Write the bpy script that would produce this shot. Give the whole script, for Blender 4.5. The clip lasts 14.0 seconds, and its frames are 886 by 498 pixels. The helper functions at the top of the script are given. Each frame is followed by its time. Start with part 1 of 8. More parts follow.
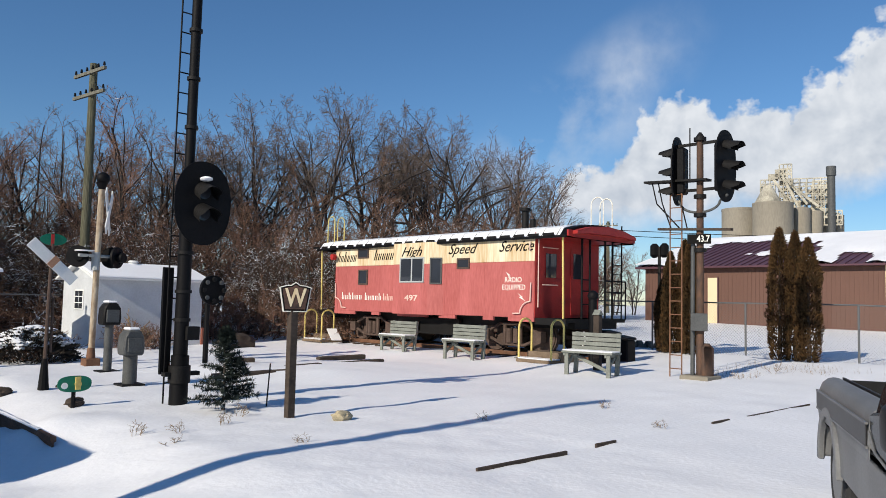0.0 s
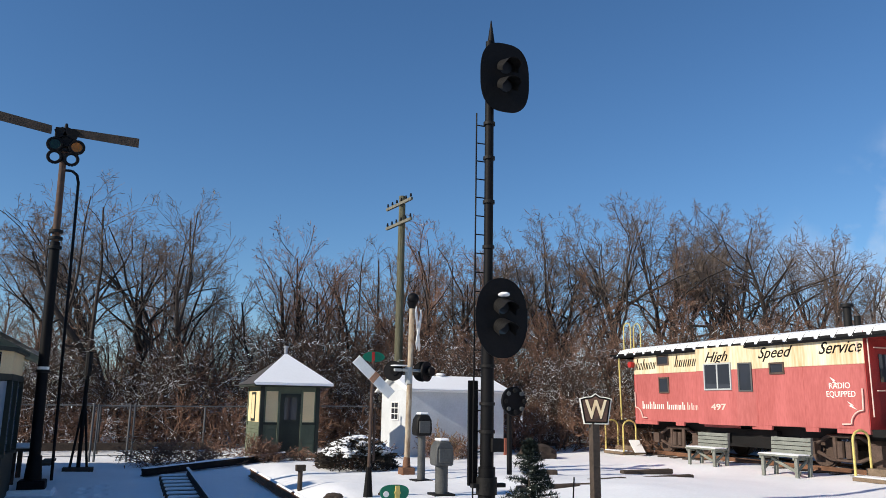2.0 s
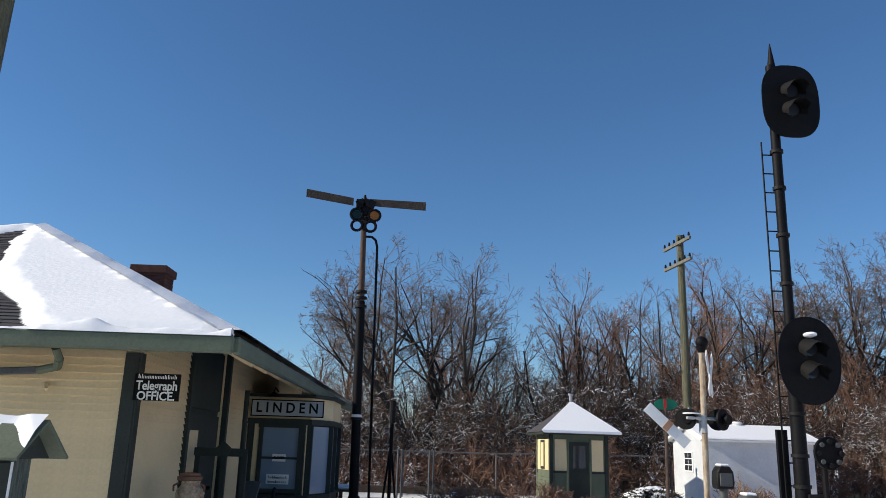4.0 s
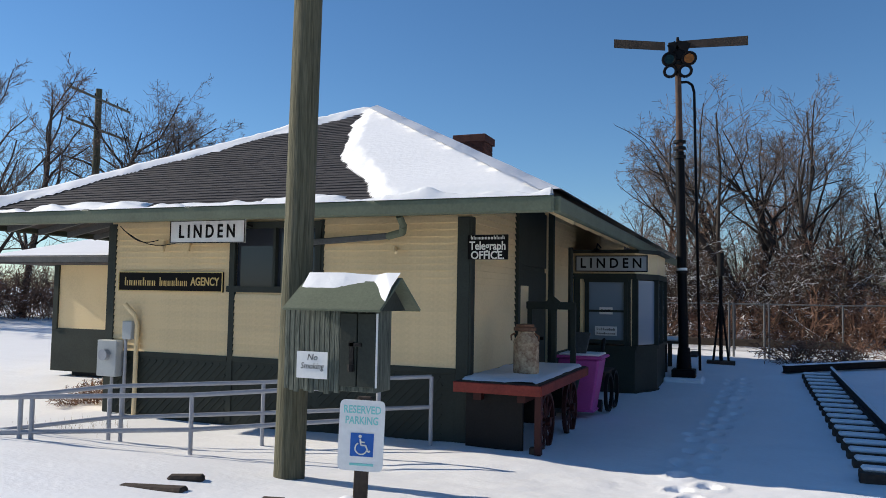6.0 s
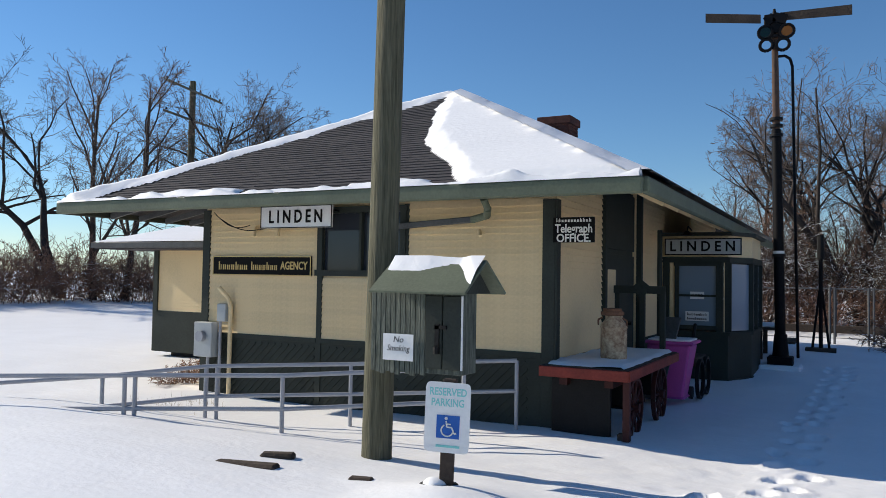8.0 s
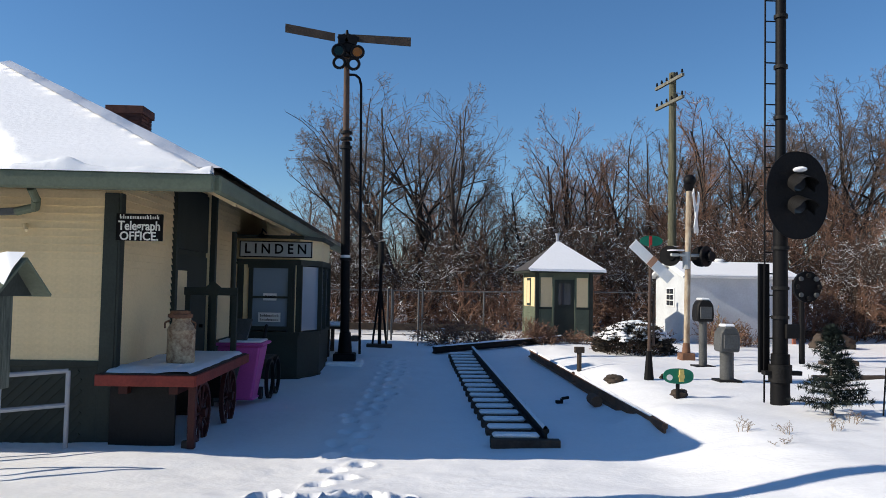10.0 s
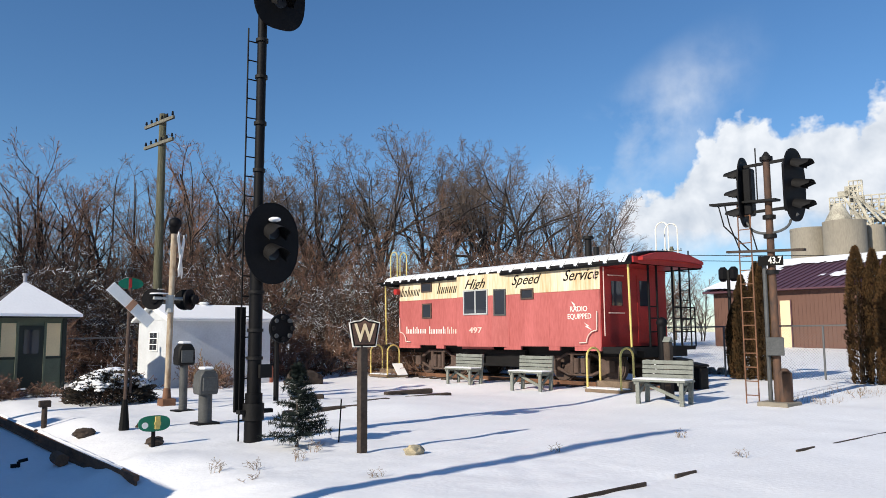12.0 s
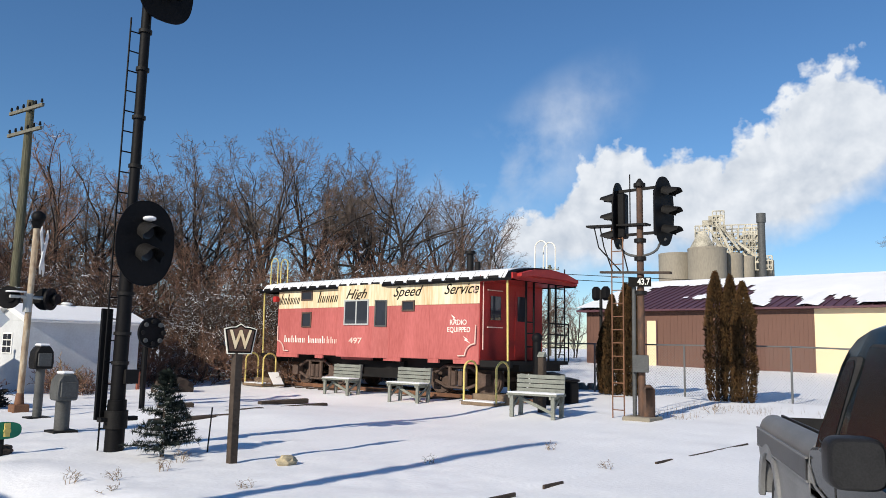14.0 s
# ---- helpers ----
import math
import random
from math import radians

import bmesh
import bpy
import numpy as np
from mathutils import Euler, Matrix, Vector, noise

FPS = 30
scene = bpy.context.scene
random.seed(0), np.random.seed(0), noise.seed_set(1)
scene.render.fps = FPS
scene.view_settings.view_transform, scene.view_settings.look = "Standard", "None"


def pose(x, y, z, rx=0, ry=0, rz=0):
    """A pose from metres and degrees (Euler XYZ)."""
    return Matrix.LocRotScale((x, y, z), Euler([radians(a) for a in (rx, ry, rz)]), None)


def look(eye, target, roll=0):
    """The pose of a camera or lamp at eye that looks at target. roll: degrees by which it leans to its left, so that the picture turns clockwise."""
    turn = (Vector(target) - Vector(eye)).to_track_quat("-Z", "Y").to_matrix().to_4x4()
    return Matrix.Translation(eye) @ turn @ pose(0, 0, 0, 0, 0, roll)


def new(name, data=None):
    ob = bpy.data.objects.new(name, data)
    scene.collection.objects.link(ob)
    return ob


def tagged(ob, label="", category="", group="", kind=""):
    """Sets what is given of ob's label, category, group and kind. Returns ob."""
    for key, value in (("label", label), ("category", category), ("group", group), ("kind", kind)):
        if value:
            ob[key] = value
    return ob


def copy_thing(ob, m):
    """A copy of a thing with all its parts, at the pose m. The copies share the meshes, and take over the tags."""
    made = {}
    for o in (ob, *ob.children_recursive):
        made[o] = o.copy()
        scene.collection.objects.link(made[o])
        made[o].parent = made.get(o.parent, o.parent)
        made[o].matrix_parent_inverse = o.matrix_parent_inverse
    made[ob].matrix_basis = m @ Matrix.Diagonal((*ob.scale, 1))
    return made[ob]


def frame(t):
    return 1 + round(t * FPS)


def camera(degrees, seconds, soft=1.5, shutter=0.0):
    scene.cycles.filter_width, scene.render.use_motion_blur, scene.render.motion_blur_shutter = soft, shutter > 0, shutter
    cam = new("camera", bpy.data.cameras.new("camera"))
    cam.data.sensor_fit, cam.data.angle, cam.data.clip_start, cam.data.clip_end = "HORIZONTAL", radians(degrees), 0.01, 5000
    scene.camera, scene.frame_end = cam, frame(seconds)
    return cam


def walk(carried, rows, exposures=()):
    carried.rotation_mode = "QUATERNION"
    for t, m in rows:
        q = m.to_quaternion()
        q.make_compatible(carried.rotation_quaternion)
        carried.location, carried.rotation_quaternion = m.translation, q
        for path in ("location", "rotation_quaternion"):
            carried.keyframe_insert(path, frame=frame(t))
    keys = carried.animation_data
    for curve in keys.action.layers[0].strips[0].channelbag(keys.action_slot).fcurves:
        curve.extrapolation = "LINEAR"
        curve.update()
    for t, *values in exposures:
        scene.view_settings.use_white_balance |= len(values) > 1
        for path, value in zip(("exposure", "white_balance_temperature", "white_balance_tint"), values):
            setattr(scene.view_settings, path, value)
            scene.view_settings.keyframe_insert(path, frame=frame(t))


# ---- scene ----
cam = camera(59.80, 14.0, soft=0.75)
PATH = [
    (0.0, 0.214, 0.005, 1.588, -43.77, 3.87, -1.26),
    (0.5, 0.22, 0.018, 1.578, -40.34, 4.06, -1.51),
    (1.0, 0.205, 0.012, 1.566, -37.2, 3.84, -1.6),
    (1.5, 0.19, -0.004, 1.584, -24.93, 4.07, -1.13),
    (2.0, 0.157, -0.031, 1.63, -22.11, 11.39, -0.83),
    (2.5, 0.114, -0.04, 1.638, -15.0, 14.93, -1.31),
    (3.0, 0.105, -0.049, 1.637, -9.81, 15.03, -2.0),
    (3.5, 0.038, -0.1, 1.631, -6.77, 14.89, -2.36),
    (4.0, -0.03, -0.106, 1.621, -1.84, 14.38, -1.71),
    (4.2, -0.036, -0.096, 1.618, 3.11, 13.89, -1.74),
    (5.2, -0.045, -0.07, 1.59, 18.3, 7.5, -1.2),
    (6.3, -0.049, -0.058, 1.597, 22.11, 2.39, -0.98),
    (6.5, -0.051, -0.056, 1.598, 22.44, 2.0, -0.97),
    (7.0, -0.051, -0.068, 1.595, 24.48, 1.87, -1.05),
    (7.2, -0.07, -0.04, 1.6, 25.47, 1.88, -1.15),
    (8.2, -0.075, -0.02, 1.57, 28.0, 2.15, -0.95),
    (9.3, -0.076, 0.008, 1.565, 16.04, 2.38, -0.95),
    (9.5, -0.06, 0.028, 1.563, 10.31, 2.53, -0.93),
    (10.0, 0.014, 0.102, 1.562, -2.59, 2.87, -1.07),
    (10.5, 0.066, 0.127, 1.569, -14.34, 3.13, -0.58),
    (11.0, 0.077, 0.053, 1.577, -23.53, 4.41, -0.85),
    (11.5, 0.108, 0.039, 1.576, -32.67, 5.52, -0.22),
    (12.0, 0.134, 0.036, 1.575, -39.18, 6.26, 0.41),
    (12.5, 0.141, 0.041, 1.575, -43.63, 6.33, 0.75),
    (13.0, 0.154, 0.026, 1.567, -47.86, 6.9, 0.03),
    (13.5, 0.144, 0.021, 1.564, -48.82, 7.27, -0.73),
    (14.0, 0.13, 0.021, 1.559, -48.03, 7.17, -1.13),
]
walk(cam, [(t, pose(x, y, z, 90 + pitch, roll, yaw)) for t, x, y, z, yaw, pitch, roll in PATH], [(t, e, 6080, 8) for t, e in ((0.0, 0.1), (1.0, 0.2), (2.0, 0.33), (4.0, 0.33), (6.5, 0.28), (7.2, 0.27), (9.5, 0.34), (11.5, 0.34), (12.5, 0.27), (14.0, 0.22))])

# ---- light: low winter sun, clear sky ----
SUN_EL, SHADOW = 28.5, Vector((1.0, 0.085, 0.0)).normalized()
world = bpy.data.worlds.new("world")
scene.world = world
world.use_nodes = True
wn = world.node_tree
bg = wn.nodes["Background"]
sky = wn.nodes.new("ShaderNodeTexSky")
sky.sky_type, sky.sun_disc = "NISHITA", False
sky.sun_elevation = radians(SUN_EL)
sky.sun_rotation = math.atan2(-SHADOW.x, -SHADOW.y)
sky.air_density, sky.dust_density, sky.ozone_density = 1.0, 0.0, 5.0
deep = wn.nodes.new("ShaderNodeHueSaturation")
deep.inputs["Saturation"].default_value, deep.inputs["Value"].default_value = 1.07, 1.18
wn.links.new(sky.outputs[0], deep.inputs["Color"])
wn.links.new(deep.outputs[0], bg.inputs[0])
bg.inputs[1].default_value = 0.076
sun = new("sun", bpy.data.lights.new("sun", "SUN"))
sun.data.energy, sun.data.angle, sun.data.color = 4.7, radians(0.5), (1.0, 0.86, 0.68)
sun.matrix_world = look(Vector((0, 0, 30)) - SHADOW * 30 * math.cos(radians(SUN_EL)) + Vector((0, 0, 30 * math.sin(radians(SUN_EL)))), (0, 0, 30))


# ---- materials ----
def mat(name, col, rough=0.6, metal=0.0, var=0.25, scale=3.0, fine=40.0, bump=0.15, col2=None, stretch=(1, 1, 1), snow=0.0, spec=0.28, rand=0.0):
    """A worn surface: base colour varied at two scales, fine relief, and snow lying on what faces up."""
    m = bpy.data.materials.new(name)
    m.use_nodes = True
    nt = m.node_tree
    N, L = nt.nodes, nt.links
    b = N["Principled BSDF"]
    b.inputs["Roughness"].default_value, b.inputs["Metallic"].default_value = rough, metal
    b.inputs["Specular IOR Level"].default_value = spec
    tc = N.new("ShaderNodeTexCoord")
    mp = N.new("ShaderNodeMapping")
    mp.inputs["Scale"].default_value = stretch
    L.new(tc.outputs["Object"], mp.inputs[0])
    n1, n2 = N.new("ShaderNodeTexNoise"), N.new("ShaderNodeTexNoise")
    n1.inputs["Scale"].default_value, n1.inputs["Detail"].default_value = scale, 5
    n2.inputs["Scale"].default_value, n2.inputs["Detail"].default_value = fine, 4
    L.new(mp.outputs[0], n1.inputs[0])
    L.new(mp.outputs[0], n2.inputs[0])
    add = N.new("ShaderNodeMath")
    add.operation = "MULTIPLY_ADD"
    add.inputs[1].default_value = 0.45
    L.new(n2.outputs[0], add.inputs[0])
    sc = N.new("ShaderNodeMath")
    sc.operation = "MULTIPLY"
    sc.inputs[1].default_value = 0.6
    L.new(n1.outputs[0], sc.inputs[0])
    L.new(sc.outputs[0], add.inputs[2])
    fac = add.outputs[0]
    if rand:
        oi = N.new("ShaderNodeObjectInfo")
        ad = N.new("ShaderNodeMath")
        ad.operation = "MULTIPLY_ADD"
        ad.inputs[1].default_value = rand
        L.new(oi.outputs["Random"], ad.inputs[0])
        L.new(fac, ad.inputs[2])
        fac = ad.outputs[0]
    rp = N.new("ShaderNodeValToRGB")
    c2 = col2 or tuple(c * (1 - var) for c in col)
    rp.color_ramp.elements[0].position, rp.color_ramp.elements[1].position = 0.32, 0.68
    rp.color_ramp.elements[0].color = (*c2, 1)
    rp.color_ramp.elements[1].color = (*[min(1, c * (1 + var * 0.5)) for c in col], 1)
    L.new(fac, rp.inputs[0])
    out = rp.outputs[0]
    if snow:
        ge = N.new("ShaderNodeNewGeometry")
        sx = N.new("ShaderNodeSeparateXYZ")
        L.new(ge.outputs["Normal"], sx.inputs[0])
        ns = N.new("ShaderNodeTexNoise")
        ns.inputs["Scale"].default_value = 1.3
        L.new(tc.outputs["Object"], ns.inputs[0])
        ma = N.new("ShaderNodeMath")
        ma.operation = "MULTIPLY_ADD"
        ma.inputs[1].default_value = 1.6
        L.new(ns.outputs[0], ma.inputs[0])
        L.new(sx.outputs[2], ma.inputs[2])
        gt = N.new("ShaderNodeMath")
        gt.operation = "GREATER_THAN"
        gt.inputs[1].default_value = 1.0 + 0.8 * (1 - snow)
        L.new(ma.outputs[0], gt.inputs[0])
        mx = N.new("ShaderNodeMix")
        mx.data_type = "RGBA"
        mx.inputs[7].default_value = (0.85, 0.87, 0.9, 1)
        L.new(gt.outputs[0], mx.inputs[0])
        L.new(out, mx.inputs[6])
        out = mx.outputs[2]
    L.new(out, b.inputs["Base Color"])
    if bump:
        bp = N.new("ShaderNodeBump")
        bp.inputs["Strength"].default_value, bp.inputs["Distance"].default_value = bump, 0.02
        L.new(n2.outputs[0], bp.inputs["Height"])
        L.new(bp.outputs[0], b.inputs["Normal"])
    return m


def snow_mat():
    m = mat("snow", (0.86, 0.87, 0.89), 0.55, var=0.05, scale=0.8, fine=14, bump=0.3, spec=0.3)
    b = m.node_tree.nodes["Principled BSDF"]
    b.inputs["Subsurface Weight"].default_value = 0.0
    return m


def glass_mat(name, col, rough=0.04, metal=0.0):
    m = bpy.data.materials.new(name)
    m.use_nodes = True
    b = m.node_tree.nodes["Principled BSDF"]
    b.inputs["Base Color"].default_value = (*col, 1)
    b.inputs["Roughness"].default_value, b.inputs["Metallic"].default_value = rough, metal
    b.inputs["Specular IOR Level"].default_value = 0.4
    return m


M = {
    "snow": snow_mat(),
    "cream": mat("cream_paint", (0.72, 0.57, 0.33), 0.6, var=0.14, scale=1.2, fine=30, bump=0.1, rand=0.12),
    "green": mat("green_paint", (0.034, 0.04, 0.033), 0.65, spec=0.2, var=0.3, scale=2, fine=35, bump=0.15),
    # lighter copy of the trim green, with sunlight put into its colour
    "greenlit": mat("green_paint_lit", (0.12, 0.14, 0.095), 0.65, var=0.25, scale=2, fine=35, bump=0.15),
    "shingle": mat("asphalt_shingle", (0.06, 0.057, 0.06), 0.95, var=0.45, scale=5, fine=60, bump=0.5, rand=0.3, spec=0.15),
    # brick made darker, the shade on the chimney put into its colour
    "shadebrick": mat("shaded_brick", (0.11, 0.045, 0.032), 0.9, var=0.5, scale=6, fine=50, bump=0.3),
    "targetgreen": mat("green_enamel", (0.015, 0.17, 0.1), 0.35, var=0.2, bump=0.02),
    "brick": mat("brick", (0.24, 0.085, 0.055), 0.85, var=0.4, scale=6, fine=50, bump=0.3, rand=0.3),
    "red": mat("faded_red_paint", (0.42, 0.122, 0.115), 0.6, col2=(0.3, 0.075, 0.066), var=0.2, scale=1.6, fine=18, bump=0.08, stretch=(1, 1, 0.25)),
    "redend": mat("red_paint", (0.36, 0.028, 0.025), 0.5, var=0.3, scale=1.5, fine=20, bump=0.08),
    "band": mat("aged_cream_band", (0.75, 0.68, 0.5), 0.55, col2=(0.46, 0.3, 0.13), var=0.1, scale=2.6, fine=16, bump=0.08, stretch=(1, 1, 0.12)),
    "black": mat("black_paint", (0.005, 0.005, 0.006), 0.6, var=0.5, scale=2, fine=30, bump=0.2, spec=0.14),
    "iron": mat("dark_iron", (0.01, 0.0095, 0.0095), 0.6, spec=0.2, var=0.5, scale=3, fine=40, bump=0.3),
    "rust": mat("rusty_steel", (0.2, 0.1, 0.055), 0.85, col2=(0.09, 0.05, 0.035), scale=4, fine=40, bump=0.35),
    "mastrust": mat("rust_streaked_mast", (0.115, 0.062, 0.038), 0.8, col2=(0.035, 0.031, 0.03), scale=5, fine=16, bump=0.3, stretch=(1, 1, 0.4)),
    "peeling": mat("peeling_white_over_rust", (0.42, 0.36, 0.27), 0.75, col2=(0.15, 0.085, 0.045), scale=6, fine=18, bump=0.3, stretch=(1, 1, 0.35)),
    "wood": mat("weathered_wood", (0.16, 0.155, 0.125), 0.85, var=0.5, scale=3, fine=30, bump=0.5, stretch=(4, 4, 0.35)),
    "polewood": mat("treated_pole_wood", (0.15, 0.142, 0.095), 0.9, col2=(0.03, 0.034, 0.02), scale=6, fine=22, bump=1.0, stretch=(6, 6, 0.25)),
    "greybench": mat("grey_bench_wood", (0.2, 0.21, 0.185), 0.8, var=0.35, scale=4, fine=30, bump=0.3, snow=0.0),
    "darkwood": mat("dark_timber", (0.06, 0.045, 0.035), 0.85, var=0.5, scale=3, fine=25, bump=0.5),
    "galv": mat("galvanised_steel", (0.33, 0.34, 0.37), 0.5, metal=0.15, var=0.15, scale=4, fine=30, bump=0.05),
    "fencewire": mat("dull_fence_steel", (0.11, 0.115, 0.12), 0.6, var=0.15, bump=0.0),
    "signrust": mat("rusted_dark_plate", (0.1, 0.055, 0.04), 0.8, col2=(0.02, 0.018, 0.018), scale=9, fine=40, bump=0.2),
    "truckiron": mat("rusty_black_casting", (0.085, 0.058, 0.046), 0.8, var=0.5, scale=5, fine=30, bump=0.3),
    "stepwood": mat("brown_step_wood", (0.17, 0.125, 0.085), 0.85, var=0.4, scale=4, fine=30, bump=0.3),
    "boxwood": mat("green_stained_boards", (0.15, 0.165, 0.135), 0.85, col2=(0.016, 0.026, 0.022), scale=9, fine=45, bump=0.8, stretch=(4, 4, 0.3)),
    "metalgrey": mat("light_grey_enamel", (0.4, 0.42, 0.42), 0.45, var=0.1, bump=0.02),
    "darkred": mat("dark_red_ironwork", (0.05, 0.012, 0.01), 0.6, var=0.4, bump=0.2),
    "greypaint": mat("grey_paint", (0.08, 0.083, 0.083), 0.6, var=0.4, scale=3, fine=30, bump=0.2),
    "whitepaint": mat("white_paint", (0.78, 0.78, 0.76), 0.5, var=0.1, scale=2, fine=30, bump=0.05),
    "hutwall": mat("white_hut_boards", (0.55, 0.575, 0.6), 0.6, var=0.15, scale=1.5, fine=18, bump=0.15),
    "yellow": mat("yellow_paint", (0.62, 0.5, 0.16), 0.5, var=0.25, scale=5, fine=30, bump=0.1),
    "blackletter": mat("black_lettering", (0.008, 0.0075, 0.007), 0.6, spec=0.08, var=0.2, bump=0.0),
    "whiteletter": mat("white_lettering", (0.75, 0.73, 0.66), 0.6, var=0.2, scale=8, bump=0.0),
    "faded": mat("faded_lettering", (0.72, 0.52, 0.45), 0.6, var=0.2, scale=8, bump=0.0),
    "goldletter": mat("gold_lettering", (0.6, 0.44, 0.17), 0.5, var=0.2, scale=8, bump=0.0),
    "teal": mat("teal_lettering", (0.25, 0.62, 0.58), 0.5, var=0.15, bump=0.0),
    "blue": mat("blue_panel", (0.02, 0.11, 0.42), 0.4, var=0.1, bump=0.0),
    "pink": mat("magenta_plastic", (0.48, 0.085, 0.32), 0.45, var=0.15, scale=2, bump=0.02),
    "cartred": mat("worn_red_cart_paint", (0.19, 0.032, 0.022), 0.6, var=0.35, scale=4, fine=30, bump=0.2),
    "can": mat("rusty_cream_can", (0.5, 0.4, 0.26), 0.7, col2=(0.12, 0.035, 0.014), scale=9, fine=30, bump=0.2),
    "redpaint": mat("signal_orange", (0.42, 0.23, 0.14), 0.6, var=0.3, bump=0.1),
    "glass": glass_mat("dark_window_glass", (0.03, 0.035, 0.045)),
    "cabglass": mat("tinted_cab_glass", (0.006, 0.007, 0.008), 0.22, var=0.3, scale=3, fine=10, bump=0.0, spec=0.05),
    "paleglass": glass_mat("curtained_window_glass", (0.2, 0.26, 0.33), 0.12),
    "amberglass": glass_mat("amber_lens", (0.3, 0.1, 0.008), 0.15),
    "greenglass": glass_mat("green_lens", (0.004, 0.016, 0.01), 0.15),
    "bark": mat("grey_brown_bark", (0.07, 0.055, 0.045), 0.9, var=0.6, scale=4, fine=25, bump=0.3, snow=0.26),
    "limb": mat("dark_limb_bark", (0.048, 0.039, 0.034), 0.9, var=0.5, scale=4, fine=25, bump=0.3),
    "darktwig": mat("dark_bare_twigs", (0.128, 0.098, 0.08), 0.9, var=0.6, scale=0.6, fine=8, bump=0.0, rand=0.2),
    "twig": mat("bare_twigs", (0.135, 0.096, 0.075), 0.9, var=0.75, scale=0.6, fine=8, bump=0.0, snow=0.0, rand=0.25),
    "redtwig": mat("reddish_bare_twigs", (0.165, 0.096, 0.066), 0.9, var=0.75, scale=0.6, fine=8, bump=0.0, snow=0.05, rand=0.25),
    "snowtwig": mat("snow_laden_branches", (0.07, 0.05, 0.04), 0.9, var=0.5, scale=0.6, fine=8, bump=0.0, snow=0.38),
    "grass": mat("dead_grass", (0.24, 0.17, 0.1), 0.9, var=0.5, scale=2, fine=8, bump=0.0),
    "cedar": mat("winter_burnt_cedar", (0.07, 0.036, 0.012), 0.9, col2=(0.008, 0.011, 0.004), scale=3.2, fine=12, bump=0.0, rand=0.1),
    "spruce": mat("spruce_needles", (0.022, 0.032, 0.026), 0.85, var=0.4, scale=4, fine=20, bump=0.0, snow=0.2),
    "evergreen": mat("dark_shrub", (0.05, 0.04, 0.03), 0.85, var=0.5, scale=3, fine=15, bump=0.0),
    "brownwall": mat("brown_metal_siding", (0.125, 0.066, 0.049), 0.6, var=0.1, scale=0.5, fine=10, bump=0.02),
    "maroon": mat("maroon_metal_roof", (0.095, 0.045, 0.058), 0.45, var=0.12, scale=0.6, fine=8, bump=0.02),
    "tanwall": mat("tan_siding", (0.7, 0.56, 0.36), 0.6, var=0.06, scale=1, bump=0.02),
    "concrete": mat("weathered_concrete", (0.24, 0.215, 0.17), 0.9, var=0.25, scale=0.25, fine=4, bump=0.2, stretch=(1, 1, 0.3)),
    "steelwork": mat("pale_steelwork", (0.42, 0.39, 0.31), 0.6, var=0.7, scale=0.4, fine=4, bump=0.0),
    "silver": mat("silver_truck_paint", (0.17, 0.173, 0.177), 0.5, metal=0.15, var=0.25, scale=2.5, fine=60, bump=0.02),
    "bandgrey": mat("dark_grey_truck_band", (0.045, 0.047, 0.05), 0.45, var=0.35, scale=3, fine=50, bump=0.02),
    "blacktruck": mat("black_truck_paint", (0.008, 0.011, 0.012), 0.12, var=0.3, scale=2, fine=50, bump=0.01, spec=0.08),
    "plastic": mat("charcoal_plastic", (0.017, 0.017, 0.018), 0.5, var=0.5, scale=6, fine=120, bump=0.06, spec=0.2),
    "rubber": mat("tyre_rubber", (0.025, 0.025, 0.026), 0.85, var=0.3, bump=0.3),
    "interior": mat("dark_interior", (0.03, 0.03, 0.032), 0.9, var=0.2, bump=0.0),
    "stone": mat("field_stone", (0.42, 0.36, 0.24), 0.9, var=0.3, scale=8, bump=0.4),
}


# ---- geometry helpers ----
def box(bm, x0, x1, y0, y1, z0, z1, m=None):
    r = bmesh.ops.create_cube(bm, size=1.0)
    mm = Matrix.LocRotScale(((x0 + x1) / 2, (y0 + y1) / 2, (z0 + z1) / 2), None, (x1 - x0, y1 - y0, z1 - z0))
    bmesh.ops.transform(bm, matrix=(m @ mm) if m else mm, verts=r["verts"])
    return r["verts"]


def rod(bm, p, q, r0, r1=None, n=8):
    p, q = Vector(p), Vector(q)
    r1 = r0 if r1 is None else r1
    d = q - p
    m = Matrix.Translation((p + q) / 2) @ d.to_track_quat("Z", "Y").to_matrix().to_4x4()
    r = bmesh.ops.create_cone(bm, cap_ends=True, segments=n, radius1=r0, radius2=r1, depth=d.length, matrix=m)
    return r["verts"]


def pipe(bm, pts, r, n=6):
    for a, b in zip(pts, pts[1:]):
        rod(bm, a, b, r, r, n)


def bar(bm, p, q, w, h):
    """A square bar from p to q, w across and h in height."""
    p, q = Vector(p), Vector(q)
    d = q - p
    m = Matrix.Translation((p + q) / 2) @ d.to_track_quat("X", "Z").to_matrix().to_4x4()
    return box(bm, -d.length / 2, d.length / 2, -w / 2, w / 2, -h / 2, h / 2, m)


def prism(bm, outline, axis, a, b):
    """Extrudes a 2D outline along an axis from a to b."""
    def place(u, v, w):
        return {"x": (w, u, v), "y": (u, w, v), "z": (u, v, w)}[axis]
    lo = [bm.verts.new(place(u, v, a)) for u, v in outline]
    hi = [bm.verts.new(place(u, v, b)) for u, v in outline]
    n = len(outline)
    bm.faces.new(lo)
    bm.faces.new(hi[::-1])
    for i in range(n):
        bm.faces.new((lo[i], hi[i], hi[(i + 1) % n], lo[(i + 1) % n]))
    return lo + hi


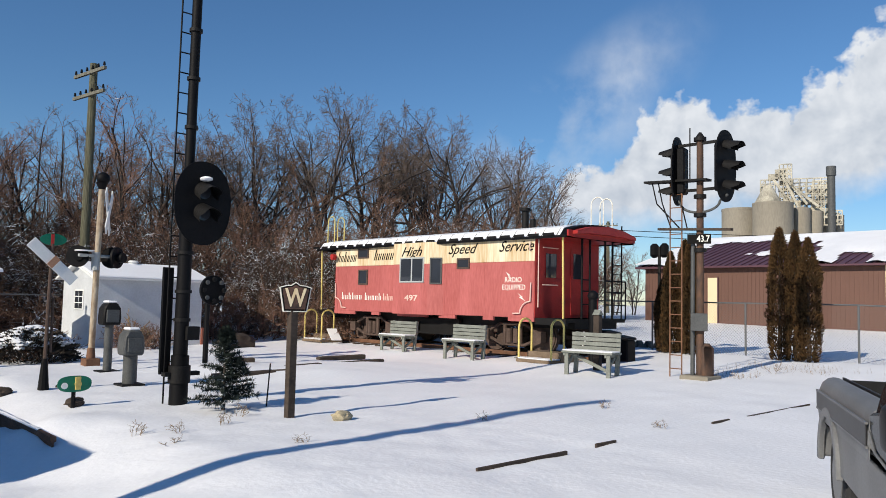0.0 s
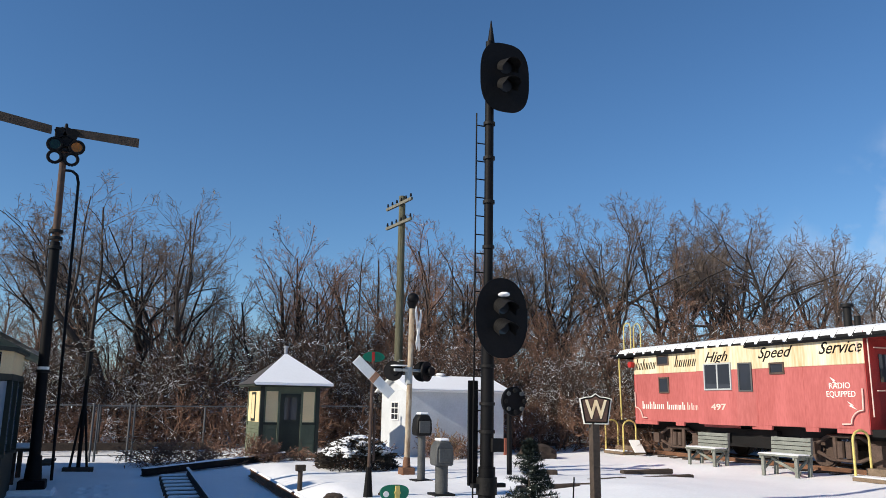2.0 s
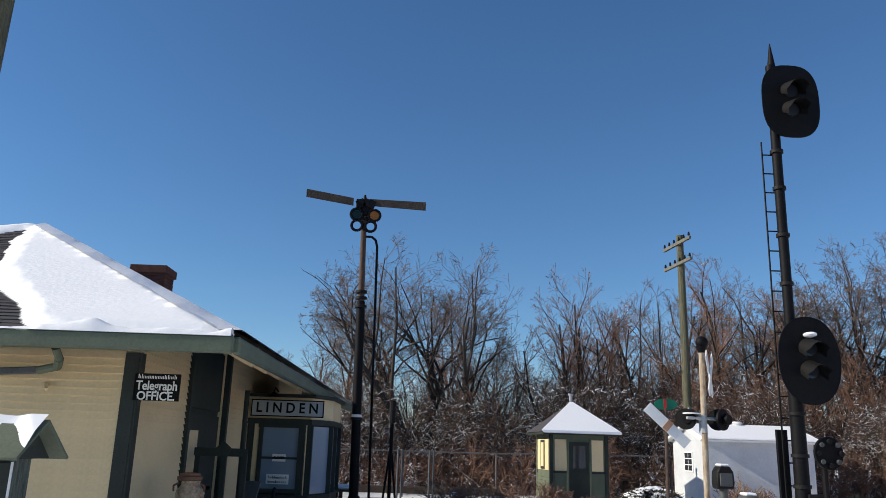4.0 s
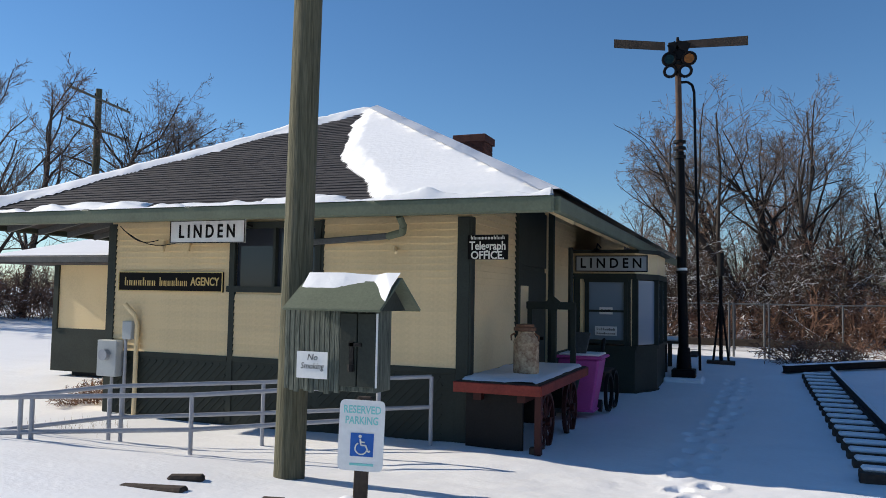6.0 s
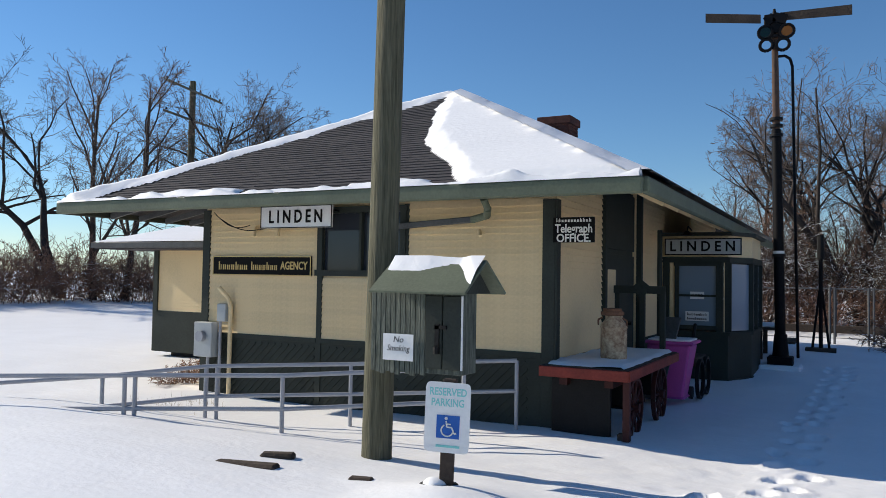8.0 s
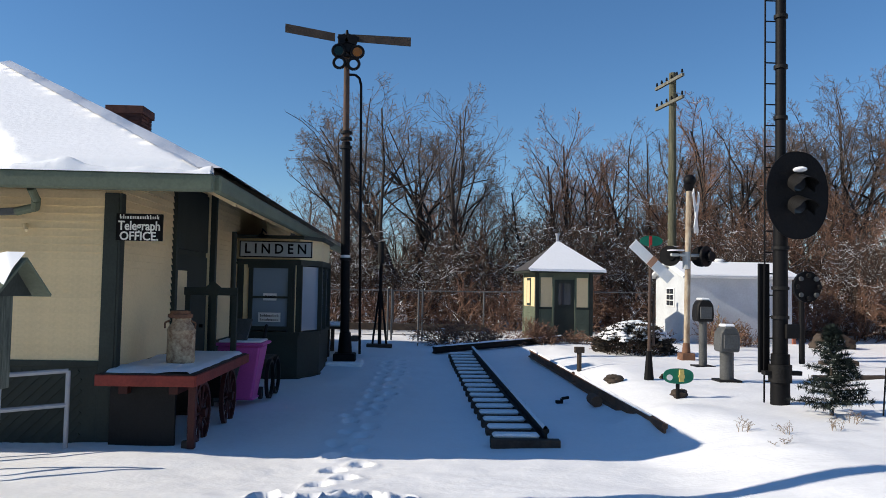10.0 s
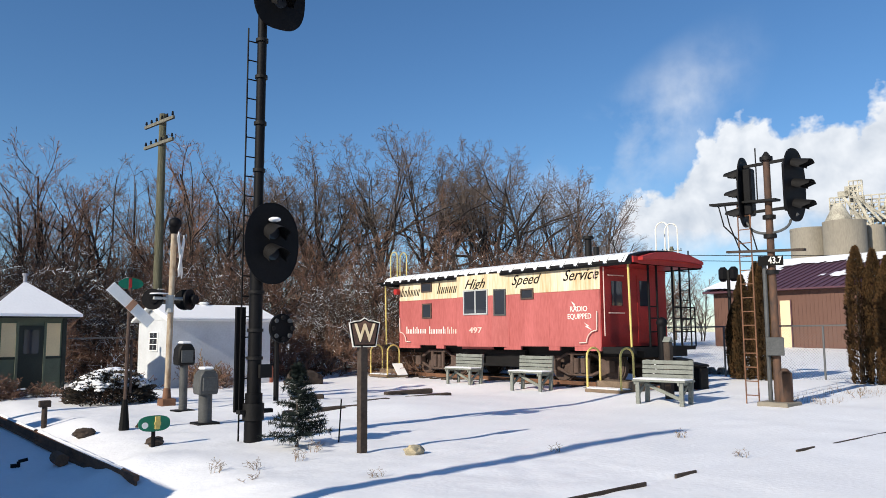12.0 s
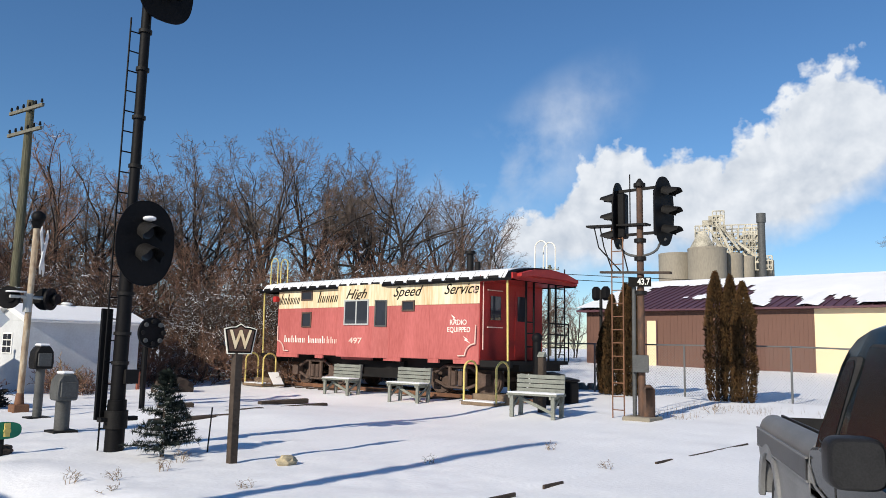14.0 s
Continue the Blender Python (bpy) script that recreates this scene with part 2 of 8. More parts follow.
def disc_outline(w, h, n=28, power=2.0):
    out = []
    for i in range(n):
        a = 2 * math.pi * i / n
        c, s = math.cos(a), math.sin(a)
        out.append((w / 2 * math.copysign(abs(c) ** (2 / power), c), h / 2 * math.copysign(abs(s) ** (2 / power), s)))
    return out


def finish(bm, smooth, bevel=0.0):
    bmesh.ops.remove_doubles(bm, verts=bm.verts, dist=1e-5)
    if bevel:
        es = [e for e in bm.edges if len(e.link_faces) == 2 and e.calc_face_angle(0) > 0.6]
        bmesh.ops.bevel(bm, geom=es, offset=bevel, segments=1, affect="EDGES", clamp_overlap=True)
    bmesh.ops.recalc_face_normals(bm, faces=bm.faces)
    if smooth:
        for f in bm.faces:
            f.smooth = True
        for e in bm.edges:
            if len(e.link_faces) == 2 and e.calc_face_angle(0) > 0.6:
                e.smooth = False


def base_of(ob):
    v = Vector((0, 0, 0))
    while ob:
        v += ob.location
        ob = ob.parent
    return v


def thing(name, x, y, z, label, category, group="", kind=""):
    ob = new(name)
    ob.location = (x, y, z)
    ob.empty_display_size = 0.2
    return tagged(ob, label, category, group, kind)


def part(name, bm, material, parent=None, label="", smooth=True, bevel=0.0):
    """Links a bmesh, given in world metres, as one mesh object under its parent."""
    finish(bm, smooth, bevel)
    if parent:
        bmesh.ops.translate(bm, verts=bm.verts, vec=-base_of(parent))
    me = bpy.data.meshes.new(name)
    bm.to_mesh(me)
    bm.free()
    me.materials.append(M[material])
    ob = new(name, me)
    if parent:
        ob.parent = parent
    if label:
        ob["label"] = label
    return ob


def solo(name, bm, material, label, category, group="", kind="", smooth=True, bevel=0.0):
    return tagged(part(name, bm, material, None, "", smooth, bevel), label, category, group, kind)


def B():
    return bmesh.new()


def slab(name, dims, material, parent, label="", bevel=0.006):
    bm = B()
    box(bm, *dims)
    return part(name, bm, material, parent, label, bevel=bevel)


def lettering(name, words, size, material, parent, m, shear=0.0, fit=None, depth=0.004, label="", bold=0.018):
    """Raised letters from the built-in font, centred at the pose m; fit stretches them to a width."""
    cu = bpy.data.curves.new(name, "FONT")
    cu.body, cu.size, cu.extrude, cu.shear = words, size, depth, shear
    cu.align_x, cu.align_y = "CENTER", "CENTER"
    cu.resolution_u = 3
    cu.offset = bold * size
    tmp = new(name, cu)
    dg = bpy.context.evaluated_depsgraph_get()
    dg.update()
    me = bpy.data.meshes.new_from_object(tmp.evaluated_get(dg))
    bpy.data.objects.remove(tmp)
    bpy.data.curves.remove(cu)
    if fit and len(me.vertices):
        xs = [v.co.x for v in me.vertices]
        k = fit / (max(xs) - min(xs))
        me.transform(Matrix.Diagonal((k, 1, 1, 1)))
    mm = m.copy()
    mm.translation = m.translation - (base_of(parent) if parent else Vector())
    me.transform(mm)
    me.materials.clear()
    me.materials.append(M[material])
    ob = new(name, me)
    ob.parent = parent
    if label:
        ob["label"] = label
    return ob


def word_bars(name, n, width, height, material, parent, m, slant=0.0, seed=1, label=""):
    """A word that stays unlettered: n short bars of its size and colour."""
    rnd = random.Random(seed)
    bm = B()
    w = width / n
    for i in range(n):
        h = height * (1.0 if i == 0 else rnd.choice((0.6, 0.62, 0.95)))
        x0 = -width / 2 + i * w
        vs = box(bm, x0 + 0.14 * w, x0 + 0.38 * w, -height / 2, -height / 2 + h, -0.003, 0.003)
        vs += box(bm, x0 + 0.6 * w, x0 + 0.8 * w, -height / 2, -height / 2 + min(h, 0.62 * height), -0.003, 0.003)
        for v in vs:
            v.co.x += slant * v.co.y
    bmesh.ops.transform(bm, matrix=m, verts=bm.verts)
    return part(name, bm, material, parent, label, smooth=False)


def smooth01(a, b, v):
    t = min(1.0, max(0.0, (v - a) / (b - a)))
    return t * t * (3 - 2 * t)


def ground_z(x, y):
    """The lie of the land: level, with a shallow hollow towards the depot."""
    hollow = (1 - smooth01(2.5, 4.3, x)) * smooth01(4.2, 8.4, y) * (1 - 0.8 * smooth01(12, 26, y))
    z = -0.34 * hollow
    z += 0.10 * smooth01(13.0, 16.0, x) * smooth01(3, 7, y)
    z += 0.12 * smooth01(16, 21, x) + 0.1 * smooth01(24, 40, x)
    z += 0.5 * smooth01(26, 60, math.hypot(x, y))
    return z


# ---- ground ----
def steps(*spans):
    out = []
    for a, b, s in spans:
        n = max(1, int(round((b - a) / s)))
        out += [a + (b - a) * i / n for i in range(n)]
    return out + [spans[-1][1]]


def make_ground():
    xs = steps((-1500, -300, 240), (-300, -60, 30), (-60, -16, 4), (-16, -4, 0.3), (-4, -2, 0.1), (-2, 1, 0.05), (1, 8, 0.1), (8, 24, 0.25), (24, 70, 3), (70, 310, 30), (310, 1500, 240))
    ys = steps((-1500, -300, 240), (-300, -30, 30), (-30, 0, 2.5), (0, 4, 0.3), (4, 5.6, 0.1), (5.6, 9, 0.05), (9, 20, 0.1), (20, 30, 0.25), (30, 70, 4), (70, 310, 30), (310, 1500, 240))
    rnd = random.Random(5)
    feet = []
    p = [(-0.65, 6.4), (-0.65, 7.3), (-0.62, 8.1), (-0.6, 11.4), (-0.35, 15.0), (-0.2, 19.2)]
    for (ax, ay), (bx, by) in zip(p, p[1:]):
        n = max(1, int(math.hypot(bx - ax, by - ay) / 0.34))
        for i in range(n):
            t = i / n
            feet.append((ax + (bx - ax) * t + (0.13 if i % 2 else -0.15) + rnd.uniform(-0.06, 0.06), ay + (by - ay) * t + rnd.uniform(-0.06, 0.06), 0.1))
    feet += [(-0.6 + rnd.uniform(-0.6, 0.7), 6.3 + rnd.uniform(-0.4, 0.4), 0.09) for _ in range(26)]
    drifts = [(9.5, 13.2, 1.3, 0.12), (11.0, 14.5, 1.6, 0.1), (8.2, 15.4, 1.2, 0.1), (3.5, 10.6, 0.5, 0.12), (-2.7, 5.0, 0.5, 0.1), (-6.5, 5.4, 1.8, 0.1), (-9, 5.8, 1.6, 0.12), (-2.9, 8.4, 0.9, 0.06), (4.4, 15.3, 0.7, 0.07)]
    def height(x, y):
        z = ground_z(x, y)
        r = math.hypot(x, y)
        if r < 70:
            z += 0.045 * noise.noise((x * 0.35, y * 0.35, 0)) + 0.016 * noise.noise((x * 1.3, y * 1.3, 3.1))
            if r < 26:
                z += 0.008 * noise.noise((x * 5.0, y * 5.0, 8.0)) + 0.01 * noise.noise((x * 2.6, y * 3.4, 12.0))
        for cx, cy, s, h in drifts:
            d = ((x - cx) ** 2 + (y - cy) ** 2) / (s * s)
            if d < 5:
                z += h * math.exp(-d)
        if 3 < x < 14.5 and 4.2 < y < 6.2:
            z -= 0.03 * math.exp(-((y - 5.3 - 0.05 * math.sin(x * 0.7)) / 0.09) ** 2) * (0.6 + noise.noise((x * 0.9, 0, 3)))
        if -2.2 < x < 1.2 and 5 < y < 19.5:
            for fx, fy, s in feet:
                d = ((x - fx) ** 2 + ((y - fy) * 0.75) ** 2) / (s * s)
                if d < 6:
                    z += -0.095 * math.exp(-d * d) + 0.025 * math.exp(-(d - 2.0) ** 2)
        return z
    verts = [(x, y, height(x, y)) for y in ys for x in xs]
    nx = len(xs)
    faces = [(j * nx + i, j * nx + i + 1, (j + 1) * nx + i + 1, (j + 1) * nx + i) for j in range(len(ys) - 1) for i in range(nx - 1)]
    me = bpy.data.meshes.new("ground")
    me.from_pydata(verts, [], faces)
    me.polygons.foreach_set("use_smooth", [True] * len(faces))
    me.materials.append(M["snow"])
    tagged(new("ground", me), "white snow cover with drifts and a line of footprints", "snow ground", kind="structure")


make_ground()
G = ground_z

# ---- depot ----
XR, XL, YF, YB = -3.41, -9.42, 9.3, 22.4      # wall planes
EX0, EX1, EY0, EY1, EZ = -11.8, -2.1, 8.4, 23.4, 2.70   # eaves
RX, RY0, RY1, RZ = -6.95, 13.25, 18.6, 5.2    # ridge
depot = thing("depot_building", -6.5, 20, -0.4, "cream clapboard railway depot with dark green trim and snowy hip roof", "building")


def frame_parts(parent, axis, plane, a0, a1, z0, z1, w, d, material, name="window_frame", cross=(), label=""):
    """Four frame boards (and cross bars) round an opening in the plane x=plane or y=plane."""
    bm = B()
    def b(u0, u1, v0, v1):
        if axis == "y":
            box(bm, u0, u1, plane - d, plane + 0.04, v0, v1)
        else:
            s = math.copysign(1, d)
            lo, hi = sorted((plane + d, plane - 0.04 * s))
            box(bm, lo, hi, u0, u1, v0, v1)
    b(a0 - w, a0, z0, z1)
    b(a1, a1 + w, z0, z1)
    b(a0 - w - 0.02, a1 + w + 0.02, z1, z1 + w)
    b(a0 - w - 0.04, a1 + w + 0.04, z0 - w, z0)
    for kind, v in cross:
        if kind == "v":
            b(v - 0.02, v + 0.02, z0, z1)
        else:
            b(a0, a1, v - 0.02, v + 0.02)
    return part(name, bm, material, parent, label, smooth=False)


# front wall, with its window opening
wall_front = thing("wall_front", -6.5, YF, 0, "", "")
wall_front.parent, wall_front.location = depot, Vector((-6.5, YF, 0)) - depot.location
bm = B()
W0, W1, WZ0, WZ1 = -7.03, -5.68, 1.66, 2.5
box(bm, XL, W0, YF + 0.02, YF + 0.16, -0.6, 3.05)
box(bm, W1, XR, YF + 0.02, YF + 0.16, -0.6, 3.05)
box(bm, W0, W1, YF + 0.02, YF + 0.16, -0.6, WZ0)
box(bm, W0, W1, YF + 0.02, YF + 0.16, WZ1, 2.72)
part("wall_core", bm, "cream", wall_front, smooth=False)
bm = B()
box(bm, XL + 0.02, XR - 0.02, YF - 0.012, YF + 0.02, -0.6, 0.6)
part("wainscot", bm, "green", wall_front, "dark green painted lower boarding", smooth=False)
rnd = random.Random(3)
for x0, x1 in ((-9.2, -7.15), (-7.0, -5.7), (-5.6, -3.75)):
    x = x0 - 0.9
    while x < x1:
        p, q = [x, -0.35], [x + 0.9, 0.52]
        if q[0] > x0 and p[0] < x1:
            if p[0] < x0:
                p = [x0, p[1] + (x0 - x) * 0.967]
            if q[0] > x1:
                q = [x1, q[1] - (q[0] - x1) * 0.967]
            bm = B()
            bar(bm, (p[0], YF - 0.016, p[1]), (q[0], YF - 0.016, q[1]), 0.018, 0.035)
            part("diagonal_batten", bm, "green", wall_front, smooth=False)
        x += 0.13
bm = B()
box(bm, XL - 0.02, XL + 0.13, YF - 0.035, YF + 0.03, -0.5, 2.6)
part("corner_board", bm, "green", wall_front, bevel=0.004)
bm = B()
box(bm, XR - 0.15, XR + 0.02, YF - 0.035, YF + 0.03, -0.5, 2.6)
part("corner_board", bm, "green", wall_front, bevel=0.004)
bm = B()
box(bm, -7.12, -7.03, YF - 0.032, YF + 0.02, -0.3, 1.6)
part("trim_board", bm, "green", wall_front, bevel=0.004)
bm = B()
box(bm, XL + 0.13, -7.12, YF - 0.04, YF + 0.02, 0.57, 0.64)
box(bm, -7.03, XR - 0.15, YF - 0.04, YF + 0.02, 0.57, 0.64)
part("belt_board", bm, "green", wall_front, bevel=0.004)
bm = B()
box(bm, -5.62, -5.55, YF - 0.03, YF + 0.02, 1.6, 2.6)
part("trim_board", bm, "green", wall_front, bevel=0.004)
win = frame_parts(depot, "y", YF, W0, W1, WZ0, WZ1, 0.09, 0.045, "green", "window", (("v", -6.35),))
bm = B()
box(bm, W0, W1, YF + 0.03, YF + 0.045, WZ0, WZ1)
part("pane", bm, "glass", win, "dark reflecting window pane", smooth=False)
# east wall
wall_east = thing("wall_east", XR, 20, 0, "", "")
wall_east.parent, wall_east.location = depot, Vector((XR, 20, 0)) - depot.location
bm = B()
D0, D1, DZ = 11.5, 13.62, 2.75
box(bm, XR - 0.16, XR - 0.02, YF + 0.16, D0, -0.6, 3.2)
box(bm, XR - 0.16, XR - 0.02, D1, YB, -0.6, 3.2)
box(bm, XR - 0.16, XR - 0.1, D0, D1, 3.1, 3.2)
part("wall_core", bm, "cream", wall_east, smooth=False)
bm = B()
box(bm, XR - 0.15, XR - 0.09, D0, D1, -0.6, 3.1)
part("recess_back", bm, "green", wall_east, smooth=False)
for y0, y1 in ((YF + 0.03, D0 - 0.1), (D1 + 0.1, 15.6), (18.7, YB)):
    bm = B()
    box(bm, XR - 0.02, XR + 0.012, y0, y1, -0.6, 0.55)
    part("wainscot", bm, "green", wall_east, smooth=False)
bm = B()
z = 0.56
while z < 3.12:
    for y0, y1 in ((YF + 0.03, D0 - 0.1), (D1 + 0.1, 15.8), (18.7, YB)):
        prism(bm, [(XR - 0.02, z), (XR + 0.024, z), (XR + 0.0, z + 0.094), (XR - 0.02, z + 0.094)], "y", y0, y1)
    z += 0.09
tagged(part("siding", bm, "cream", wall_east, smooth=False), kind="stuff")
for d in ((XR + 0.021, XR + 0.052, YF - 0.034, YF + 0.1, -0.5, 2.6), (XR - 0.03, XR + 0.07, D0 - 0.12, D0, -0.4, 3.15), (XR - 0.03, XR + 0.07, D1, D1 + 0.12, -0.4, 3.15)):
    slab("trim_board", d, "green", wall_east)
door = slab("door", (XR - 0.09, XR - 0.05, D0 + 0.05, D1 - 0.05, -0.2, 2.0), "green", depot, "dark green panelled freight door")
bm = B()
box(bm, XR - 0.05, XR - 0.04, 11.75, 12.35, 0.9, 1.75)
part("pane", bm, "cream", door, smooth=False)
bm = B()
rod(bm, (XR - 0.05, 13.2, 0.85), (XR + 0.01, 13.2, 0.85), 0.03)
part("door_knob", bm, "iron", door)
slab("transom", (XR - 0.09, XR - 0.045, D0 + 0.05, D1 - 0.05, 2.08, 3.05), "green", depot)
bm = B()
box(bm, XL, XL + 0.14, YF + 0.16, YB, -0.6, 3.0)
box(bm, XL + 0.14, XR - 0.16, YB - 0.14, YB, -0.6, 3.0)
part("rear_wall", bm, "cream", depot, smooth=False)
# bay
bay = thing("bay", -2.6, 15.7, 0, "", "")
bay.parent, bay.location = depot, Vector((-2.6, 15.7, 0)) - depot.location
BAY = [(XR, 14.3), (-1.98, 14.3), (-1.66, 14.95), (-1.66, 16.5), (-1.98, 17.2), (XR, 17.2)]
bm = B()
prism(bm, BAY, "z", -0.5, 0.66)
part("wainscot", bm, "green", bay, smooth=False)
bm = B()
prism(bm, [(x, y + (0.03 if y < 15 else -0.03)) for x, y in BAY], "z", 1.93, 2.4)
part("upper_wall", bm, "cream", bay, smooth=False)
bm = B()
prism(bm, [(x + 0.08 * (x > XR), y + (-0.08 if y < 15 else 0.08)) for x, y in BAY], "z", 2.4, 2.46)
part("bay_roof", bm, "green", bay, smooth=False)
for x, y in ((-3.05, 14.33), (-2.12, 14.33), (-1.98, 14.35), (-1.68, 14.95), (-1.68, 15.7), (-1.68, 16.5), (-2.0, 17.15)):
    slab("post", (x - 0.055, x + 0.055, y - 0.035, y + 0.035, 0.66, 1.93), "green", bay)
for x0, x1 in ((-2.99, -2.9), (-2.055, -2.0)):
    slab("corner_panel", (x0, x1, 14.32, 14.36, 0.68, 1.93), "cream", bay)
bm = B()
prism(bm, [(x + 0.035 * (x > XR), y + (-0.03 if y < 15 else 0.03)) for x, y in BAY], "z", 0.64, 0.7)
prism(bm, [(x + 0.03 * (x > XR), y + (-0.02 if y < 15 else 0.02)) for x, y in BAY], "z", 1.92, 2.02)
prism(bm, [(x + 0.03 * (x > XR), y + (-0.02 if y < 15 else 0.02)) for x, y in BAY], "z", -0.5, -0.12)
part("belt_board", bm, "green", bay, smooth=False)
bw = frame_parts(bay, "y", 14.31, -2.82, -2.18, 0.8, 1.86, 0.07, 0.03, "green", "window", (("h", 1.33),))
bm = B()
box(bm, -2.85, -2.15, 14.34, 14.36, 0.78, 1.9)
part("pane", bm, "paleglass", bw, "pale curtained window pane", smooth=False)
bm = B()
box(bm, -1.71, -1.69, 15.0, 16.45, 0.72, 1.9)
prism(bm, [(-1.98, 14.36), (-1.97, 14.34), (-1.7, 14.93), (-1.71, 14.95)], "z", 0.72, 1.9)
part("pane", bm, "paleglass", bw, smooth=False)
# rafters showing under the open east eave
for i in range(14):
    y = 9.9 + i * 0.95
    bm = B()
    bar(bm, (XR + 0.02, y, 3.2), (EX1 - 0.06, y, 2.57), 0.05, 0.1)
    part("rafter_tail", bm, "cream", wall_east, smooth=False)
# roof
roof = thing("roof", RX, 20, 3, "", "")
roof.parent, roof.location = depot, Vector((RX, 20, 3)) - depot.location
E4 = [(EX0, EY0), (EX1, EY0), (EX1, EY1), (EX0, EY1)]
bm = B()
ev = [bm.verts.new((x, y, EZ)) for x, y in E4]
r0, r1 = bm.verts.new((RX, RY0, RZ)), bm.verts.new((RX, RY1, RZ))
bm.faces.new((ev[0], ev[1], r0))
bm.faces.new((ev[1], ev[2], r1, r0))
bm.faces.new((ev[2], ev[3], r1))
bm.faces.new((ev[3], ev[0], r0, r1))
low = [bm.verts.new((x, y, EZ - 0.07)) for x, y in E4]
s0, s1 = bm.verts.new((RX, RY0, RZ - 0.07)), bm.verts.new((RX, RY1, RZ - 0.07))
for q in ((low[0], low[1], s0), (low[1], low[2], s1, s0), (low[2], low[3], s1), (low[3], low[0], s0, s1)):
    bm.faces.new(q[::-1])
for i in range(4):
    bm.faces.new((ev[i], low[i], low[(i + 1) % 4], ev[(i + 1) % 4]))
part("roof_deck", bm, "shingle", roof, smooth=False)
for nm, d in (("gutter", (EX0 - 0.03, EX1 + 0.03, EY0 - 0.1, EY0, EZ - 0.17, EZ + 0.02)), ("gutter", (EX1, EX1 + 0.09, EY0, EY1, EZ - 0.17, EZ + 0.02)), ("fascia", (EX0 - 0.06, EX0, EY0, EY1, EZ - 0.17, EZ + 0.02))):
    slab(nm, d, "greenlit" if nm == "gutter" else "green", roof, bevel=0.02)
for i in range(13):
    bm = B()
    y = EY0 + 0.95 + i * 0.62
    bar(bm, (XL + 0.02, y, 3.02), (EX0 + 0.04, y, 2.56), 0.045, 0.1)
    part("rafter_tail", bm, "greypaint", roof, smooth=False)
# shingle courses on the front slope, joined
bm = B()
SL = math.hypot(RY0 - EY0, RZ - EZ)
uy, uz = (RY0 - EY0) / SL, (RZ - EZ) / SL
n = 46
rnd = random.Random(8)
for i in range(n):
    v0, v1 = i / n, min(1.0, (i + 1.12) / n)
    x0a, x1a = EX0 + (RX - EX0) * v0, EX1 + (RX - EX1) * v0
    x0b, x1b = EX0 + (RX - EX0) * v1, EX1 + (RX - EX1) * v1
    x = x0a - rnd.random() * 0.2
    while x < x1a:
        xe = x + 0.3
        a0, a1 = max(x, x0a), min(xe, x1a)
        b0, b1 = max(x, x0b), min(xe, x1b)
        if a1 > a0 and b1 > b0:
            h = rnd.uniform(0.012, 0.02)
            ya, za = EY0 + uy * SL * v0 - uz * h, EZ + uz * SL * v0 + uy * h
            yb, zb = EY0 + uy * SL * v1 - uz * 0.003, EZ + uz * SL * v1 + uy * 0.003
            q = [bm.verts.new(c) for c in ((a0 + 0.004, ya, za), (a1 - 0.004, ya, za), (b1 - 0.004, yb, zb), (b0 + 0.004, yb, zb), (a0 + 0.004, ya + uz * h, za - uy * h), (a1 - 0.004, ya + uz * h, za - uy * h))]
            bm.faces.new(q[:4])
            bm.faces.new((q[4], q[5], q[1], q[0]))
        x = xe
me = bpy.data.meshes.new("shingles")
bmesh.ops.translate(bm, verts=bm.verts, vec=-base_of(roof))
bm.to_mesh(me)
bm.free()
me.materials.append(M["shingle"])
ob = tagged(new("shingles", me), "dark grey asphalt shingle courses", kind="stuff")
ob.parent = roof


def snow_sheet(name, corner, u, v, nu, nv, thick, label, under):
    """A blanket of snow on a plane: corner + s*u + t*v, where thick(s, t) > 0."""
    corner, u, v = Vector(corner), Vector(u), Vector(v)
    nrm = u.cross(v).normalized()
    if nrm.z < 0:
        nrm = -nrm
    bm = B()
    vs = {}
    for j in range(nv + 1):
        for i in range(nu + 1):
            s, t = i / nu, j / nv
            vs[i, j] = (bm.verts.new(corner + s * u + t * v + nrm * (max(thick(s, t), -0.02))), thick(s, t))
    for j in range(nv):
        for i in range(nu):
            q = [vs[i, j], vs[i + 1, j], vs[i + 1, j + 1], vs[i, j + 1]]
            if max(k[1] for k in q) > 0:
                bm.faces.new([k[0] for k in q])
    for w in [w for w in bm.verts if not w.link_faces]:
        bm.verts.remove(w)
    me = bpy.data.meshes.new(name)
    bm.normal_update()
    bm.to_mesh(me)
    bm.free()
    me.polygons.foreach_set("use_smooth", [True] * len(me.polygons))
    me.materials.append(M["snow"])
    return tagged(new(name, me), label, "snow")


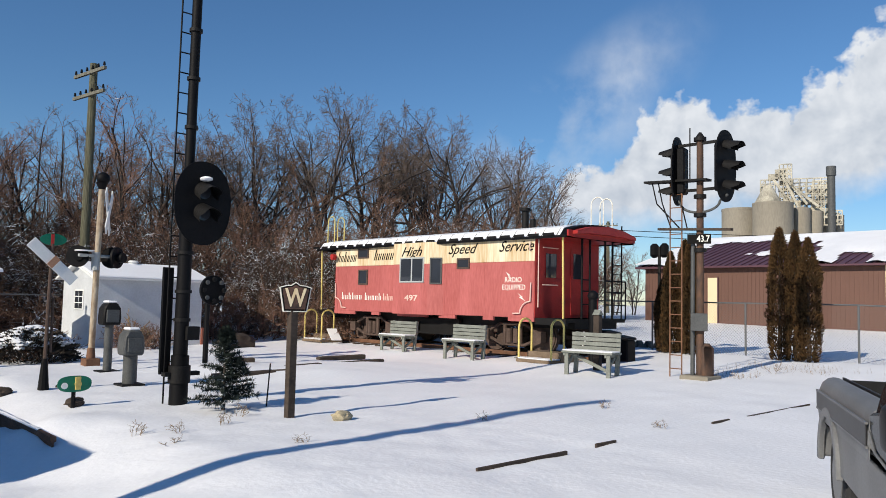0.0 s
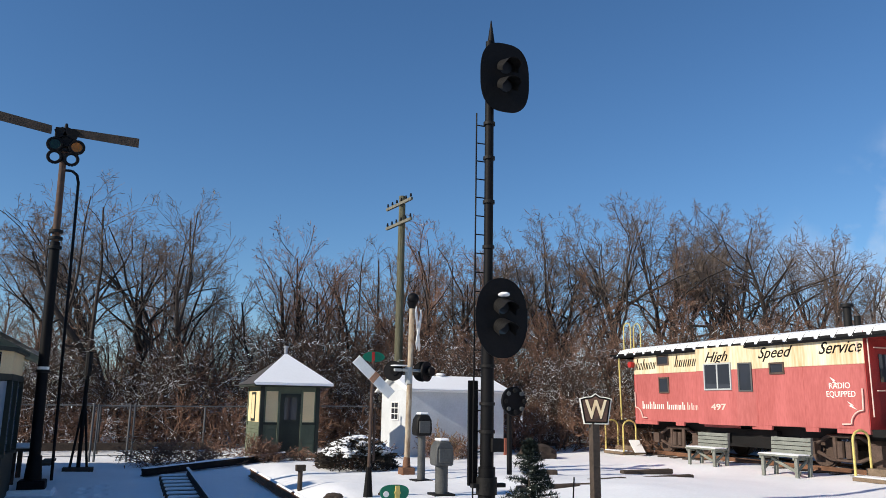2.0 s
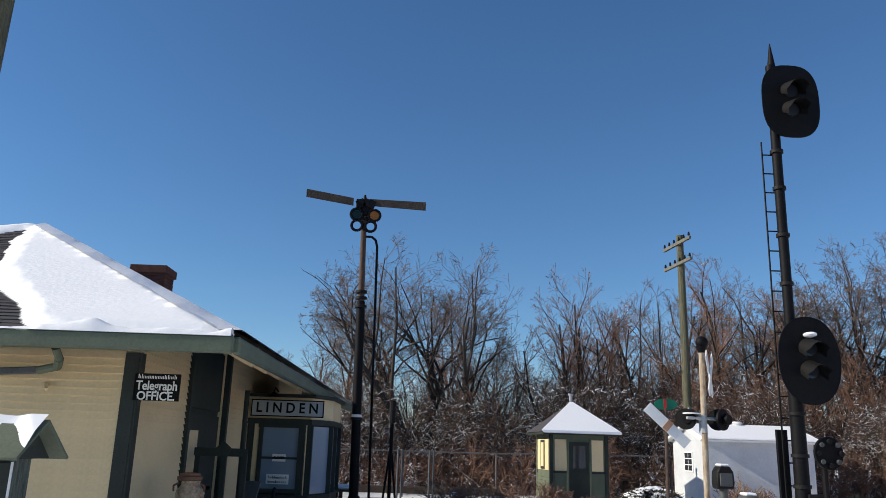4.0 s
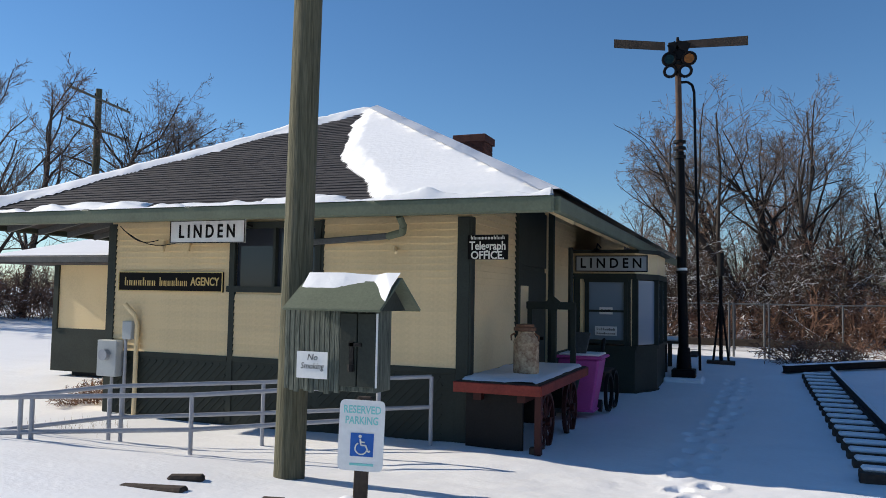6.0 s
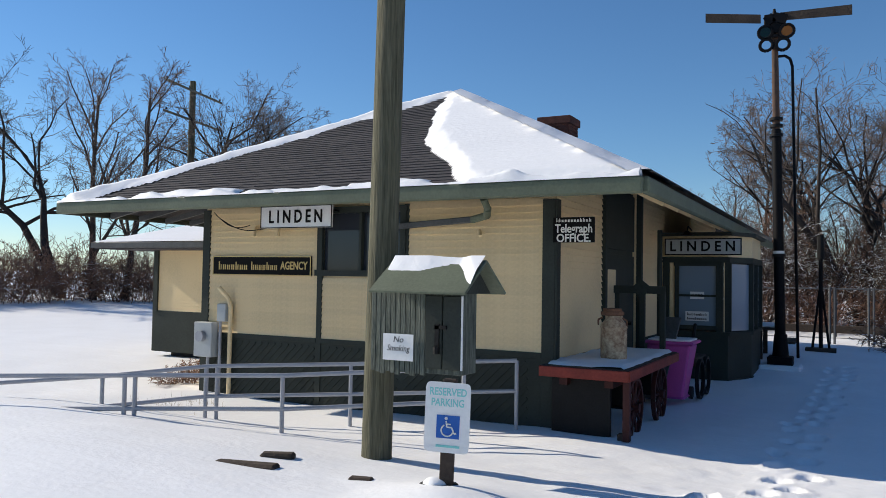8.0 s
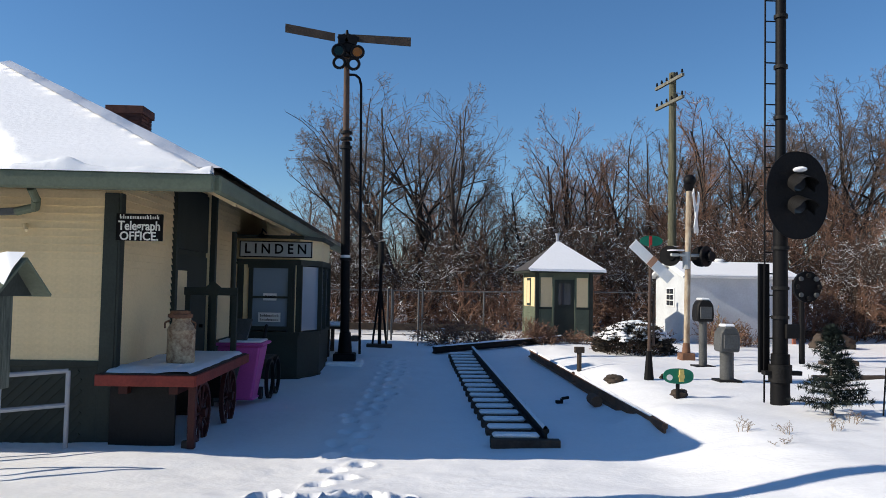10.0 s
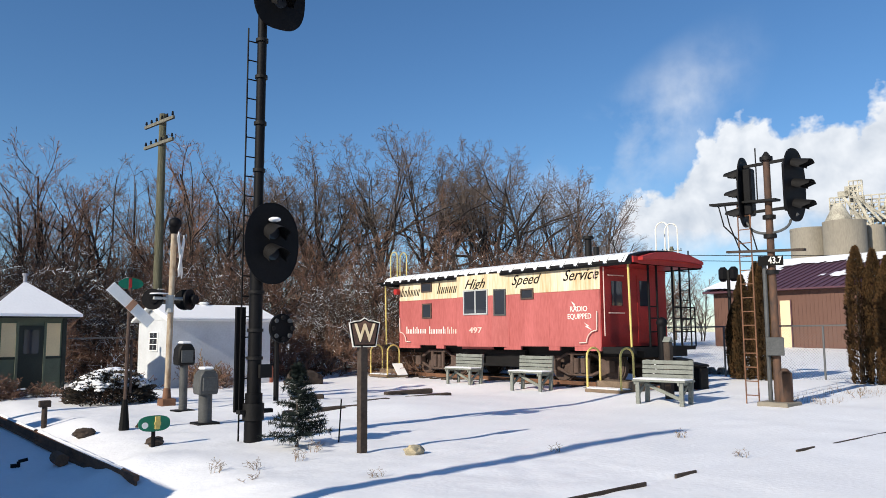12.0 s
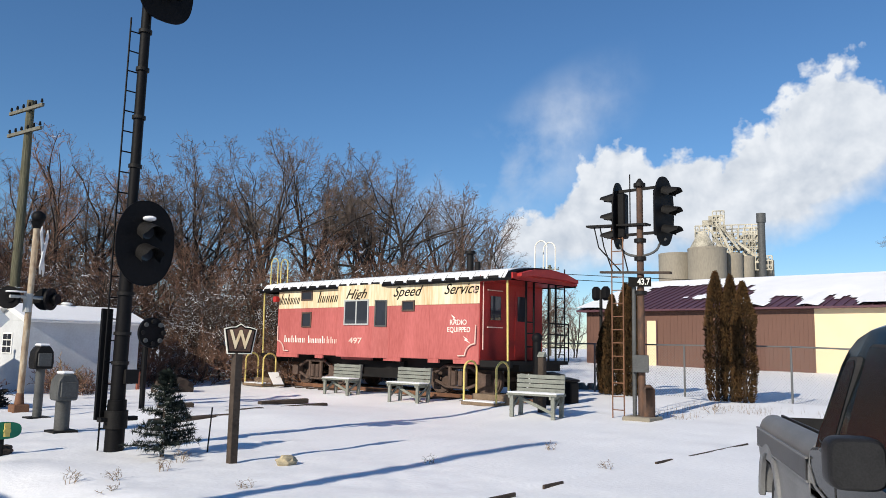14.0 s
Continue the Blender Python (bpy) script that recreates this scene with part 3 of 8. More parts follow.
def front_snow(s, t):
    x = EX0 + (EX1 - EX0) * s
    if x < EX0 + (RX - EX0) * t - 0.05 or x > EX1 + (RX - EX1) * t + 0.06:
        return -1
    lim = np.interp(t, [0, 0.05, 0.33, 0.64, 0.95, 1], [-4.05, -4.5, -5.55, -6.45, -6.85, -6.95])
    nz = 0.22 * noise.noise((x * 0.8, t * 4, 0)) + 0.1 * noise.noise((x * 2.2, t * 9, 2)) + 0.05 * noise.noise((x * 7, t * 30, 6))
    d = x - lim + nz
    hip = 0.3 - (x - (EX0 + (RX - EX0) * t)) + 0.9 * nz + 0.75 * max(0, noise.noise((x * 0.9, t * 4, 5))) + 0.25 * max(0, noise.noise((x * 3, t * 16, 8)))
    eave = 0.035 - t + 0.03 * noise.noise((x * 1.6, 0, 9)) + (0.015 if noise.noise((x * 0.5, 0, 2)) > 0 else -0.012)
    m = max(d * 0.35, hip * 0.12, eave * 2.2)
    edge = min(1, (EX1 + (RX - EX1) * t + 0.06 - x) / 0.25)
    return min(0.1, m) * max(0.1, min(1, edge)) * (0.15 + 0.85 * smooth01(0, 0.035, t)) + 0.004 * (m > 0)


snow_sheet("roof_snow", (EX0, EY0 - 0.06, EZ + 0.01), (EX1 - EX0, 0, 0), (0, RY0 - EY0 + 0.06, RZ - EZ), 220, 120, front_snow, "thick white snow sliding over part of a shingle roof", roof)
snow_sheet("roof_snow", (EX1 + 0.05, EY0, EZ + 0.01), (0, EY1 - EY0, 0), (RX - EX1, 0, RZ - EZ), 60, 24, lambda s, t: 0.1 if EY0 + (EY1 - EY0) * s > EY0 + (RY0 - EY0) * t - 0.1 and EY0 + (EY1 - EY0) * s < EY1 - (RY0 - EY0) * t else -1, "deep unbroken snow on the far roof slope", roof)
# a roll of snow along the gutter
def gutter_roll(s, t):
    x = EX0 + (EX1 - EX0) * s
    k = 0.05 + 0.1 * noise.noise((x * 1.5, 0, 4)) + 0.05 * noise.noise((x * 4, 0, 6)) + (0.03 if x > -4.2 else 0)
    return max(0, k) * max(0, 1 - (2 * t - 1) ** 2) ** 0.5 if k > 0 else -0.01
snow_sheet("gutter_snow", (EX0, EY0 - 0.11, EZ + 0.015), (EX1 - EX0, 0, 0), (0, 0.16, 0), 260, 8, gutter_roll, "uneven roll of snow along the gutter", roof)
# chimney
chim = thing("chimney", -5.65, 15.75, 4.0, "square red brick chimney above the snowy roof", "chimney")
bm = B()
box(bm, -5.96, -5.34, 15.45, 16.05, 3.9, 4.9)
part("shaft", bm, "shadebrick", chim, smooth=False)
bm = B()
for i in range(9):
    z = 4.3 + i * 0.075
    for k in range(3):
        o = 0.1 if i % 2 else 0.0
        box(bm, -5.98 + k * 0.21 - o * 0.5 + 0.005, -5.98 + k * 0.21 + 0.2 - o * 0.5, 15.43, 15.46, z, z + 0.063)
        box(bm, -5.35, -5.32, 15.46 + k * 0.2, 15.46 + k * 0.2 + 0.19, z, z + 0.063)
part("brick_course", bm, "shadebrick", chim, smooth=False)
slab("cap", (-6.02, -5.28, 15.4, 16.1, 4.88, 5.04), "shadebrick", chim)
# west wing
wing = thing("depot_wing", -12, 14, -0.3, "low cream and green annex with a snow-covered hip roof", "building")
slab("wall", (-14.12, XL, 12.5, 18.0, 0.7, 2.2), "cream", wing)
bm = B()
z = 0.72
while z < 2.15:
    prism(bm, [(12.5, z), (12.486, z), (12.496, z + 0.07), (12.5, z + 0.07)], "x", -14.06, XL - 0.02)
    z += 0.068
tagged(part("siding", bm, "cream", wing, smooth=False), kind="stuff")
slab("wainscot", (-14.18, XL, 12.47, 18.0, -0.2, 0.72), "green", wing)
slab("corner_board", (-14.16, -14.02, 12.45, 12.52, 0.7, 2.2), "green", wing)
# solid dark block standing in for the shade below the floor
slab("crawl_space_shade", (-13.8, XL, 12.7, 17.9, -0.6, -0.2), "interior", wing)
bm = B()
box(bm, -14.95, XL, 11.5, 18.6, 2.08, 2.2)
part("roof_deck", bm, "shingle", wing, smooth=False)
bm = B()
vs = [bm.verts.new(c) for c in ((-15.0, 11.5, 2.24), (XL, 11.5, 2.24), (XL, 14.3, 3.1), (-12.4, 14.3, 3.1), (-15.0, 18.6, 2.24), (XL, 18.6, 2.24))]
bm.faces.new((vs[0], vs[1], vs[2], vs[3]))
bm.faces.new((vs[0], vs[3], vs[4]))
bm.faces.new((vs[3], vs[2], vs[5], vs[4]))
part("roof_snow_layer", bm, "snow", wing, "smooth snow cover", smooth=False)
slab("fascia", (-15.02, XL, 11.44, 11.5, 2.1, 2.22), "greypaint", wing)

# ---- caboose ----
CX, CY0, CY1, CZ0, CZB, CZ1 = 16.05, 13.06, 21.97, 1.11, 2.62, 3.29
CW = 2.9
cab = thing("caboose", CX + CW / 2, 17.5, 0.15, "faded red bay-window caboose with a cream lettered band", "railway car")
bm = B()
box(bm, CX, CX + CW, CY0, CY1, CZ0, CZB)
part("body_side", bm, "red", cab, "chalky faded red steel side", bevel=0.015)
bm = B()
box(bm, CX, CX + CW, CY0, CY1, CZB + 0.002, CZ1)
part("cream_band", bm, "band", cab, "rust-streaked cream band", bevel=0.01)
bm = B()
prism(bm, [(CX, 16.5), (CX - 0.2, 17.02), (CX - 0.2, 18.62), (CX, 18.75)], "z", CZ0 - 0.02, CZB)
bay_c = part("bay", bm, "red", cab, smooth=False)
bm = B()
prism(bm, [(CX, 16.5), (CX - 0.2, 17.02), (CX - 0.2, 18.62), (CX, 18.75)], "z", CZB + 0.002, CZ1 - 0.02)
part("bay_top", bm, "band", cab, smooth=False)
for y0, y1 in ((CY0, CY0 + 0.9), (16.0, 16.7), (17.2, 18.6), (20.8, CY1), (14.5, 14.9), (19.5, 19.9)):
    bm = B()
    box(bm, CX - 0.01, CX + 0.05, y0, y1, CZ0 - 0.1, CZ0 + 0.01)
    part("sill_plate", bm, "red", cab, smooth=False)
for y in (13.1, 14.9, 16.5, 18.8, 20.3, 21.83):
    slab("seam_strip", (CX - 0.006, CX, y - 0.03, y + 0.03, CZ0, CZB), "red", cab, bevel=0)
for ye, s in ((CY0, -1), (CY1, 1)):
    bm = B()
    box(bm, CX + 0.01, CX + CW - 0.01, min(ye, ye + s * 0.012), max(ye, ye + s * 0.012), CZ0, CZ1 + 0.1)
    part("end_wall", bm, "redend", cab, "deep red end wall")
# roof with low arch and running board ribs
bm = B()
arch = [(CX - 0.1 + (CW + 0.2) * i / 14, 3.36 + 0.26 * (1 - ((i - 7) / 7) ** 2) ** 0.8 if 0 < i < 14 else 3.2) for i in range(15)]
prism(bm, arch + [(CX + CW + 0.1, 3.27), (CX - 0.1, 3.27)], "y", 11.95, 23.0)
part("roof", bm, "black", cab)
bm = B()
prism(bm, [(x, z + 0.01) for x, z in arch[:7]] + [(x, z + 0.03) for x, z in arch[6:0:-1]], "y", 12.2, 22.9)
part("roof_snow_layer", bm, "snow", cab, "melting snow on the roof")
for i in range(22):
    bm = B()
    y = 12.3 + i * 0.5
    pipe(bm, [(arch[k][0], y, arch[k][1] + 0.018) for k in range(0, 8)], 0.014, 4)
    part("roof_rib", bm, "black", cab)
for i in range(22):
    slab("drip_rail", (CX - 0.12, CX - 0.1, 12.35 + i * 0.5, 12.7 + i * 0.5, 3.27, 3.34), "iron", cab, bevel=0.0)
bm = B()
prism(bm, [(CX + 0.1, 3.38), (CX + 0.7, 3.52), (CX + 1.45, 3.58), (CX + 2.2, 3.52), (CX + 2.8, 3.38), (CX + 2.8, 3.3), (CX + 2.2, 3.35), (CX + 0.7, 3.35), (CX + 0.1, 3.3)], "y", 11.75, 11.95)
part("roof_end", bm, "redend", cab, smooth=False)
bm = B()
box(bm, CX + 0.1, CX + CW - 0.1, 11.9, CY0, 3.22, 3.27)
box(bm, CX - 0.08, CX + CW + 0.08, 11.9, 11.95, 3.24, 3.4)
part("platform_soffit", bm, "redend", cab)


def pane_window(y0, y1, z0, z1, x, material="glass", split=False):
    bm = B()
    w = 0.045
    for a, b, c, d in ((y0 - w, y0, z0 - w, z1 + w), (y1, y1 + w, z0 - w, z1 + w), (y0, y1, z0 - w, z0), (y0, y1, z1, z1 + w)):
        box(bm, x - 0.03, x + 0.01, a, b, c, d)
    if split:
        box(bm, x - 0.025, x + 0.01, (y0 + y1) / 2 - 0.025, (y0 + y1) / 2 + 0.025, z0, z1)
    w_ob = part("window", bm, "metalgrey" if split else "truckiron", cab, smooth=False)
    bm = B()
    box(bm, x - 0.012, x - 0.004, y0, y1, z0, z1)
    part("pane", bm, material, w_ob, smooth=False)


pane_window(20.17, 20.66, 2.92, 3.15, CX)
pane_window(20.19, 20.6, 2.04, 2.45, CX)
pane_window(17.22, 18.24, 2.1, 2.78, CX - 0.2, split=True)
pane_window(15.5, 15.92, 2.5, 2.72, CX)
bm = B()
n_ = Vector((-0.52, -0.2, 0)).normalized()
for a, b, c, d, k in ((0.18, 0.62, 2.05, 2.76, 0.02),):
    p, q = Vector((CX, 16.5, 0)), Vector((CX - 0.2, 17.02, 0))
    u = (q - p).normalized()
    out = Vector((-u.y, u.x, 0))
    if out.x > 0:
        out = -out
    m4 = Matrix.Translation(p + u * 0.08 + out * 0.005) @ Matrix((( u.x, out.x, 0, 0), (u.y, out.y, 0, 0), (0, 0, 1, 0), (0, 0, 0, 1)))
    for g in ((0, 0.04, c, d), (0.36, 0.40, c, d), (0, 0.4, c - 0.04, c), (0, 0.4, d, d + 0.04)):
        box(bm, g[0], g[1], -0.01, 0.025, g[2], g[3], m4)
side_w = part("window", bm, "greypaint", cab, smooth=False)
bm = B()
box(bm, 0.04, 0.36, -0.005, 0.006, 2.05, 2.76, m4)
part("pane", bm, "glass", side_w, smooth=False)
bm = B()
box(bm, 17.6, 18.15, CY0 - 0.03, CY0 - 0.02, 1.2, 3.05)
end_door = part("end_door", bm, "redend", cab)
bm = B()
box(bm, 17.7, 18.05, CY0 - 0.04, CY0 - 0.03, 2.2, 2.9)
part("pane", bm, "glass", end_door, smooth=False)
bm = B()
box(bm, 16.5, 16.95, CY0 - 0.03, CY0 - 0.018, 2.2, 2.85)
part("end_window", bm, "glass", cab, smooth=False)
# end platforms
for ye, s in ((CY0, -1), (CY1, 1)):
    bm = B()
    box(bm, CX + 0.15, CX + CW - 0.15, min(ye, ye + s * 1.0), max(ye, ye + s * 1.0), 1.02, 1.12)
    box(bm, CX + 0.05, CX + 0.15, min(ye, ye + s * 1.0), max(ye, ye + s * 1.0), 0.95, 1.12)
    part("platform", bm, "iron", cab)
    bm = B()
    y = ye + s * 0.98
    for x in (CX + 0.75, CX + 1.1, CX + 1.8, CX + 2.15):
        rod(bm, (x, y, 1.1), (x, y, 3.35), 0.03)
    for z in (1.5, 1.85, 2.15):
        pipe(bm, [(CX + 0.75, y, z), (CX + 1.1, y, z)], 0.018)
        pipe(bm, [(CX + 1.8, y, z), (CX + 2.8, y, z)], 0.018)
    pipe(bm, [(CX + 1.8, y, 2.15), (CX + 2.8, y, 2.15), (CX + 2.8, y, 1.1)], 0.022)
    for k in range(8):
        pipe(bm, [(CX + 2.15, y - 0.03, 1.3 + k * 0.26), (CX + 2.55, y - 0.03, 1.3 + k * 0.26)], 0.012)
    rod(bm, (CX + 2.55, y - 0.03, 1.1), (CX + 2.55, y - 0.03, 3.7), 0.02)
    part("platform_railing", bm, "black", cab)
    bm = B()
    rod(bm, (CX + 0.08, ye + s * 0.9, 1.1), (CX + 0.03, ye + s * 0.9, 3.3), 0.028)
    part("grab_pole", bm, "yellow", cab, "yellow grab pole")
    bm = B()
    for k in range(2):
        x = CX + (1.75 if s < 0 else 0.3) + 0.42 * k
        pipe(bm, [(x, ye + s * 0.95, 3.3), (x, ye + s * 0.95, 4.25)] + [(x, ye + s * (0.75 + 0.2 * math.cos(a)), 4.25 + 0.2 * math.sin(a)) for a in [math.pi * j / 8 for j in range(1, 8)]] + [(x, ye + s * 0.55, 4.25), (x, ye + s * 0.55, 3.5)], 0.02)
    part("roof_grab_hoop", bm, "yellow" if s > 0 else "whiteletter", cab)
bm = B()
pipe(bm, [(CX - 0.06, CY0 + 0.12, 3.15), (CX - 0.06, CY0 + 0.12, 2.9)], 0.015)
part("grab_iron", bm, "faded", cab)
bm = B()
pipe(bm, [(CX + 0.1, CY0 - 0.05, 3.2), (CX + 0.1, CY0 - 0.05, 1.4)], 0.015)
part("grab_iron", bm, "faded", cab)
bm = B()
pipe(bm, [(CX - 0.05, CY0 + 0.08, 2.05), (CX - 0.05, CY0 + 0.1, 1.55)] + [(CX - 0.05, CY0 + 0.1 + 0.35 * math.sin(a), 1.55 - 0.32 * (1 - math.cos(a))) for a in [math.pi / 2 * j / 6 for j in range(7)]] + [(CX - 0.05, CY0 + 0.7, 1.22)], 0.018)
part("grab_iron", bm, "faded", cab)
bm = B()
pipe(bm, [(CX - 0.05, CY1 - 0.08, 2.05), (CX - 0.05, CY1 - 0.1, 1.55)] + [(CX - 0.05, CY1 - 0.1 - 0.35 * math.sin(a), 1.55 - 0.32 * (1 - math.cos(a))) for a in [math.pi / 2 * j / 6 for j in range(7)]] + [(CX - 0.05, CY1 - 0.7, 1.22)], 0.018)
part("grab_iron", bm, "faded", cab)
bm = B()
pipe(bm, [(CX + 0.25, CY0 - 0.08, 2.0), (CX + 0.9, CY0 - 0.08, 2.0)], 0.015)
part("grab_iron", bm, "faded", cab)
bm = B()
pipe(bm, [(CX + 0.25, CY0 - 0.08, 3.0), (CX + 0.9, CY0 - 0.08, 3.0)], 0.015)
part("grab_iron", bm, "faded", cab)
bm = B()
rod(bm, (CX + 0.8, 14.08, 3.4), (CX + 0.8, 14.08, 4.1), 0.1, n=14)
rod(bm, (CX + 0.8, 14.08, 4.1), (CX + 0.8, 14.08, 4.18), 0.17, 0.15, n=14)
rod(bm, (CX + 0.8, 13.8, 3.4), (CX + 0.8, 13.8, 3.85), 0.08, n=12)
part("smoke_stack", bm, "iron", cab)
bm = B()
rod(bm, (CX - 0.06, 21.95, 2.95), (CX - 0.2, 21.95, 2.95), 0.1, n=14)
part("marker_lamp", bm, "redend", cab)
# underframe and trucks
bm = B()
box(bm, CX + 0.5, CX + CW - 0.5, 12.1, 22.85, 0.85, 1.12)
box(bm, CX + 0.35, CX + 1.2, 16.2, 18.9, 0.5, 0.98)
rod(bm, (CX + 0.4, 17.9, 0.72), (CX + 0.4, 19.0, 0.72), 0.16, n=14)
part("underframe", bm, "iron", cab, smooth=False)
for yc in (14.15, 20.35):
    for xs in (CX + CW - 0.42, CX + 0.42):
        bm = B()
        pipe(bm, [(xs, yc - 1.05, 0.62), (xs, yc - 0.45, 0.92), (xs, yc + 0.45, 0.92), (xs, yc + 1.05, 0.62)], 0.05)
        pipe(bm, [(xs, yc - 1.05, 0.6), (xs, yc - 0.4, 0.35), (xs, yc + 0.4, 0.35), (xs, yc + 1.05, 0.6)], 0.045)
        for dy in (-0.28, 0.28):
            rod(bm, (xs, yc + dy, 0.35), (xs, yc + dy, 0.92), 0.06)
        for dy in (-0.12, 0.12):
            rod(bm, (xs, yc + dy, 0.4), (xs, yc + dy, 0.8), 0.09, n=10)
        for dy in (-0.95, 0.95):
            box(bm, xs - 0.12, xs + 0.1, yc + dy - 0.14, yc + dy + 0.14, 0.45, 0.75)
        tr_ob = part("truck_frame", bm, "truckiron", cab, "rust-brown cast wheel truck")
    for dy in (-0.85, 0.85):
        bm = B()
        for xs in (CX + 0.73, CX + CW - 0.73):
            rod(bm, (xs - 0.06, yc + dy, 0.58), (xs + 0.06, yc + dy, 0.58), 0.42, n=24)
            rod(bm, (xs - 0.02, yc + dy, 0.58), (xs + 0.1, yc + dy, 0.58), 0.46, n=24)
        rod(bm, (CX + 0.6, yc + dy, 0.58), (CX + CW - 0.6, yc + dy, 0.58), 0.07, n=10)
        part("wheel_set", bm, "truckiron", tr_ob)
track = thing("track", CX + 1.45, 17.5, 0.0, "rusty rails on snow-buried timber ties under the caboose", "railway track", kind="structure")
for xs in (CX + 0.73, CX + CW - 0.73):
    bm = B()
    prism(bm, [(xs - 0.07, 0.02), (xs + 0.07, 0.02), (xs + 0.015, 0.06), (xs + 0.04, 0.16), (xs - 0.04, 0.16), (xs - 0.015, 0.06)], "y", 11.7, 28.0)
    part("rail", bm, "rust", track, smooth=False)
for i in range(24):
    slab("tie", (CX + 0.1, CX + 2.8, 11.8 + i * 0.6, 12.02 + i * 0.6, -0.08, 0.05), "darkwood", track)
# lettering on the side
S = lambda y, z, x=CX: pose(x - 0.004, y, z, 90, 0, -90)
word_bars("painted_word", 6, 1.08, 0.36, "blackletter", cab, S(21.3, 2.95), 0.35, 1, "black script lettering")
word_bars("painted_word", 5, 1.02, 0.36, "blackletter", cab, S(19.32, 2.97), 0.35, 2, "black script lettering")
lettering("lettering", "High", 0.42, "blackletter", cab, S(17.8, 2.99, CX - 0.2), 0.5, 0.95, bold=0.004)
lettering("lettering", "Speed", 0.42, "blackletter", cab, S(15.82, 3.02), 0.5, 1.2, bold=0.004)
lettering("lettering", "Service", 0.42, "blackletter", cab, S(13.74, 3.03), 0.5, 1.25, bold=0.004)
word_bars("painted_word", 6, 1.15, 0.24, "whiteletter", cab, S(21.0, 1.62), 0.0, 3)
word_bars("painted_word", 5, 0.9, 0.24, "whiteletter", cab, S(19.85, 1.61), 0.0, 4)
word_bars("painted_word", 4, 0.75, 0.22, "faded", cab, S(18.98, 1.6), 0.0, 5)
lettering("lettering", "497", 0.24, "faded", cab, S(17.75, 1.58, CX - 0.2), 0.0, 0.6)
lettering("lettering", "RADIO", 0.2, "whiteletter", cab, S(13.8, 2.12), 0.0, 0.6, bold=0.004)
lettering("lettering", "EQUIPPED", 0.2, "whiteletter", cab, S(13.78, 1.92), 0.0, 0.82, bold=0.004)
for outline in ([(14.06, 2.34), (13.9, 2.25), (13.95, 2.24), (13.82, 2.14), (14.0, 2.2), (13.96, 2.22)],
                [(13.62, 1.76), (13.44, 1.66), (13.5, 1.66), (13.36, 1.56), (13.58, 1.65), (13.52, 1.67)]):
    bm = B()
    prism(bm, outline, "x", CX - 0.008, CX - 0.002)
    part("bolt_mark", bm, "whiteletter", cab, smooth=False)
cab.location.z += 0.08
track.location.z += 0.07


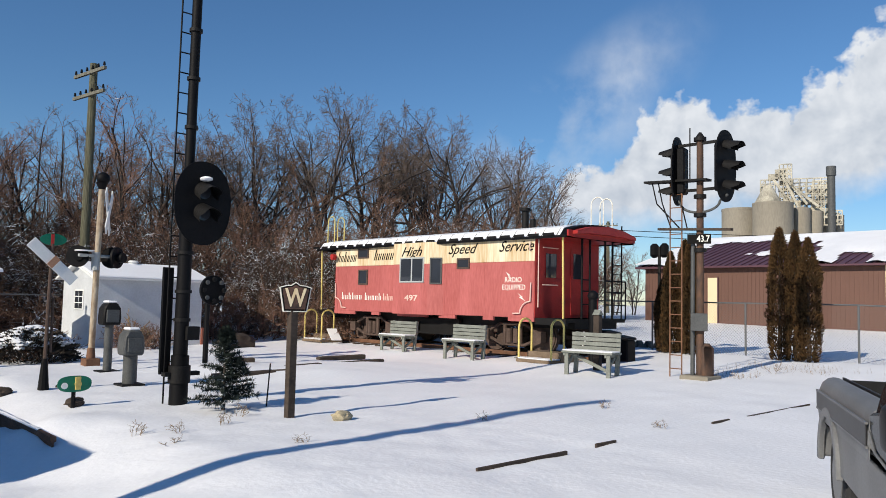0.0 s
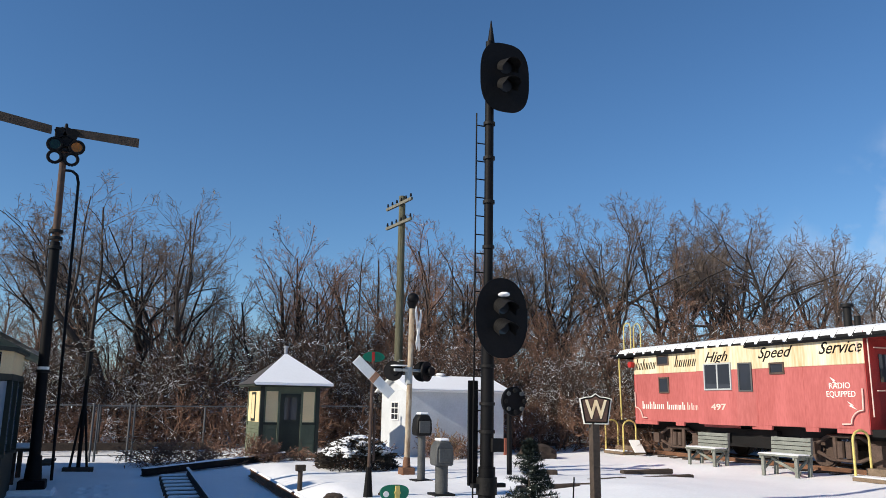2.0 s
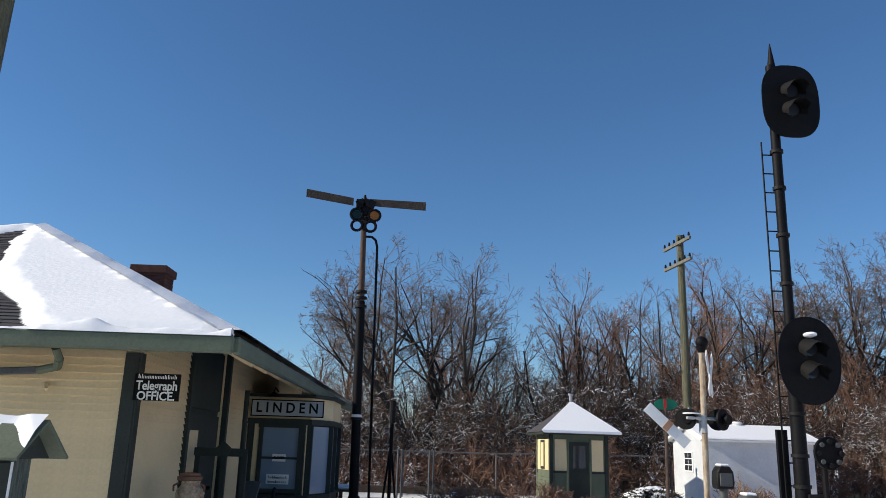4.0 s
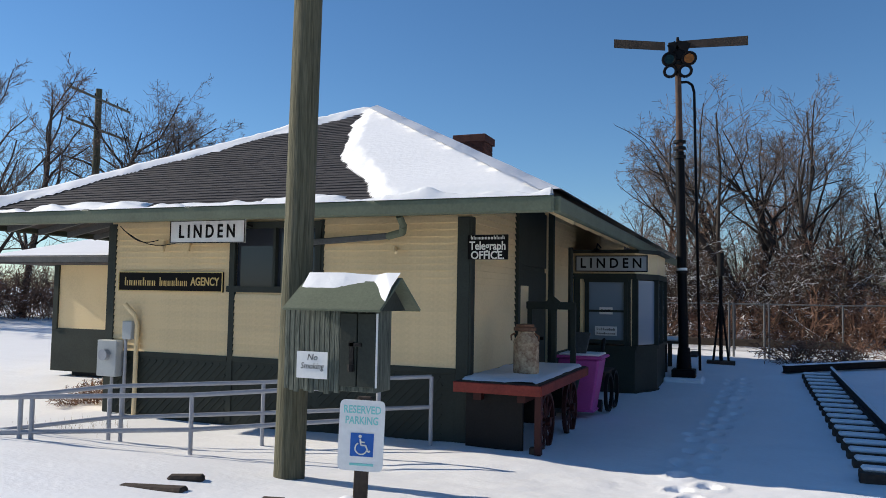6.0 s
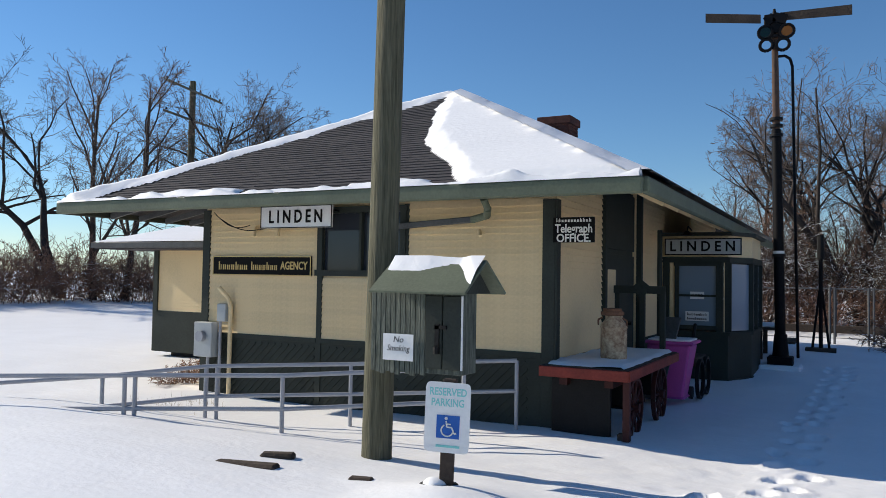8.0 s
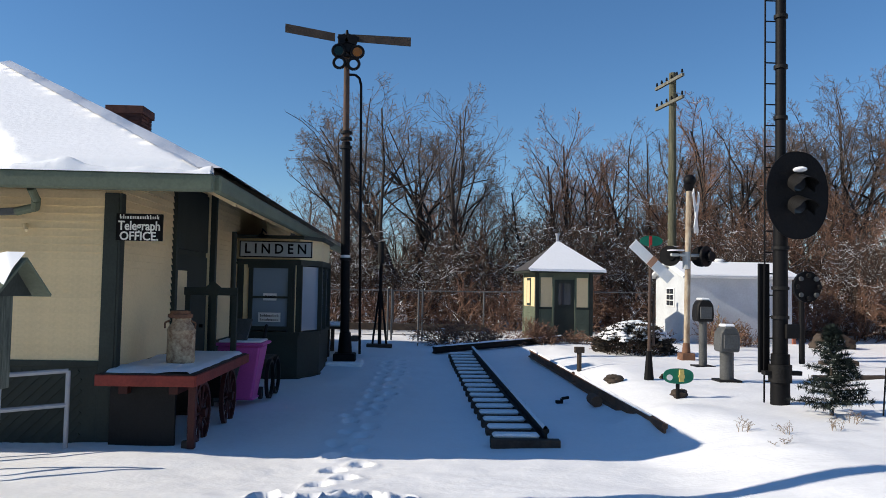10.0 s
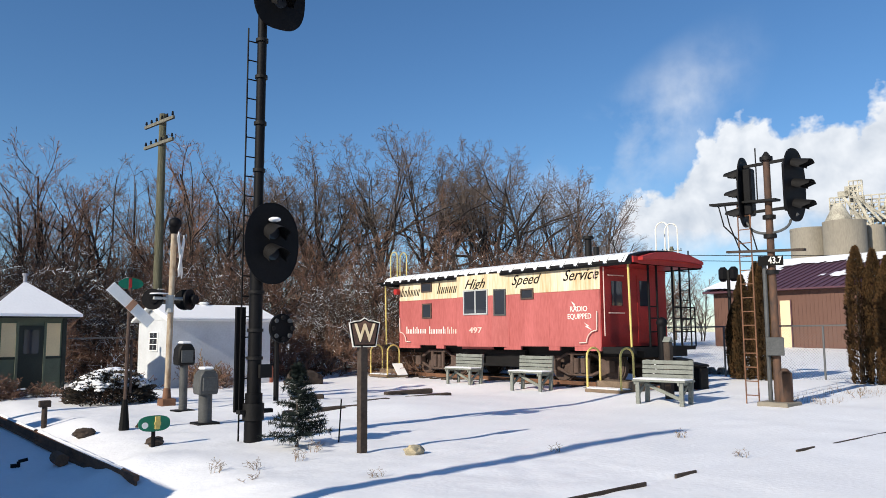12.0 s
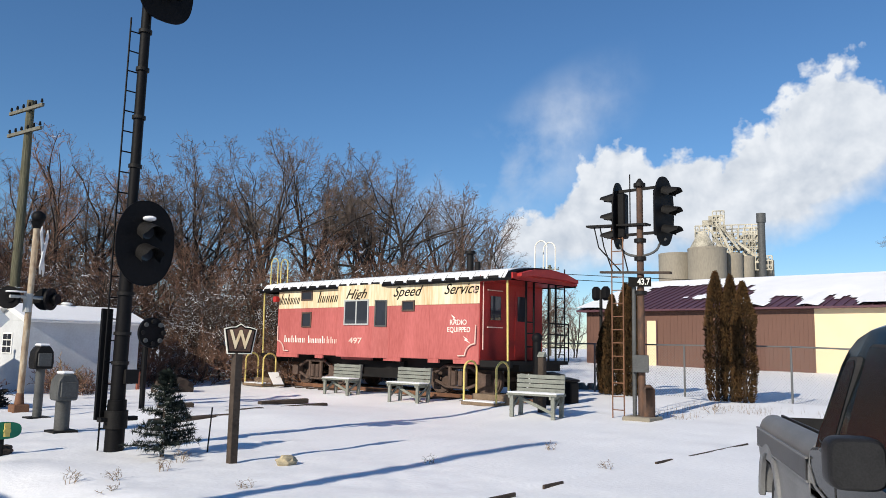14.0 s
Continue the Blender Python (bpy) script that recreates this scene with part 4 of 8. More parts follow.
# ---- trees ----
class Wood:
    """Collects tapering limbs as open tubes, in two lots: stout wood and fine twigs."""
    def __init__(self, seed):
        self.rnd = random.Random(seed)
        self.v, self.f = ([], []), ([], [])

    def tube(self, pts, r0, r1, sides, lot):
        v, f = self.v[lot], self.f[lot]
        n = len(pts)
        spin = Vector((self.rnd.gauss(0, 1), self.rnd.gauss(0, 1), self.rnd.gauss(0, 1)))
        for k, p in enumerate(pts):
            d = (pts[min(k + 1, n - 1)] - pts[max(k - 1, 0)]).normalized()
            a = d.orthogonal().normalized() if sides > 2 else d.cross(spin).normalized()
            b = d.cross(a)
            r = r0 + (r1 - r0) * k / (n - 1)
            for i in range(sides):
                t = 2 * math.pi * i / sides
                v.append(tuple(p + (a * math.cos(t) + b * math.sin(t)) * r))
        o = len(v) - n * sides
        for k in range(n - 1):
            for i in range(1 if sides == 2 else sides):
                j = (i + 1) % sides
                f.append((o + k * sides + i, o + k * sides + j, o + (k + 1) * sides + j, o + (k + 1) * sides + i))

    def grow(self, p, d, length, r, level, spec):
        rnd = self.rnd
        n = 1 if level >= spec["depth"] else (7, 5, 3, 2, 1)[level]
        pts, dirs = [p.copy()], [d.copy()]
        for k in range(n):
            j = spec["wander"] * (1 + 0.3 * level)
            d = (d + Vector((rnd.gauss(0, j), rnd.gauss(0, j), rnd.gauss(0, j) + spec["up"]))).normalized()
            p = p + d * (length / n)
            pts.append(p.copy())
            dirs.append(d.copy())
        end = r * ((0.15 if "dome" in spec else 0.3) if level == 0 else 0.35)
        self.tube(pts, r, max(end, 0.005), 2 if level >= min(3, spec["depth"]) else (7, 5, 3, 3, 2)[level], 0 if level < 2 else 1)
        if level >= spec["depth"]:
            return
        kids = spec["kids"][level]
        for i in range(kids):
            t = spec["bare"][level] + (1 - spec["bare"][level]) * (i + rnd.random()) / kids
            k = min(n - 1, int(t * n))
            q = pts[k].lerp(pts[k + 1], t * n - k)
            side = dirs[k].orthogonal().normalized()
            side.rotate(Matrix.Rotation(rnd.uniform(0, 2 * math.pi), 3, dirs[k]))
            a = rnd.uniform(*spec["angle"])
            nd = (dirs[k] * math.cos(a) + side * math.sin(a)).normalized()
            ln = length * spec["ratio"][level] * rnd.uniform(0.7, 1.2) * (1.15 - 0.6 * t)
            if "dome" in spec:
                # the crown keeps a rounded outline
                wide, mid, tall = spec["dome"]
                for _ in range(5):
                    tip = q + nd * ln
                    if math.hypot(tip.x, tip.y) ** 2 / wide ** 2 + ((tip.z - mid) / tall) ** 2 < rnd.uniform(0.8, 1.0):
                        break
                    ln *= 0.7
            self.grow(q, nd, ln, max(spec.get("fine", 0.0085), (r + (end - r) * t) * (0.66, 0.5, 0.4, 0.5)[level]), level + 1, spec)

    def meshes(self, name, mats):
        out = []
        for lot in (0, 1):
            me = bpy.data.meshes.new(name + ("_trunk", "_crown")[lot])
            me.from_pydata(self.v[lot], [], self.f[lot])
            me.polygons.foreach_set("use_smooth", [True] * len(self.f[lot]))
            me.materials.append(M[mats[lot]])
            out.append(me)
        return out


def tree_meshes(seed, height, spec, mats, stems=1, name="tree"):
    w = Wood(seed)
    for s in range(stems):
        a = w.rnd.uniform(0, 6.28)
        lean = 0.1 if stems == 1 else w.rnd.uniform(0.1, spec.get("lean", 0.5))
        p = Vector((0, 0, -0.1)) if stems == 1 else Vector((math.cos(a), math.sin(a), 0)) * w.rnd.uniform(0, spec.get("spread", 0.3)) + Vector((0, 0, -0.1))
        d = Vector((math.cos(a) * lean, math.sin(a) * lean, 1)).normalized()
        w.grow(p, d, height * w.rnd.uniform(0.75, 1.0) * (0.74 if "dome" in spec else 1.0), spec["r"] * height, 0, spec)
    return w.meshes(name, mats)


SP_TALL = dict(wander=0.09, up=0.05, depth=4, kids=(12, 8, 7, 3), bare=(0.2, 0.12, 0.08, 0.05), ratio=(0.46, 0.5, 0.5, 0.6), angle=(0.35, 0.95), r=0.016)
SP_ELM = dict(wander=0.15, up=0.03, depth=4, kids=(9, 7, 7, 6), bare=(0.42, 0.3, 0.15, 0.1), ratio=(0.68, 0.55, 0.45, 0.55), angle=(0.35, 1.0), r=0.0175, lean=0.42, spread=0.2, fine=0.0038, dome=(4.3, 5.9, 3.1))
SP_DENSE = dict(wander=0.09, up=0.06, depth=4, kids=(12, 7, 5, 3), bare=(0.1, 0.1, 0.08, 0.05), ratio=(0.42, 0.5, 0.5, 0.6), angle=(0.35, 0.9), r=0.012, lean=0.28, spread=0.6, fine=0.0065)
SP_THICK = dict(wander=0.16, up=0.03, depth=3, kids=(9, 7, 5), bare=(0.1, 0.1, 0.1), ratio=(0.55, 0.5, 0.5), angle=(0.4, 1.1), r=0.012, lean=0.55, spread=0.8)
SP_BRUSH = dict(wander=0.2, up=0.03, depth=2, kids=(8, 6), bare=(0.05, 0.1), ratio=(0.5, 0.5), angle=(0.4, 1.1), r=0.006, lean=0.9, spread=1.2)
TALL = [tree_meshes(11 + i, 10, SP_TALL, ("bark", "twig")) for i in range(3)]
THICK = [tree_meshes(51 + i, 6, SP_THICK, ("bark", "redtwig"), 7) for i in range(4)]
ELM = [tree_meshes(231 + i, 9.0, SP_ELM, ("limb", "darktwig"), 2 + i % 2) for i in range(4)]
DENSE = [tree_meshes(251 + i, 8.0, SP_DENSE, ("limb", "redtwig"), 2) for i in range(3)]
SNOWY = [tree_meshes(71 + i, 4.5, SP_THICK, ("snowtwig", "snowtwig"), 5) for i in range(2)]
BRUSH = [tree_meshes(91 + i, 2.2, SP_BRUSH, ("redtwig", "redtwig"), 16) for i in range(3)]


def top_of(pair):
    """How high a grown tree stands, but for its last few twigs."""
    zs = sorted((v.co.z for v in pair[1].vertices), reverse=True)
    return zs[len(zs) // 250]


def plant(kind, protos, az, dist, h, rnd, label, category, group=""):
    """One tree, at an azimuth (degrees left of the depot's axis) and distance from the origin, h metres high."""
    x, y = -dist * math.sin(radians(az)), dist * math.cos(radians(az))
    pair = rnd.choice(protos)
    ob = new(kind)
    ob.location = (x, y, G(x, y) - 0.05)
    ob.rotation_euler = (0, 0, rnd.uniform(0, 6.28))
    k = h / top_of(pair)
    ob.scale = (k * rnd.uniform(0.9, 1.1), k * rnd.uniform(0.9, 1.1), k)
    tagged(ob, label, category, group)
    for nm, me in zip(("trunk", "crown"), pair):
        c = new(nm, me)
        c.parent = ob
    return ob


rnd = random.Random(21)
EYE = 1.58
# the taller trees that make the skyline: azimuth, distance, rise of the top over the eye per metre
for az, d, rise, p in ((-34.2, 38, 0.255, ELM), (-39.1, 39, 0.258, ELM), (-42.3, 40, 0.242, ELM), (-46.0, 39, 0.222, ELM), (-48.6, 41, 0.2, ELM), (-51.6, 62, 0.1, DENSE), (-53.2, 60, 0.075, DENSE), (-54.8, 63, 0.095, TALL), (-56.3, 61, 0.07, DENSE), (-57.6, 64, 0.06, DENSE), (-31.4, 40, 0.236, ELM),
                       (-49.9, 47, 0.195, TALL), (-51.0, 49, 0.165, TALL),
                       (-1.2, 32, 0.256, ELM), (-4.4, 33, 0.243, ELM), (1.1, 34, 0.215, ELM), (3.4, 35, 0.196, TALL), (5.6, 36, 0.18, TALL), (7.6, 37, 0.14, TALL),
                       (-12.1, 35, 0.227, DENSE), (-13.4, 34, 0.208, DENSE), (-11.2, 34, 0.198, DENSE), (-14.8, 36, 0.196, DENSE), (-16.7, 36, 0.178, DENSE), (-10.0, 34, 0.165, DENSE),
                       (-19.4, 37, 0.216, TALL), (-21.9, 36, 0.226, DENSE), (-20.6, 38, 0.21, ELM), (-24.6, 38, 0.206, TALL), (-23.2, 39, 0.215, ELM), (-27.2, 37, 0.212, TALL), (-26.0, 39, 0.2, ELM), (-29.6, 38, 0.208, TALL), (-28.4, 36, 0.2, DENSE), (-18.1, 37, 0.19, DENSE),
                       (52.3, 42, 0.25, TALL), (50.4, 42, 0.262, TALL), (45.6, 44, 0.266, ELM), (42.6, 45, 0.232, ELM), (54, 44, 0.25, ELM), (58, 46, 0.24, ELM), (64, 47, 0.21, TALL),
                       (-82.8, 66, 0.19, ELM), (-91, 68, 0.2, ELM), (11, 40, 0.12, TALL), (16, 42, 0.14, TALL), (22, 44, 0.14, TALL), (28, 44, 0.14, TALL), (34, 44, 0.15, TALL)):
    plant("tree", p, az, d, d * rise + EYE - 0.2, rnd, "bare leafless deciduous tree behind the fence", "tree", "trees behind the yard")
for i in range(20):
    az = -47 + i * 2.4 + rnd.uniform(-0.7, 0.7)
    top = float(np.interp(az, [-48.4, -46, -39, -35, -31, -28, -22, -17, -13.5, -11, -8.5, -5, -2, 2], [0.16, 0.2, 0.23, 0.23, 0.2, 0.185, 0.2, 0.16, 0.2, 0.16, 0.12, 0.2, 0.22, 0.19]))
    d = rnd.uniform(38, 44)
    plant("tree", DENSE if i % 3 else ELM, az, d, (d * top + EYE) * rnd.uniform(0.68, 0.9), rnd, "bare leafless deciduous tree behind the fence", "tree", "trees behind the yard")
# brown thicket in front of them
for i in range(30):
    az = -50.5 + i * 2.09 + rnd.uniform(-0.5, 0.5)
    if -12 < az < 9.5 or az < -12:
        d = rnd.uniform(31.5, 36)
        h = rnd.uniform(4.6, 6.3) * (0.82 if -12 < az < -6 else 1.0) * (0.75 if az > 3 else 1.0)
        plant("thicket_tree", THICK, az, d, h, rnd, "tangled reddish-brown bare thicket", "shrub", "thicket behind the yard")
for i in range(26):
    az = -46 + i * 2.2 + rnd.uniform(-1, 1)
    plant("snowy_shrub", SNOWY, az, rnd.uniform(29.5, 31.5), rnd.uniform(3.2, 4.4), rnd, "bare shrub with snow lying along its branches", "shrub", "snowy shrubs")
for i in range(34):
    az = -52 + i * 1.85 + rnd.uniform(-0.6, 0.6)
    plant("brush", BRUSH, az, rnd.uniform(28.6, 30.5), rnd.uniform(1.6, 2.5), rnd, "low brown winter brush along the fence", "shrub", "brush along the fence")
for i in range(36):
    az = 34 + i * 0.95 + rnd.uniform(-0.6, 0.6)
    plant("brush", BRUSH, az, rnd.uniform(40, 44), rnd.uniform(2.4, 3.4), rnd, "low brown winter brush along the fence", "shrub", "brush along the fence")
for i in range(9):
    az = -47.5 - i * 0.85 + rnd.uniform(-0.3, 0.3)
    plant("thicket_tree", THICK, az, rnd.uniform(47, 52), rnd.uniform(3.6, 6.0), rnd, "tangled reddish-brown bare thicket", "shrub", "thicket behind the yard")


# ---- steam and distance ----
def steam_sheet():
    """A far curved, self-glowing sheet of steam drifting from the plant's stack."""
    nu, nv, R = 48, 20, 900.0
    a0, a1, e0, e1 = -38.0, -84.0, -1.0, 30.0
    verts, uvs = [], []
    for j in range(nv + 1):
        for i in range(nu + 1):
            az, el = radians(a0 + (a1 - a0) * i / nu), radians(e0 + (e1 - e0) * j / nv)
            verts.append((-R * math.sin(az) * math.cos(el), R * math.cos(az) * math.cos(el), R * math.sin(el)))
            uvs.append((i / nu, j / nv))
    faces = [(j * (nu + 1) + i, j * (nu + 1) + i + 1, (j + 1) * (nu + 1) + i + 1, (j + 1) * (nu + 1) + i) for j in range(nv) for i in range(nu)]
    me = bpy.data.meshes.new("steam_backdrop")
    me.from_pydata(verts, [], faces)
    layer = me.uv_layers.new(name="uv")
    for lp in me.loops:
        layer.data[lp.index].uv = uvs[lp.vertex_index]
    m = bpy.data.materials.new("steam")
    m.use_nodes = True
    nt = m.node_tree
    N, L = nt.nodes, nt.links
    N.remove(N["Principled BSDF"])
    def math_node(op, a, b=None, c=None):
        nd = N.new("ShaderNodeMath")
        nd.operation = op
        for k, v in enumerate((a, b, c)):
            if v is None:
                continue
            if isinstance(v, (int, float)):
                nd.inputs[k].default_value = v
            else:
                L.new(v, nd.inputs[k])
        return nd.outputs[0]
    uv = N.new("ShaderNodeUVMap")
    sep = N.new("ShaderNodeSeparateXYZ")
    L.new(uv.outputs[0], sep.inputs[0])
    u, v = sep.outputs[0], sep.outputs[1]
    mp = N.new("ShaderNodeMapping")
    mp.inputs["Scale"].default_value = (46, 31, 1)
    L.new(uv.outputs[0], mp.inputs[0])
    def noise_at(shift, scale, detail):
        m2 = N.new("ShaderNodeVectorMath")
        m2.operation = "ADD"
        m2.inputs[1].default_value = (*shift, 0)
        L.new(mp.outputs[0], m2.inputs[0])
        n = N.new("ShaderNodeTexNoise")
        n.inputs["Scale"].default_value, n.inputs["Detail"].default_value, n.inputs["Roughness"].default_value = scale, detail, 0.55
        n.inputs["Distortion"].default_value = 0.15
        L.new(m2.outputs[0], n.inputs[0])
        return n.outputs[0]
    def ramp(x, pts):
        c = N.new("ShaderNodeFloatCurve")
        cv = c.mapping.curves[0]
        while len(cv.points) < len(pts):
            cv.points.new(0.5, 0.5)
        for pt, (a, b) in zip(cv.points, pts):
            pt.location = (a, b)
        c.mapping.update()
        L.new(x, c.inputs[1])
        return c.outputs[0]
    # top and bottom edge of the plume along u
    top = ramp(u, [(0, 0.0), (0.25, 0.12), (0.285, 0.26), (0.33, 0.35), (0.4, 0.4), (0.47, 0.51), (0.57, 0.49), (0.66, 0.5), (0.72, 0.55), (0.76, 0.63), (0.81, 0.66), (0.88, 0.61), (1, 0.6)])
    bot = ramp(u, [(0, 0.0), (0.28, 0.17), (0.4, 0.19), (0.55, 0.2), (0.74, 0.25), (0.87, 0.36), (1, 0.42)])
    big = noise_at((0, 0), 0.3, 4)
    puff = math_node("MULTIPLY_ADD", noise_at((2, 5), 0.85, 3), 0.09, -0.045)
    wob = math_node("ADD", math_node("MULTIPLY_ADD", big, 0.2, -0.1), puff)
    below = math_node("SUBTRACT", math_node("ADD", top, wob), v)
    above = math_node("SUBTRACT", v, math_node("SUBTRACT", bot, math_node("MULTIPLY", wob, 0.5)))
    dens = math_node("MINIMUM", math_node("MULTIPLY", below, 34.0), math_node("MULTIPLY", above, 12.0))
    thick = math_node("MAXIMUM", math_node("MINIMUM", dens, 1.0), 0.0)
    # a thin haze drifting off to the left and upwards
    hx = math_node("MULTIPLY", math_node("SUBTRACT", u, 0.33), 4.2)
    hy = math_node("MULTIPLY", math_node("SUBTRACT", v, math_node("MULTIPLY_ADD", u, 1.0, 0.12)), 5.0)
    hr = math_node("ADD", math_node("MULTIPLY", hx, hx), math_node("MULTIPLY", hy, hy))
    haze = math_node("MULTIPLY", math_node("POWER", math_node("MAXIMUM", math_node("SUBTRACT", 1.0, hr), 0.0), 1.6), math_node("MAXIMUM", math_node("MULTIPLY_ADD", noise_at((3, 7), 0.16, 6), 2.2, -0.85), 0.0))
    alpha = math_node("MAXIMUM", thick, haze)
    # sunlit and shaded sides of the puffs, mixed into the sheet's own glow
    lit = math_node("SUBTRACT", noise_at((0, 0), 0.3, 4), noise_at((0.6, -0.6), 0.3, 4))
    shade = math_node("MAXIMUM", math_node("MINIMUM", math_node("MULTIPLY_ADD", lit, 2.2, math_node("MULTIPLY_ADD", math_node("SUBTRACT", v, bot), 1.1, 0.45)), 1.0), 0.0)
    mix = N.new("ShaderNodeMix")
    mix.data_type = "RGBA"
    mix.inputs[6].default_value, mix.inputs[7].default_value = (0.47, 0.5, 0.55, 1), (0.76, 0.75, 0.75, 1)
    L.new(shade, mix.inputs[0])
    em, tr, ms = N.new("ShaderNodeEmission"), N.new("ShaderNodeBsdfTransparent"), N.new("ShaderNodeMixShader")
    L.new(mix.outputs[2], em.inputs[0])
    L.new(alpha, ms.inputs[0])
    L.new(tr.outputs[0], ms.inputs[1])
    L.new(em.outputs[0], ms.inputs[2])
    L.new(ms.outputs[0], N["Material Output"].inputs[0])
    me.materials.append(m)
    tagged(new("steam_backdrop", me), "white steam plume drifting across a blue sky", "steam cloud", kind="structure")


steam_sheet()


# ---- signs and fittings on the depot ----
def board_sign(name, x0, x1, z0, z1, y, face, edge, label, thick=0.03, border=0.02):
    s = thing(name, (x0 + x1) / 2, y, z0, label, "sign")
    slab("board", (x0, x1, y, y + thick, z0, z1), face, s, bevel=0.003)
    for d in ((x0, x1, z1 - border, z1), (x0, x1, z0, z0 + border), (x0, x0 + border, z0 + border, z1 - border), (x1 - border, x1, z0 + border, z1 - border)):
        slab("border", (d[0], d[1], y - 0.008, y, d[2], d[3]), edge, s, bevel=0.0)
    return s


FY = lambda x, z, y: pose(x, y - 0.006, z, 90, 0, 0)
s = board_sign("station_sign", -7.98, -6.66, 2.27, 2.6, 8.98, "whitepaint", "blackletter", "white station name board with black letters hung under the eave", border=0.012)
lettering("lettering", "L I N D E N", 0.265, "blackletter", s, FY(-7.32, 2.43, 8.98), 0, 0.98, bold=0.02)
for x in (-7.9, -6.74):
    bm = B()
    bar(bm, (x, 9.02, 2.55), (x, 9.3, 2.52), 0.025, 0.025)
    part("bracket", bm, "iron", s)
s = board_sign("agency_sign", -9.19, -7.22, 1.56, 1.86, YF - 0.05, "blackletter", "goldletter", "black wooden sign with gold lettering on the clapboards", border=0.014)
lettering("lettering", "AGENCY", 0.17, "goldletter", s, FY(-7.54, 1.71, YF - 0.05), 0, 0.52)
for x, w, n in ((-8.76, 0.62, 7), (-8.12, 0.54, 7)):
    word_bars("painted_word", n, w, 0.13, "goldletter", s, FY(x, 1.71, YF - 0.05), 0, n)
s = board_sign("telegraph_sign", -3.39, -2.86, 2.04, 2.355, 9.2, "blackletter", "blackletter", "black telegraph office sign with white lettering", border=0.006)
word_bars("painted_word", 12, 0.46, 0.05, "whiteletter", s, FY(-3.125, 2.32, 9.2), 0, 6)
lettering("lettering", "Telegraph", 0.15, "whiteletter", s, FY(-3.125, 2.21, 9.2), 0, 0.48)
lettering("lettering", "OFFICE.", 0.14, "whiteletter", s, FY(-3.125, 2.09, 9.2), 0, 0.44)
bay_things = []
s = board_sign("station_sign", -3.05, -1.74, 2.05, 2.35, 14.18, "metalgrey", "blackletter", "grey shaded station name board over the bay window", border=0.02)
lettering("lettering", "L I N D E N", 0.25, "blackletter", s, FY(-2.4, 2.2, 14.18), 0, 1.1, bold=0.02)
bay_things.append(s)
bm = B()
pipe(bm, [(-2.6, 14.3, 2.5), (-2.6, 13.95, 2.55), (-2.6, 13.85, 2.45)], 0.012)
rod(bm, (-2.6, 13.85, 2.46), (-2.6, 13.85, 2.38), 0.03, 0.13, 16)
lamp0 = solo("gooseneck_lamp", bm, "iron", "dark gooseneck lamp above the bay sign", "lamp")
bay_things.append(lamp0)
s = thing("door_notice", -2.5, 14.3, 1.3, "small printed closed sign hung in the bay window", "sign")
slab("card", (-2.62, -2.38, 14.285, 14.295, 1.27, 1.4), "whitepaint", s, bevel=0)
lettering("lettering", "CLOSED", 0.06, "blackletter", s, FY(-2.5, 1.335, 14.285), 0, 0.2, 0.002)
bay_things.append(s)
s = thing("volunteer_notice", -2.5, 14.3, 0.9, "white paper notice with dark print in the window", "sign")
slab("card", (-2.7, -2.3, 14.285, 14.295, 0.88, 1.05), "whitepaint", s, bevel=0)
word_bars("printed_line", 9, 0.34, 0.05, "blackletter", s, FY(-2.5, 1.0, 14.285), 0, 3)
word_bars("printed_line", 10, 0.34, 0.045, "blackletter", s, FY(-2.5, 0.925, 14.285), 0, 4)
bay_things.append(s)
# downspout along the front eave
ds = thing("downspout", -5.0, 9.2, 2.4, "grey-green metal downspout elbow under the gutter", "pipe")
bm = B()
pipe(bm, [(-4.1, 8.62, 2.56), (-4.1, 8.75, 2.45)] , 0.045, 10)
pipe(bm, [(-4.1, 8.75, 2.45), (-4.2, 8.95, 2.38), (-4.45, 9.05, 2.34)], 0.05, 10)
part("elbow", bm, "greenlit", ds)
bm = B()
bar(bm, (-4.4, 9.05, 2.345), (-5.9, 9.22, 2.27), 0.07, 0.08)
part("run", bm, "greypaint", ds, bevel=0.01)
bm = B()
pipe(bm, [(-3.14, 14.16, 2.5), (-3.14, 14.16, 0.5)], 0.045, 10)
solo("drainpipe", bm, "green", "dark green drainpipe beside the bay window", "pipe")
# electric service
em_ = thing("electric_meter", -9.2, 9.2, 0.4, "grey electric meter box with conduit on the depot wall", "meter")
slab("meter_box", (-9.4, -9.02, 9.08, 9.24, 0.25, 0.8), "metalgrey", em_, bevel=0.01)
bm = B()
rod(bm, (-9.21, 9.09, 0.58), (-9.21, 9.0, 0.58), 0.085, n=18)
part("meter_dial", bm, "galv", em_)
slab("switch_box", (-8.98, -8.8, 9.14, 9.26, 0.82, 1.1), "metalgrey", em_, bevel=0.01)
for k, pts in enumerate(([(-8.95, 9.2, 0.85), (-8.95, 9.2, -0.4)], [(-8.76, 9.22, -0.4), (-8.76, 9.22, 1.05), (-8.8, 9.2, 1.2), (-8.92, 9.12, 1.36)], [(-9.2, 9.2, 0.25), (-9.2, 9.2, -0.4)])):
    bm = B()
    pipe(bm, pts, 0.025 if k != 1 else 0.035, 8)
    part("conduit", bm, "galv" if k != 1 else "cream", em_)
lw = thing("service_wires", -8.4, 9.2, 2.3, "dark service wires looping to porcelain knobs", "wire")
